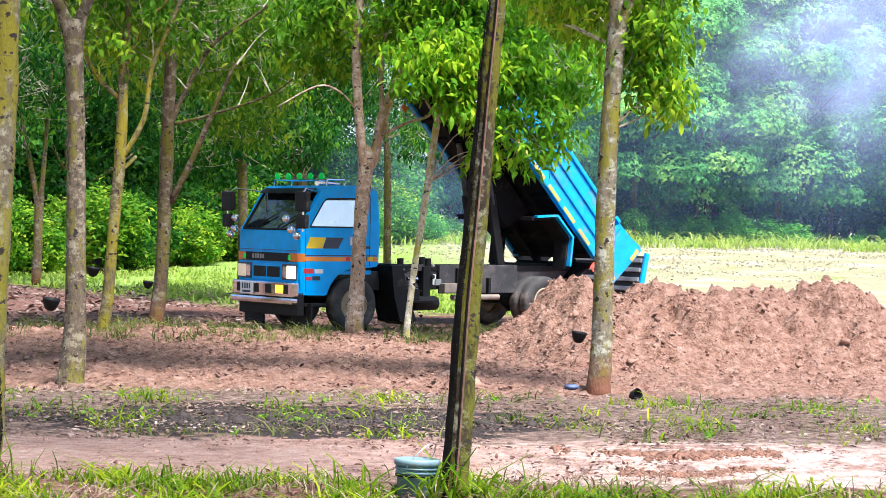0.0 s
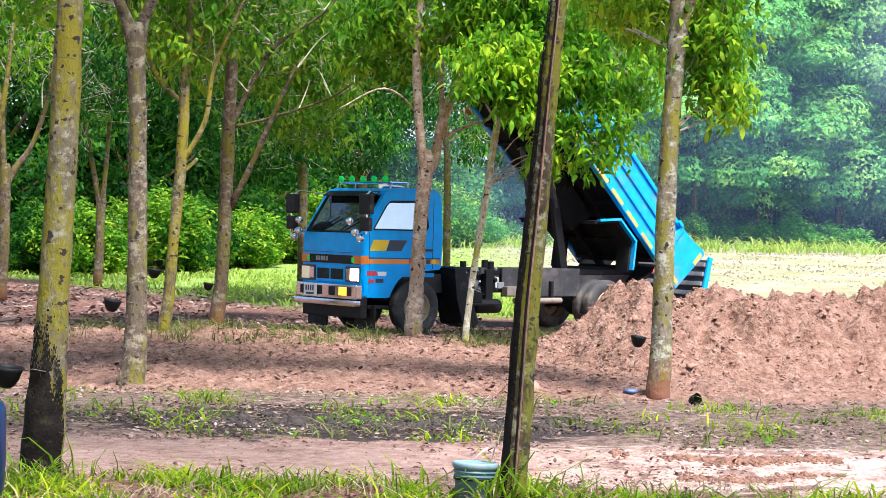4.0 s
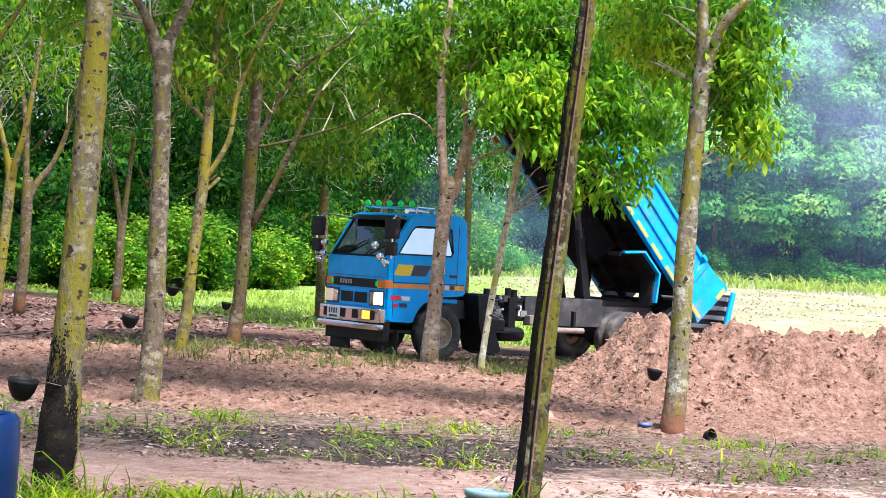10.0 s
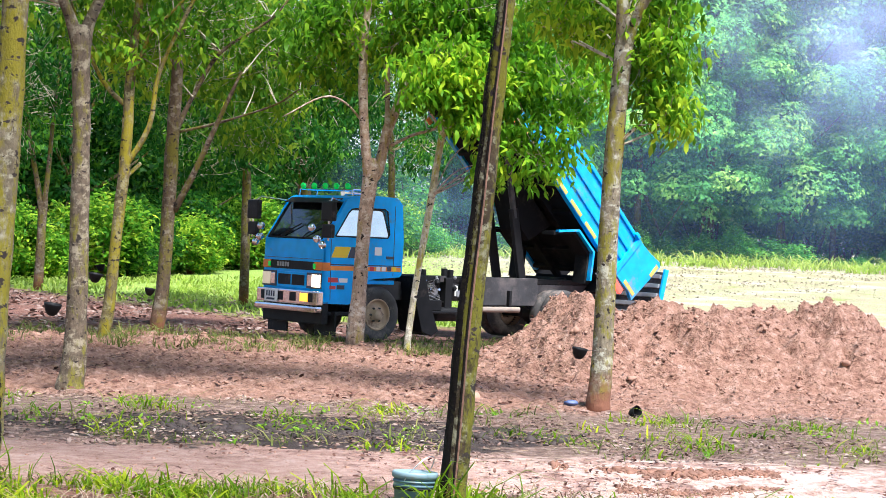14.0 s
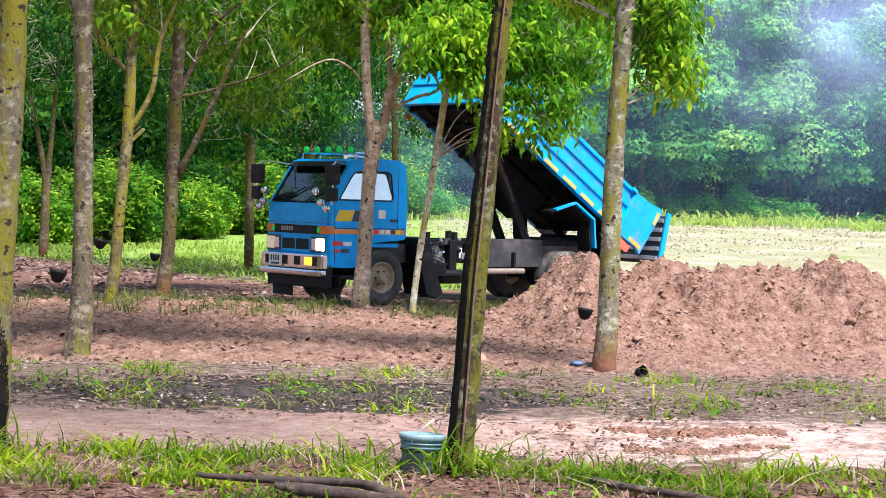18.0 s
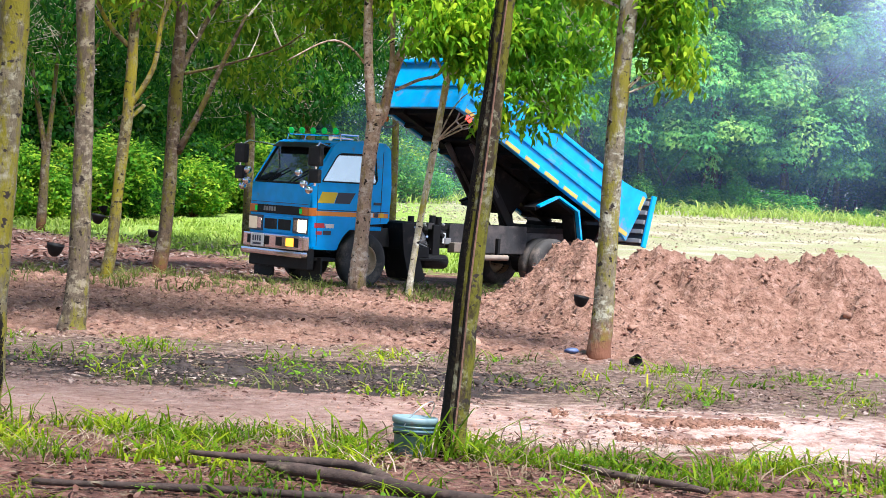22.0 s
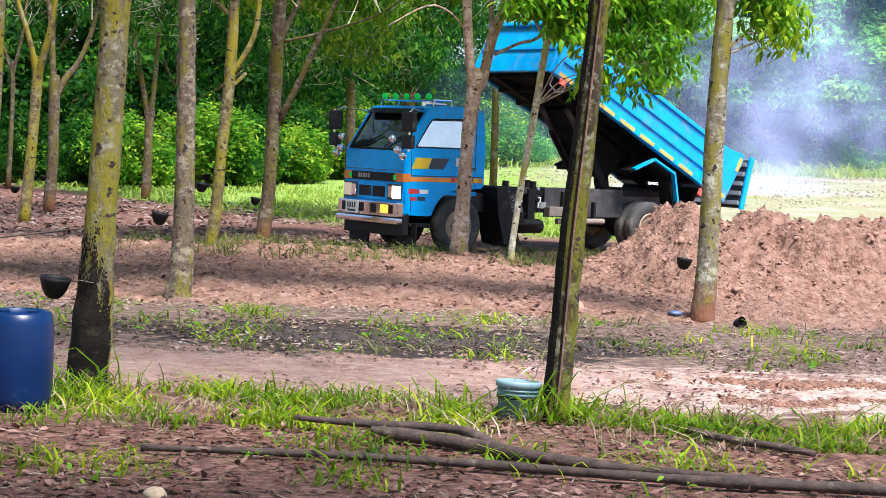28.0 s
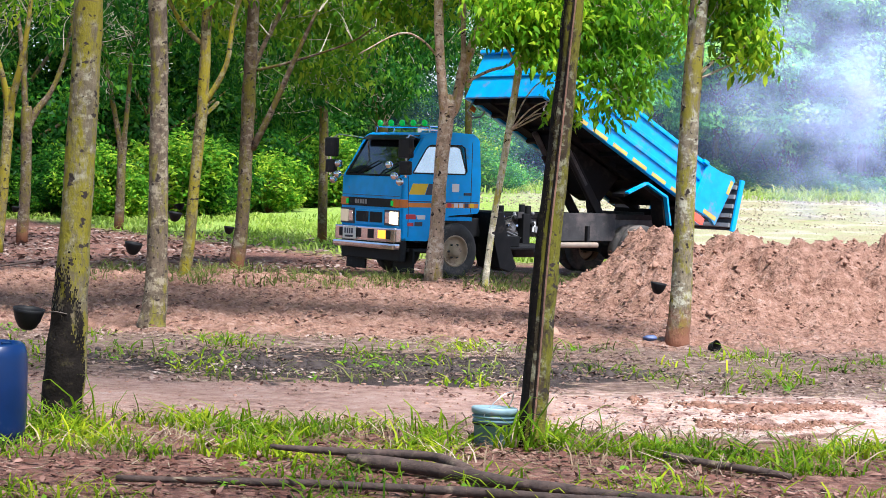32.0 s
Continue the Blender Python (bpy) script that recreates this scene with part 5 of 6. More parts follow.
part("roof", prism(bmesh.new(), [(0.49, 2.05), (0.44, 2.12), (0.34, 2.15), (-0.10, 2.165), (-0.46, 2.15), (-0.555, 2.07), (-0.52, 2.03), (0.42, 2.03)], -CW + 0.004, CW - 0.004, 0.012), M_BLUE, cab)
part("rear_wall", boxed(-0.60, -0.56, -CW + 0.052, CW - 0.052, 0.98, 2.06, 0.01), M_BLUE, cab)
part("dashboard", boxed(0.35, 0.80, -CW + 0.08, CW - 0.08, 1.0, 1.46, 0.03), M_SEAT, cab)
for s in (0.38, -0.38):
    bm = boxed(-0.15, 0.25, s - 0.22, s + 0.22, 1.0, 1.2, 0.03)
    box(bm, -0.30, -0.16, s - 0.22, s + 0.22, 1.05, 1.70, 0.03)
    part("seat", bm, M_SEAT, cab)
part("steering_wheel", lathe(bmesh.new(), [(0.19, -0.012), (0.205, 0.0), (0.19, 0.012), (0.175, 0.0), (0.19, -0.012)], 24, pose(0.36, -0.38, 1.50, 0, -55, 0)), M_BLACK, cab)
part("windshield_seal", tube(bmesh.new(), [(0.85, -CW + 0.07, 1.505), (0.85, CW - 0.07, 1.505), (0.482, CW - 0.07, 2.055), (0.482, -CW + 0.07, 2.055), (0.85, -CW + 0.07, 1.505)], 0.016, 6), M_BLACK, cab)
for s in (0.2, -0.35):
    part("wiper", tube(bmesh.new(), [(0.87, s, 1.50), (0.83, s + 0.05, 1.57), (0.73, s + 0.34, 1.72)], 0.010, 5), M_BLACK, cab)
part("sun_visor", prism(bmesh.new(), [(0.52, 2.06), (0.60, 2.03), (0.605, 2.04), (0.48, 2.11)], -CW + 0.1, CW - 0.1), M_BLACK, cab)
# upper black band with lettering, marker lamps
part("grille_band", boxed(0.874, 0.882, -CW + 0.03, CW - 0.03, 1.04, 1.165, 0.002), M_BLACK, cab)
for k in range(5):
    part("badge_bar", boxed(0.884, 0.888, -0.10 - 0.065 * k - 0.022, -0.10 - 0.065 * k + 0.022, 1.075, 1.14), M_GREY, cab, "plain pale badge bar")
part("bonnet_line", boxed(0.866, 0.872, -CW + 0.03, CW - 0.03, 1.20, 1.208), M_NAVY, cab)
part("grille", boxed(0.876, 0.888, -0.375, 0.375, 0.77, 1.0, 0.003), M_BLUE, cab)
for k in range(2):
    y = -0.175 + 0.35 * k
    part("grille_slot", boxed(0.889, 0.893, y - 0.16, y + 0.16, 0.81, 0.965, 0.002), M_BLACK, cab)
for s in (1, -1):
    part("headlamp_bezel", boxed(0.876, 0.890, s * 0.565 - 0.18, s * 0.565 + 0.18, 0.775, 1.005, 0.004), M_NAVY, cab)
    part("headlamp", boxed(0.891, 0.902, s * 0.63 - 0.10, s * 0.63 + 0.10, 0.80, 0.98, 0.004), M_LAMP if s > 0 else M_LAMP_DIM, cab, "lit warm-white square headlamp")
    if s > 0:
        part("headlamp_bulb", lathe(bmesh.new(), [(0.0, 0.0), (0.062, 0.0), (0.055, 0.012), (0.03, 0.018), (0.0, 0.02)], 18, pose(0.903, s * 0.63, 0.89, 0, 90, 0)), M_LAMP_CORE, cab, "glowing headlamp bulb", True)
    part("inner_headlamp", boxed(0.891, 0.900, s * 0.465 - 0.05, s * 0.465 + 0.05, 0.81, 0.97, 0.004), M_CHROME, cab)
    part("corner_lamp", boxed(0.74, 0.884, s * (CW + 0.004) - 0.20 * (s > 0), s * (CW + 0.004) + 0.20 * (s < 0), 1.045, 1.165, 0.006), M_AMBER_OFF, cab, "amber corner lens")
    part("green_marker", boxed(0.885, 0.905, s * 0.57 - 0.025, s * 0.57 + 0.025, 1.065, 1.14, 0.008), M_GREEN, cab, "lit green marker lamp")
part("bumper", boxed(0.86, 0.965, -0.775, 0.775, 0.535, 0.745, 0.02), M_CHROME, truck, "chrome front bumper with slots")
part("lower_bumper", boxed(0.88, 1.0, -0.785, 0.785, 0.43, 0.525, 0.03), M_CHROME, truck, "chrome lower bumper bar")
part("valance", boxed(0.74, 0.86, -0.75, 0.75, 0.26, 0.62, 0.02), M_BLACK, truck)
for s in (1, -1):
    part("bumper_slot", boxed(0.966, 0.970, s * 0.16 - 0.075, s * 0.16 + 0.075, 0.58, 0.71, 0.002), M_BLACK, truck)
    part("bumper_slot", boxed(0.966, 0.970, s * 0.60 - 0.055, s * 0.60 + 0.055, 0.58, 0.71, 0.002), M_BLACK, truck)
    part("fog_lamp", boxed(0.966, 0.978, s * 0.44 - 0.09, s * 0.44 + 0.09, 0.585, 0.705, 0.006), M_AMBER, truck, "lit amber bumper lamp")
    part("front_flap", boxed(0.66, 0.69, s * 0.60 - 0.25, s * 0.60 + 0.25, 0.10, 0.45, 0.008), M_BLACK, truck)
    part("step", boxed(0.36, 0.74, s * 0.67 - 0.08, s * 0.67 + 0.08, 0.40, 0.45, 0.01), M_BLACK, truck)
part("number_plate", boxed(0.979, 0.985, -0.54, -0.20, 0.55, 0.735, 0.003), M_WHITE, truck, "white plate with plain dark bars")
bm = bmesh.new()
for k in range(4):
    box(bm, 0.986, 0.988, -0.49 + 0.06 * k, -0.455 + 0.06 * k, 0.625, 0.705)
box(bm, 0.986, 0.988, -0.48, -0.27, 0.57, 0.60)
part("plate_bars", bm, M_NAVY, truck)


def decal(pts, material, name, label="", s=1, parent=None):
    return part(name, prism(bmesh.new(), pts, s * (CW + 0.002), s * (CW + 0.0035)), material, parent or cab, label)


for s in (1, -1):
    decal([(0.73, 1.24), (0.66, 1.40), (0.38, 1.40), (0.44, 1.24)], M_YELLOW, "yellow_flash", "yellow slanted sticker", s)
    decal([(0.43, 1.24), (0.37, 1.40), (0.06, 1.40), (0.16, 1.24)], M_NAVY, "dark_flash", "dark slanted sticker", s)
    decal([(0.79, 1.055), (0.79, 1.12), (-0.56, 1.12), (-0.56, 1.055)], M_ORANGE, "side_stripe", "orange side stripe", s)
    decal([(0.79, 1.13), (0.79, 1.145), (-0.56, 1.145), (-0.56, 1.13)], M_NAVY, "stripe_edge", "", s)
    decal([(0.77, 0.88), (0.77, 0.95), (0.60, 0.95), (0.58, 0.88)], M_RED, "red_sticker", "red and white sticker", s)
    decal([(0.56, 0.88), (0.58, 0.94), (0.42, 0.94), (0.42, 0.88)], M_WHITE, "white_sticker", "", s)
    decal([(0.74, 0.78), (0.74, 0.83), (0.63, 0.83), (0.63, 0.78)], M_RED, "red_sticker", "", s)
    decal([(0.61, 0.78), (0.61, 0.84), (0.47, 0.84), (0.47, 0.78)], M_NAVY, "dark_sticker", "", s)
    for a, mm in ((0.02, M_RED), (-0.10, M_WHITE), (-0.20, M_WHITE), (-0.30, M_NAVY), (-0.40, M_YELLOW)):
        part("lettering_bar", prism(bmesh.new(), [(a, 1.06), (a, 1.125), (a - 0.075, 1.125), (a - 0.075, 1.06)], s * (CW + 0.005), s * (CW + 0.0065)), mm, cab)
    part("door_badge", prism(bmesh.new(), [(-0.06, 1.29), (-0.06, 1.41), (-0.19, 1.41), (-0.19, 1.29)], s * (CW + 0.002), s * (CW + 0.004)), M_WHITE, cab, "faded pale sticker")
    part("door_handle", boxed(-0.42, -0.28, s * CW - 0.004, s * CW + 0.018, 1.24, 1.28, 0.005), M_NAVY, cab)
    for a, c in (((0.72, 0.62), (0.74, 1.50)), ((-0.42, 0.99), (-0.42, 2.03))):
        part("door_seam", tube(bmesh.new(), [(a[0], s * (CW + 0.001), a[1]), (c[0], s * (CW + 0.001), c[1])], 0.005, 4), M_NAVY, cab)

# mirrors on chrome arms
for s in (1, -1):
    bm = bmesh.new()
    tube(bm, [(0.52, s * 0.70, 2.06), (0.86, s * 0.90, 2.10), (0.95, s * 0.97, 2.02)], 0.013, 6)
    tube(bm, [(0.84, s * 0.72, 1.48), (0.93, s * 0.92, 1.50), (0.95, s * 0.97, 1.56)], 0.013, 6)
    tube(bm, [(0.95, s * 0.97, 1.48), (0.95, s * 0.97, 2.06)], 0.013, 6)
    part("mirror_arm", bm, M_CHROME, truck, "chrome mirror arm")
    part("mirror", boxed(0.91, 0.985, s * 0.95 - 0.15, s * 0.95 + 0.15, 1.76, 2.05, 0.03), M_BLACK, truck, "black rectangular mirror")
    part("mirror", boxed(0.91, 0.985, s * 0.95 - 0.12, s * 0.95 + 0.12, 1.52, 1.72, 0.03), M_BLACK, truck, "black square mirror")
    for z, dx, dy in ((1.50, 0.06, 0.22), (1.66, 0.10, 0.30), (1.42, 0.05, 0.10)):
        bm = bmesh.new()
        bmesh.ops.create_uvsphere(bm, u_segments=14, v_segments=8, radius=0.06, matrix=pose(0.92 + dx, s * (0.95 - dy), z))
        part("round_mirror", bm, M_CHROME, truck, "chrome convex mirror", True)

# roof rack with green lamps
bm = tube(bmesh.new(), [(0.32, -0.68, 2.14), (0.32, -0.66, 2.24), (0.32, 0.66, 2.24), (0.32, 0.68, 2.14)], 0.014, 6)
tube(bm, [(0.0, -0.68, 2.15), (0.0, -0.66, 2.24), (0.0, 0.66, 2.24), (0.0, 0.68, 2.15)], 0.014, 6)
tube(bm, [(0.32, 0.66, 2.24), (0.0, 0.66, 2.24)], 0.012, 6)
tube(bm, [(0.32, -0.66, 2.24), (0.0, -0.66, 2.24)], 0.012, 6)
part("roof_rack", bm, M_CHROME, truck, "chrome roof lamp rail")
for k in range(5):
    bm = lathe(bmesh.new(), [(0.0, -0.03), (0.036, -0.03), (0.050, 0.0), (0.046, 0.02), (0.026, 0.035), (0.0, 0.038)], 16, pose(0.34, -0.56 + 0.28 * k, 2.29, 0, 90, 0))
    part("green_roof_lamp", bm, M_GREEN, truck, "lit green roof lamp", True)
part("horn", tube(bmesh.new(), [(-0.25, 0.2, 2.19), (0.02, 0.2, 2.20), (0.16, 0.2, 2.20)], [0.015, 0.025, 0.055], 12), M_CHROME, truck)

# ---- tipping bed; local x forward from the rear hinge, z up from the floor's underside ----
BL, BW, BH = 3.62, 0.95, 0.64
bed = new("bed")
bed.parent = truck
bed["label"] = "bright blue steel tipping bed with dark underside"
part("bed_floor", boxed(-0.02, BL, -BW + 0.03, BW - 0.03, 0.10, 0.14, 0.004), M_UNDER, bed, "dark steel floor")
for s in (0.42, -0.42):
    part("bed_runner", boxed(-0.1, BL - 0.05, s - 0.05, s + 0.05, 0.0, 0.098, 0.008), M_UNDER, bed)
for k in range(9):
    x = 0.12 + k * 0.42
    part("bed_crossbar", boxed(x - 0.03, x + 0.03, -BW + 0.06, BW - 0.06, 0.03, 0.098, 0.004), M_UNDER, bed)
for s in (1, -1):
    wall = part("bed_side", boxed(0.02, BL, s * BW - 0.02, s * BW + 0.02, 0.14, 0.14 + BH, 0.006), M_BED, bed)
    for z in (0.34, 0.56):     # pressed ribs along the wall
        part("side_rib", boxed(0.04, BL - 0.04, min(s * (BW + 0.02), s * (BW + 0.05)), max(s * (BW + 0.02), s * (BW + 0.05)), z - 0.035, z + 0.035, 0.014), M_BED, wall)
    part("bed_top_rail", boxed(0.0, BL, s * BW - 0.045, s * BW + 0.055, 0.14 + BH + 0.002, 0.14 + BH + 0.07, 0.015), M_BED, bed)
    part("bed_bottom_rail", boxed(0.0, BL, s * BW - 0.045, s * BW + 0.06, 0.06, 0.15, 0.012), M_BED, bed)
    for k in range(7):
        x = 0.30 + k * 0.48
        part("reflector_strip", boxed(x, x + 0.34, s * (BW + 0.061), s * (BW + 0.065), 0.075, 0.135), M_REFL, bed)
    for x in (0.06, BL - 0.06):
        part("bed_post", boxed(x - 0.05, x + 0.05, s * BW - 0.03, s * BW + 0.075, 0.05, 0.14 + BH + 0.06, 0.012), M_BED, bed)
    # rear gusset with its plates; the far one's shade is put into a black colour
    bm = prism(bmesh.new(), [(0.02, 0.06), (-0.40, 0.10), (-0.56, 0.04), (-0.62, 0.90), (-0.55, 0.94), (-0.25, 0.87), (0.02, 0.85)], s * BW - 0.02, s * (BW + 0.05), 0.01)
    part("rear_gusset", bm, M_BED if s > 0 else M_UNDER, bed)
    part("gusset_stripe", boxed(-0.59, -0.52, s * (BW + 0.052), s * (BW + 0.056), 0.62, 0.86), M_REFL, bed)
    part("gusset_stripe", boxed(-0.52, -0.20, s * (BW + 0.052), s * (BW + 0.056), 0.10, 0.17), M_REFL, bed)
    part("side_hook", boxed(0.10, 0.22, s * (BW + 0.06), s * (BW + 0.10), 0.80, 0.86, 0.01), M_BED, bed)
    # mudguard rail, blue on the near side; the far one black to stand for shade
    line = [(1.40, -0.38), (1.10, -0.04), (0.60, -0.03), (0.30, -0.40)]
    inner = [(1.37, -0.40), (1.085, -0.075), (0.615, -0.065), (0.33, -0.42)]
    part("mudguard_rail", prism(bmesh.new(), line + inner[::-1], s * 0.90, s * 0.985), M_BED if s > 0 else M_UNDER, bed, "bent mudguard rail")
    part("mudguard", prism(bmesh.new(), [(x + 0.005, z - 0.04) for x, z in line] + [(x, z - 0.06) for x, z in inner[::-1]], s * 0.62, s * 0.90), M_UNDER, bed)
    if s > 0:
        part("tail_lamp", boxed(-0.30, -0.02, s * 0.97 - 0.03, s * 0.97 + 0.03, -0.08, 0.03, 0.01), M_TAIL, bed, "red tail lamp")
    part("front_marker", boxed(BL - 0.30, BL - 0.18, s * (BW + 0.06), s * (BW + 0.085), -0.03, 0.05, 0.008), M_TAIL if s > 0 else M_AMBER_OFF, bed, "lit red marker lamp" if s > 0 else "amber marker lamp")
    part("marker_pipe", tube(bmesh.new(), [(BL - 0.12, s * 0.90, 0.05), (BL - 0.10, s * 0.93, -0.10), (BL - 0.26, s * 0.95, -0.15), (BL - 0.38, s * 0.93, -0.06), (BL - 0.40, s * 0.90, 0.05)], 0.014, 6), M_GREY, bed, "bent pale guard pipe")
part("rear_apron", boxed(-0.10, -0.06, -BW + 0.02, BW - 0.10, -0.30, 0.05, 0.006), M_UNDER, bed)
part("lift_frame", prism(bmesh.new(), [(1.1, 0.02), (2.5, 0.02), (2.3, -0.12), (1.5, -0.5), (1.25, -0.5)], -0.26, 0.26, 0.01), M_UNDER, bed)
bm = boxed(BL - 0.02, BL + 0.03, -BW, BW, 0.06, 0.84, 0.008)
box(bm, BL + 0.03, BL + 0.06, -BW + 0.05, BW - 0.05, 0.42, 0.50, 0.012)
part("bed_front_wall", bm, M_BED, bed)
part("front_wall_rail", boxed(BL - 0.06, BL + 0.09, -BW - 0.05, BW + 0.05, 0.842, 0.91, 0.015), M_BED, bed)
part("soil_remains", boxed(0.1, 1.4, -BW + 0.05, BW - 0.05, 0.142, 0.20, 0.02), M_CLOD, bed, "remains of reddish earth")
tailgate = part("tailgate", boxed(-0.03, 0.03, -BW - 0.02, BW + 0.02, -0.80, 0.0, 0.008), M_FRAME, bed, "dark ribbed tailgate swung open")
for k in range(5):
    part("tailgate_rib", boxed(0.031, 0.075, -BW, BW, -0.76 + 0.16 * k, -0.69 + 0.16 * k, 0.006), M_GREY, tailgate)
for s in (1, -1):
    part("tailgate_edge", boxed(-0.04, 0.05, s * (BW + 0.045) - 0.022, s * (BW + 0.045) + 0.022, -0.82, 0.05, 0.006), M_BED, tailgate, "blue tailgate edge bar")

# hoist: arms on the chassis and rods on the bed
hoist_arms, hoist_rods = [], []
for s in (0.30, -0.30):
    hoist_arms.append((part("hoist_arm", boxed(-0.075, 0.075, -0.04, 0.04, -0.05, 1.15, 0.02), M_BLACK, truck), s))
    hoist_rods.append((part("hoist_rod", tube(bmesh.new(), [(0, 0, 0), (0, 0, -1.0)], 0.05, 12), M_FRAME, truck), s))

# ---- small things on the ground and on the trunks ----
def pail(m):
    p = thing("plastic_pail", "grey-green plastic pail with lid and wire handle", "bucket", m)
    bm = lathe(bmesh.new(), [(0.0, 0.0), (0.106, 0.0), (0.112, 0.012), (0.122, 0.150), (0.130, 0.155), (0.130, 0.163), (0.124, 0.170), (0.126, 0.198), (0.133, 0.203), (0.133, 0.212)], 32)
    part("body", bm, M_PAIL, p, "", True)
    bm = lathe(bmesh.new(), [(0.134, 0.204), (0.139, 0.208), (0.140, 0.232), (0.135, 0.240), (0.125, 0.242), (0.12, 0.236), (0.0, 0.234)], 32)
    part("lid", bm, M_LID, p, "pale blue-grey lid", True)
    # black strip: shade below the rib, put into colour
    part("rib_shade", lathe(bmesh.new(), [(0.123, 0.134), (0.1295, 0.136), (0.1305, 0.148), (0.124, 0.150)], 32), M_CUP, p, "dark band that stands for shade under the rib", True)
    part("upper_rib", lathe(bmesh.new(), [(0.126, 0.176), (0.1335, 0.179), (0.1335, 0.188), (0.127, 0.191)], 32), M_PAIL, p, "", True)
    bm = tube(bmesh.new(), [(-0.134, 0, 0.19)] + [(-0.134 * math.cos(a), -0.10 * math.sin(a), 0.20 + 0.14 * math.sin(a)) for a in np.linspace(0.1, 3.04, 14)] + [(0.134, 0, 0.19)], 0.003, 6)
    part("handle", bm, M_WIRE, p, "bright wire handle")
    return p


pail(pose(0.50, 11.12, height(0.5, 11.1) - 0.015, 0, 3, 60))


def drum(m):
    d = thing("plastic_drum", "blue plastic drum standing on litter", "barrel", m)
    prof = [(0.0, 0.0), (0.15, 0.0), (0.185, 0.02), (0.20, 0.10), (0.205, 0.30), (0.20, 0.52), (0.185, 0.575), (0.165, 0.59), (0.155, 0.585), (0.15, 0.565), (0.0, 0.56)]
    part("body", lathe(bmesh.new(), prof, 36), M_DRUM, d, "", True)
    for x in (-0.08, 0.08):
        part("bung", lathe(bmesh.new(), [(0.03, 0.556), (0.03, 0.59), (0.0, 0.592)], 16, pose(x, 0, 0)), M_DRUM, d)
    return d


drum(pose(-2.42, 10.75, height(-2.42, 10.75) - 0.01))


def cup(m, tied=True):
    c = thing("latex_cup", "black plastic latex cup wired to a trunk" if tied else "black latex cup fallen on the litter", "cup", m, "latex cups")
    prof = [(0.0, -0.102), (0.026, -0.100), (0.046, -0.086), (0.067, -0.048), (0.080, -0.003), (0.084, 0.012), (0.081, 0.013), (0.074, -0.003), (0.061, -0.045), (0.040, -0.078), (0.0, -0.092)]
    part("bowl", lathe(bmesh.new(), prof, 22), M_CUP, c, "", True)
    if tied:
        part("holder", tube(bmesh.new(), [(0.08, 0, 0.0), (0.13, 0, 0.015), (0.20, 0, 0.01)], 0.003, 5), M_HOLDER, c)
    return c


first = cup(pose(-2.41, 11.70, 0.68, 4, 6, 0))
first.scale = (1.2, 1.2, 1.2)
for x, y, z, rz, s in ((-2.73, 18.1, 0.83, 0, 1.05), (2.38, 18.1, 0.60, 0, 0.95), (-2.75, 27.5, 0.69, 0, 0.95), (-3.34, 25.9, 0.92, 0, 1.15), (-3.80, 30.0, 0.95, 180, 0.9), (-7.1, 31.0, 0.59, 0, 1.0), (-7.5, 35.0, 0.68, 0, 0.9)):
    c = copy_thing(first, pose(x, y, z, 3, 8, rz))
    c.scale = (s, s, s)
cup(pose(2.89, 17.63, height(2.89, 17.63) + 0.045, 75, 20, 40), False).scale = (0.85, 0.85, 0.85)


def branch(name, pts, radii, label, twigs=()):
    b = thing(name, label, "branch", pose(pts[0][0], pts[0][1], height(pts[0][0], pts[0][1])))
    o = b.matrix_world.translation
    line = smooth_line([(x, y, height(x, y) + z, r) for (x, y, z), r in zip(pts, radii)], 6)
    part("stem", tube(bmesh.new(), [Vector(q[:3]) - o for q in line], [q[3] for q in line], 10, True, 0.25), M_STICK, b, "", True)
    for tw in twigs:
        line = smooth_line([(x, y, height(x, y) + z, r) for x, y, z, r in tw], 5)
        part("side_shoot", tube(bmesh.new(), [Vector(q[:3]) - o for q in line], [q[3] for q in line], 8, True, 0.2), M_STICK, b, "", True)
    return b


branch("fallen_branch", [(1.79, 9.25, 0.03), (1.16, 9.38, 0.035), (0.75, 9.50, 0.04), (0.39, 9.68, 0.05), (0.29, 9.80, 0.06)], [0.02, 0.026, 0.033, 0.04, 0.04],
       "forked grey-brown dead branch lying in litter",
       [[(0.31, 9.78, 0.06, 0.045), (0.20, 9.95, 0.09, 0.032), (0.06, 10.05, 0.095, 0.027), (-0.25, 10.12, 0.085, 0.024), (-0.55, 10.2, 0.085, 0.020), (-0.77, 10.28, 0.085, 0.015)],
        [(0.35, 9.72, 0.05, 0.04), (0.05, 9.92, 0.05, 0.04), (-0.2, 10.0, 0.06, 0.035), (-0.33, 10.05, 0.07, 0.02)]])
branch("fallen_pole", [(-1.48, 9.42, 0.035), (-0.9, 9.40, 0.035), (-0.42, 9.36, 0.04), (0.2, 9.31, 0.045), (0.83, 9.22, 0.045), (1.5, 9.12, 0.045), (2.3, 9.02, 0.05)], [0.016, 0.019, 0.022, 0.024, 0.026, 0.029, 0.033], "long dead pole lying in damp litter")
branch("short_stick", [(1.46, 10.58, 0.06), (1.7, 10.38, 0.05), (1.92, 10.18, 0.05), (2.08, 10.05, 0.04)], [0.022, 0.025, 0.024, 0.018], "short dead stick lying in green grass")
branch("thin_twig", [(-3.0, 11.5, 0.9), (-2.7, 11.6, 0.95), (-2.35, 11.75, 1.0)], [0.004, 0.006, 0.007], "thin dead twig sticking out of a trunk")


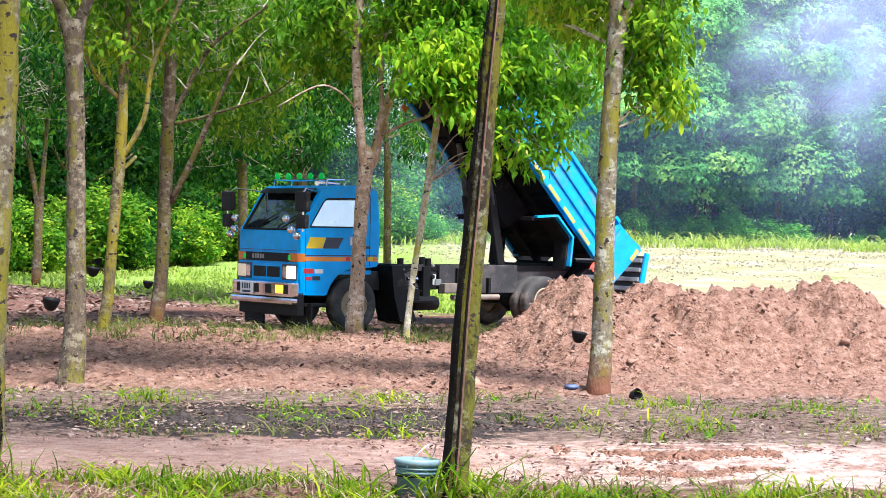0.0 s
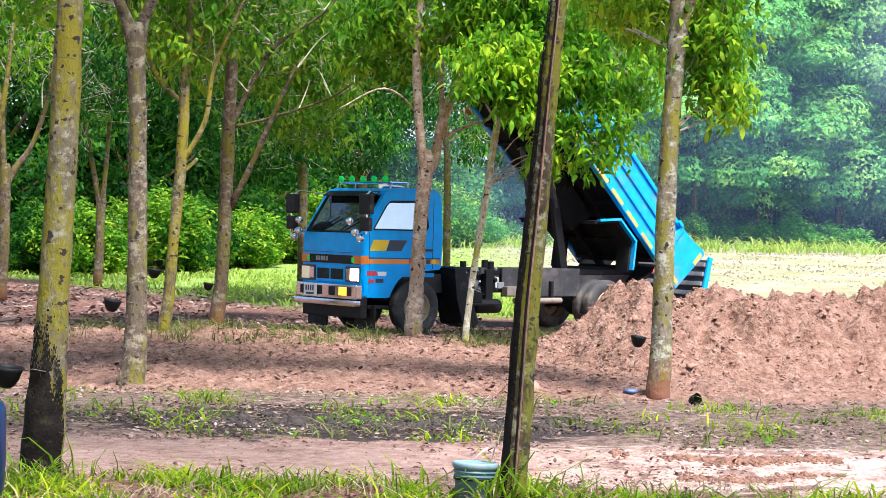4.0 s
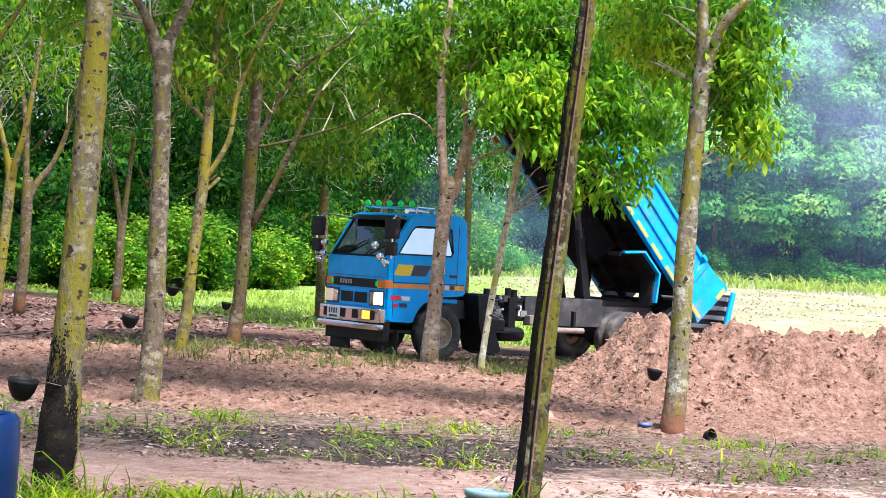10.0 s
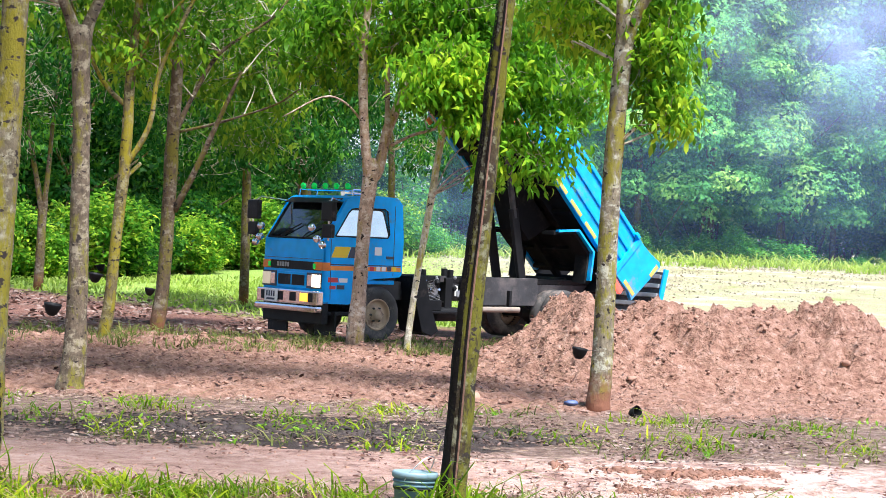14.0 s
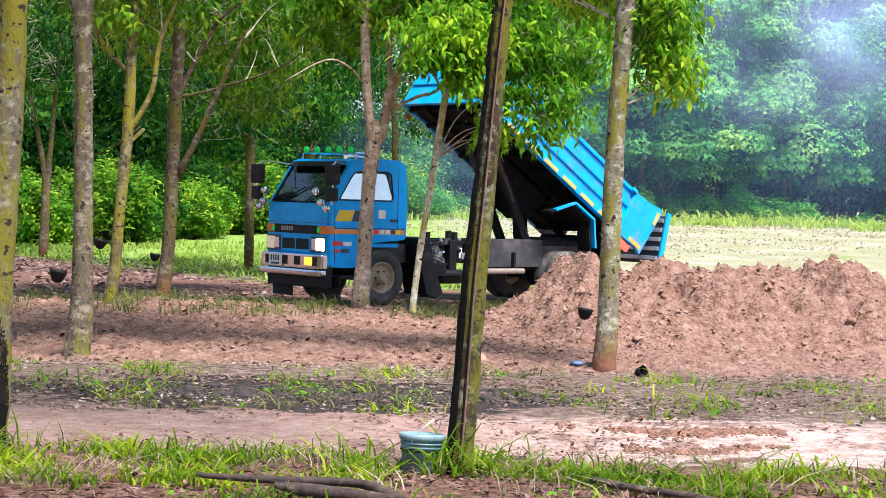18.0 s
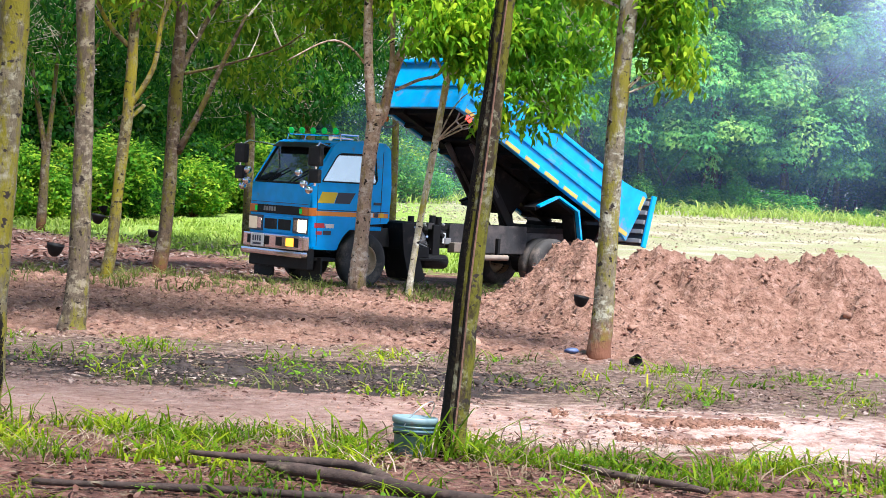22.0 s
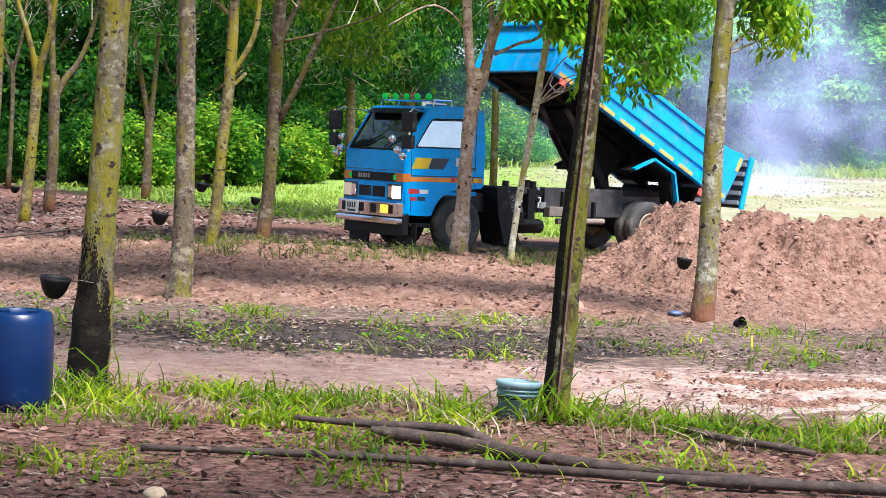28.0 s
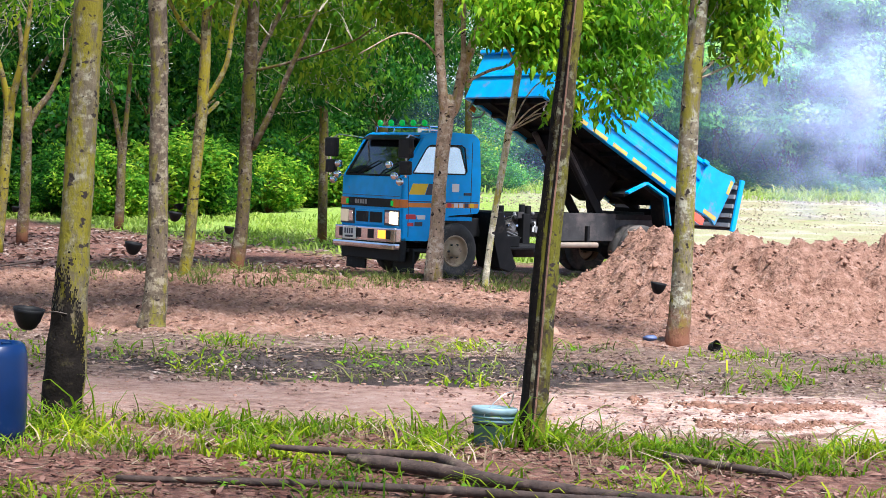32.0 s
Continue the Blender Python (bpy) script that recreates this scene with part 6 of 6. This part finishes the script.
def stone(m, s, material, label):
    bm = bmesh.new()
    bmesh.ops.create_icosphere(bm, subdivisions=3, radius=1.0)
    for v in bm.verts:
        v.co = Vector((v.co.x * s[0], v.co.y * s[1], v.co.z * s[2])) * (1 + 0.12 * noise.noise(v.co * 1.5))
    ob = part("stone", bm, material, None, "", True)
    ob.matrix_world = m
    return tagged(ob, label, "stone")


stone(pose(-1.22, 8.22, height(-1.22, 8.22) + 0.02), (0.055, 0.045, 0.04), M_STONE, "smooth pale stone in brown litter")
stone(pose(1.38, 18.9, height(1.38, 18.9) + 0.03, 0, 0, 20), (0.13, 0.10, 0.08), M_CLOD, "large reddish clod on graded soil")
stone(pose(2.33, 18.2, height(2.33, 18.2) + 0.02, 0, 0, 10), (0.075, 0.05, 0.03), M_SCRAP, "crumpled blue plastic scrap on litter")

# ---- forest round the field and clearing ----
def forest_proto(name, label, h, w, n, leaf, leaf_len, clumps, seed, skirt=0.25):
    """A full tree: trunk, a few limbs, crown of leaf clumps with gaps."""
    r = np.random.default_rng(seed)
    t = thing(name, label, "tree", pose(0, -400, 0), "forest trees")
    bm = tube(bmesh.new(), [(0, 0, -0.3), (0.05, 0, h * 0.3), (-0.1, 0.1, h * 0.6), (0.05, 0, h * 0.85)], [0.12, 0.09, 0.06, 0.03], 8, True, 0.1)
    part("trunk", bm, BARK["brown"], t, "", True)
    V, Fc, k0 = [], [], 0
    for i in range(clumps):
        zz = skirt + (1 - skirt) * (i + r.uniform(0, 1)) / clumps
        q = (zz - skirt) / (1.05 - skirt)
        rad = w * (0.5 + 0.5 * math.sin(math.pi * q ** 0.8)) * r.uniform(0.55, 1.0) * (1 - 0.5 * q)
        a = 2.4 * i + r.uniform(-0.6, 0.6)
        c0 = np.array([rad * math.cos(a), rad * math.sin(a), h * zz])
        k = n // clumps
        # leaves lie over the top of a domed clump, which is open below
        u = r.normal(0, 1, (k, 3))
        u[:, 2] = np.abs(u[:, 2]) * 1.1 - 0.35
        u /= np.linalg.norm(u, axis=1, keepdims=True)
        s = w * r.uniform(0.26, 0.46)
        ph = r.uniform(0, 6, 3)
        lob = 1 + 0.26 * np.sin(u[:, :1] * 5 + ph[0]) * np.sin(u[:, 1:2] * 5 + ph[1]) + 0.10 * np.sin(u[:, 2:] * 13 + ph[2]) + r.normal(0, 0.07, (k, 1))
        c = c0 + u * lob * [s, s, s * 0.62]
        nn = u + r.normal(0, 0.35, (k, 3)) + [0, 0, 0.35]
        nn /= np.linalg.norm(nn, axis=1, keepdims=True)
        e1 = np.cross(nn, r.normal(0, 1, (k, 3)))
        e1 /= np.linalg.norm(e1, axis=1, keepdims=True) + 1e-9
        e2 = np.cross(nn, e1)
        ll = leaf_len * r.uniform(0.6, 1.2, (k, 1))
        v = np.stack([c - e1 * ll * 0.5 - e2 * ll * 0.3, c + e1 * ll * 0.75, c - e1 * ll * 0.25 + e2 * ll * 0.5], 1).reshape(-1, 3)
        f = np.arange(k * 3).reshape(-1, 3)
        V.append(v)
        Fc.append(f + k0)
        k0 += len(v)
        if i % 4 == 0:
            bm = tube(bmesh.new(), [(0, 0, h * max(0.2, zz - 0.25)), tuple(c0 * [0.5, 0.5, 1] - [0, 0, 0.1 * h]), tuple(c0)], [0.07, 0.045, 0.015], 6, True)
            part("limb", bm, BARK["brown"], t, "", True)
    me = raw_mesh("crown", np.concatenate(V), np.concatenate(Fc))
    me.shade_flat()
    link_mesh("crown", me, leaf, t)
    return t


def bush_proto(name, label, h, w, n, leaf, leaf_len, seed):
    r = np.random.default_rng(seed)
    t = thing(name, label, "bush", pose(0, -400, 0), "undergrowth")
    u = r.normal(0, 1, (n // 30, 3))
    u /= np.linalg.norm(u, axis=1, keepdims=True)
    u *= r.uniform(0.2, 1, (n // 30, 1)) ** 0.4
    c0 = u * [w, w, h * 0.5] + [0, 0, h * 0.52]
    c = np.repeat(c0, 30, 0) + r.normal(0, 0.16, (len(c0) * 30, 3))
    c[:, 2] = np.maximum(c[:, 2], 0.05)
    link_mesh("leaves", raw_mesh("leaves", *leaf_arrays(c, leaf_len, droop=0.2, wide=0.5, r=r)), leaf, t)
    bm = bmesh.new()
    for q in c0[:: 6]:
        tube(bm, [(0, 0, -0.1), tuple(q * [0.4, 0.4, 0.6]), tuple(q)], [0.03, 0.018, 0.006], 5, False)
    part("stem_spray", bm, BARK["brown"], t)["kind"] = "stuff"
    return t


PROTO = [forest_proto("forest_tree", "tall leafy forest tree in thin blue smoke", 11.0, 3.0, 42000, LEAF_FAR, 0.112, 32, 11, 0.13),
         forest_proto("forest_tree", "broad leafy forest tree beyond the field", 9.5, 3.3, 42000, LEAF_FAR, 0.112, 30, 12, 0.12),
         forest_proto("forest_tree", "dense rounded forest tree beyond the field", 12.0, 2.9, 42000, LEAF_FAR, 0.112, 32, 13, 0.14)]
PROTO_L = [forest_proto("forest_tree", "leafy tree behind the clearing, its shade put into the colour", 9.0, 3.0, 15000, LEAF_SHADE, 0.16, 30, 14, 0.12),
           forest_proto("forest_tree", "leafy tree behind the clearing, darkened as if in shade", 10.0, 3.4, 15000, LEAF_SHADE, 0.16, 30, 15, 0.15)]
BUSH = [bush_proto("forest_bush", "bright green bush at the forest edge", 1.8, 1.2, 3600, LEAF_BUSH, 0.19, 21),
        bush_proto("forest_bush", "tangled green undergrowth below the trees", 2.6, 1.5, 4200, LEAF_BUSH, 0.20, 22),
        bush_proto("forest_bush", "undergrowth with shade put into its dark green", 2.2, 1.6, 3800, LEAF_SHADE, 0.17, 23)]
EDGE = [bush_proto("forest_bush", "low sunlit undergrowth at the field's edge", 1.7, 1.3, 2600, LEAF_EDGE, 0.17, 24),
        bush_proto("forest_bush", "ragged weeds and saplings at the field's edge", 2.3, 1.0, 2600, LEAF_EDGE, 0.17, 25)]
rf = np.random.default_rng(5)
edge_x = [-26, -14, -6, 2, 12, 24, 40]
edge_y = [50, 51, 60, 76, 84, 86, 84]


def gap(x, y):
    """The opening in the far trees through which the sky shows."""
    return abs(x - 0.036 * y) < 1.9


def plant(protos, x, y, s):
    o = protos[int(rf.integers(len(protos)))]
    c = copy_thing(o, pose(x, y, height(float(x), float(y)) - 0.05, 0, 0, float(rf.uniform(0, 360))))
    c.scale = (s, s, s * float(rf.uniform(0.9, 1.15)))
    return c


for row in range(3):
    x = -18.0 + row
    while x < 33:
        y = float(np.interp(x, edge_x, edge_y)) + 1.5 + 4.0 * row + float(rf.uniform(-1, 1))
        if not gap(x, y):
            plant(PROTO_L if x < 0 else PROTO, x, y, float(rf.uniform(0.85, 1.2)) * (1.0 if x < 0 else 1.35))
        x += float(rf.uniform(2.6, 3.8))
x = -17.0
while x < 32:
    y = float(np.interp(x, edge_x, edge_y))
    if x < 2:
        plant(BUSH[:2] if x > -6 or rf.uniform() < 0.45 else BUSH[2:], x, y - 1.0 + float(rf.uniform(-1, 1)), float(rf.uniform(0.6, 1.1)))
        x += float(rf.uniform(1.0, 1.8))
    else:      # low ragged undergrowth that closes the field
        c = plant(EDGE, x, y - 0.6 + float(rf.uniform(-1.2, 1.2)), float(rf.uniform(0.22, 0.42) if rf.uniform() < 0.7 else rf.uniform(0.5, 0.85)))
        c.scale.x *= float(rf.uniform(1.0, 2.2))
        x += float(rf.uniform(0.35, 1.3))
x = -18.0
while x < 32:      # thicket that closes the forest below the crowns; its left part has shade-coloured leaves
    y = float(np.interp(x, edge_x, edge_y)) + 7 + float(rf.uniform(-1, 1))
    if not gap(x, y):
        plant(BUSH[2:] if x < 2 else EDGE, x, y, float(rf.uniform(1.5, 2.2)))
    x += 2.3
for x, y, q in ((1.2, 70.0, 0.8), (2.2, 73.5, 1.0), (3.4, 74.0, 0.75), (2.9, 80.0, 1.3), (1.7, 82.0, 1.5)):
    plant(EDGE, x, y, q)
for k in range(26):
    x = float(rf.uniform(-16, -1))
    plant(BUSH[:2] if -6 < x < -3 or k % 3 == 0 else BUSH[2:], x, float(np.interp(x, edge_x, edge_y)) - float(rf.uniform(2, 7)) * (x < -4), float(rf.uniform(0.5, 1.0)))

# ---- smoke: thin bowed veils of exhaust ----
def smoke_mat(name, color, dense, scale):
    m = bpy.data.materials.new(name)
    m.use_nodes = True
    nt = m.node_tree
    L = nt.links.new
    nt.nodes.remove(nt.nodes["Principled BSDF"])
    tc = nt.nodes.new("ShaderNodeTexCoord")
    gr = nt.nodes.new("ShaderNodeTexGradient")
    gr.gradient_type = "SPHERICAL"
    L(tc.outputs["Object"], gr.inputs[0])
    n = nt.nodes.new("ShaderNodeTexNoise")
    n.inputs["Scale"].default_value, n.inputs["Detail"].default_value, n.inputs["Roughness"].default_value = scale, 4, 0.5
    oi = nt.nodes.new("ShaderNodeObjectInfo")
    n.noise_dimensions = "4D"
    mu = nt.nodes.new("ShaderNodeMath")
    mu.operation = "MULTIPLY"
    mu.inputs[1].default_value = 20
    L(oi.outputs["Random"], mu.inputs[0])
    L(mu.outputs[0], n.inputs["W"])
    L(tc.outputs["Object"], n.inputs["Vector"])
    a = nt.nodes.new("ShaderNodeMapRange")
    a.interpolation_type = "SMOOTHSTEP"
    a.inputs[1].default_value, a.inputs[2].default_value = 0.0, 0.75
    L(gr.outputs["Fac"], a.inputs[0])
    c = nt.nodes.new("ShaderNodeMapRange")
    c.interpolation_type = "SMOOTHSTEP"
    c.inputs[1].default_value, c.inputs[2].default_value, c.inputs[3].default_value = 0.3, 0.7, 0.15
    L(n.outputs["Fac"], c.inputs[0])
    p = nt.nodes.new("ShaderNodeMath")
    p.operation = "MULTIPLY"
    L(a.outputs[0], p.inputs[0])
    L(c.outputs[0], p.inputs[1])
    q = nt.nodes.new("ShaderNodeMath")
    q.operation = "MULTIPLY"
    q.inputs[1].default_value = dense
    L(p.outputs[0], q.inputs[0])
    tr = nt.nodes.new("ShaderNodeBsdfTransparent")
    d = nt.nodes.new("ShaderNodeBsdfDiffuse")
    d.inputs["Color"].default_value = (*color, 1)
    up = nt.nodes.new("ShaderNodeCombineXYZ")      # smoke scatters as if it lay open to the sky
    for k, val in enumerate((0.25, -0.45, 0.86)):
        up.inputs[k].default_value = val
    L(up.outputs[0], d.inputs["Normal"])
    ms = nt.nodes.new("ShaderNodeMixShader")
    L(q.outputs[0], ms.inputs[0])
    L(tr.outputs[0], ms.inputs[1])
    L(d.outputs[0], ms.inputs[2])
    L(ms.outputs[0], nt.nodes["Material Output"].inputs["Surface"])
    return m


def veil(name, parent, material, m, size, bow=0.35):
    """A round sheet of unit radius, bowed, set upright."""
    bm = bmesh.new()
    bmesh.ops.create_grid(bm, x_segments=14, y_segments=14, size=1.0, matrix=pose(0, 0, 0, 90))
    for v in bm.verts:
        r2 = v.co.x ** 2 + v.co.z ** 2
        v.co.y = -bow * (1 - r2) + 0.15 * noise.noise(v.co * 2.0)
    ob = part(name, bm, material, parent, "", True)
    ob.matrix_local = m
    ob.scale = size
    ob.visible_shadow = False
    return ob


SMOKE = smoke_mat("blue_white_smoke", (0.46, 0.53, 0.86), 0.25, 1.8)
SMOKE_DENSE = smoke_mat("dense_blue_white_smoke", (0.50, 0.56, 0.88), 0.40, 1.8)
HAZE = smoke_mat("thin_blue_haze", (0.30, 0.45, 0.80), 0.085, 1.4)
haze_bank = thing("smoke_haze", "thin blue smoke hanging before the forest", "smoke", pose(17, 72, 5.5))
veil("veil", haze_bank, HAZE, pose(0, 0, 0), (15, 2, 8.5))
veil("veil", haze_bank, HAZE, pose(6, -5, 1.5), (13, 2, 8))
veil("veil", haze_bank, HAZE, pose(-13, -6, -3), (6.5, 1.5, 4.5))
PUFFS = []
for k in range(5):
    q, fume = (1.0, SMOKE_DENSE if k == 0 else SMOKE) if k < 3 else (0.8, SMOKE_DENSE)
    pf = thing("smoke_puff", "drifting puff of bluish exhaust smoke", "smoke", None, "exhaust smoke")
    veil("veil", pf, fume, pose(0, 0, 0, 0, 20 * k), (5.0 * q, 1.4, 4.4 * q))
    veil("veil", pf, fume, pose(2.2 * q, 0.8, 2.4 * q, 0, 70 + 30 * k), (4.2 * q, 1.2, 3.8 * q))
    PUFFS.append(pf)

# ---- what moves ----
# how far the truck stands behind its foremost place, second by second
ROLL = [(0, 0.03), (0.5, 0.03), (1, 0.04), (1.5, -0.04), (2, 0.10), (2.5, 0.06), (3, 0.06), (3.5, 0.10), (5.5, 0.09), (6, 0.29), (6.5, 0.41), (7, 0.38), (7.5, 0.23), (8, 0.14),
        (8.5, 0.33), (9, 0.45), (9.5, 0.38), (10, 0.20), (10.5, 0.17), (11, 0.37), (11.5, 0.45), (12, 0.35), (12.5, 0.21), (13, 0.28), (13.5, 0.48), (14, 0.43), (14.5, 0.42),
        (16.5, 0.42), (17, 0.42), (21, 0.42), (21.5, 0.33), (22, 0.14), (22.5, -0.09), (23, 0.08), (23.5, 0.14), (24, -0.09), (24.5, 0.04), (25, 0.11), (25.5, -0.07), (26, 0.0),
        (26.5, 0.03), (28.5, 0.01), (29, 0.12), (29.5, 0.37), (30, 0.45), (30.5, 0.34), (31, 0.25), (31.5, 0.35), (32, 0.43)]
TIP = [(0, 45.5), (14.5, 45.5), (16, 45), (16.5, 44), (17, 41.5), (17.5, 37.5), (18, 33), (18.5, 30), (19, 28), (19.5, 27), (20, 27), (32, 27)]


def motions():
    walk(truck, [(t, pose(AXLE[0] + BACK[0] * s, AXLE[1] + BACK[1] * s, 0.07 * s, 0, 0, TRUCK_YAW)) for t, s in ROLL])
    for w in wheels:
        p = w.location.copy()
        walk(w, [(t, pose(*p, 0, math.degrees(-s / TYRE), 0)) for t, s in ROLL])
    walk(bed, [(t, pose(*HINGE, 0, -a, 0)) for t, a in TIP])
    walk(tailgate, [(t, pose(-0.78, 0, 0.94, 0, a - 13, 0)) for t, a in TIP])
    for arms, top_end in ((hoist_arms, False), (hoist_rods, True)):
        for ob, side in arms:
            rows = []
            for t, a in TIP:
                base = Vector((-3.4, side, 0.98))
                top = HINGE + pose(0, 0, 0, 0, -a, 0).to_3x3() @ Vector((2.6, 0, 0.02)) + Vector((0, side, 0))
                d = top - base
                rows.append((t, pose(*(top if top_end else base), 0, math.degrees(math.atan2(d.x, d.z)), 0)))
            walk(ob, rows)
    # smoke drifts from the exhaust to the right and upwards
    drift = (((0, 14.7, 6.6), (1, 15.8, 6.3), (2, 16.6, 6.5), (3.5, 18, 7.2), (6, 22, 9), (12, 30, 12), (32, 48, 18)),
             ((0, 7, -8), (4.2, 7, -7), (5.5, 8.6, 4.0), (7, 10.8, 4.2), (9, 12.5, 6.4), (11, 14.2, 7.6), (14, 18.9, 8.2), (20, 27, 11), (32, 40, 16)),
             ((0, 8, -8), (10.6, 8, -7), (12, 9.9, 6.2), (13, 13.0, 8.2), (15, 14.6, 7.8), (19, 13.8, 7.4), (21, 15, 7.8), (24, 18, 8.5), (28, 24, 11), (32, 32, 14)),
             ((0, 7.5, -8), (24.6, 7.5, -7), (26, 8.8, 3.2), (28.5, 10.3, 4.6), (30, 11.8, 5.7), (32, 12.8, 6.4)),
             ((0, 7.5, -8), (27, 7.5, -7.5), (28.5, 9.0, 4.0), (30, 10.1, 3.9), (32, 11.7, 4.0)))
    for pf, rows in zip(PUFFS, drift):
        walk(pf, [(t, pose(x, 58, z, 0, 3 * t, 0)) for t, x, z in rows])


motions()
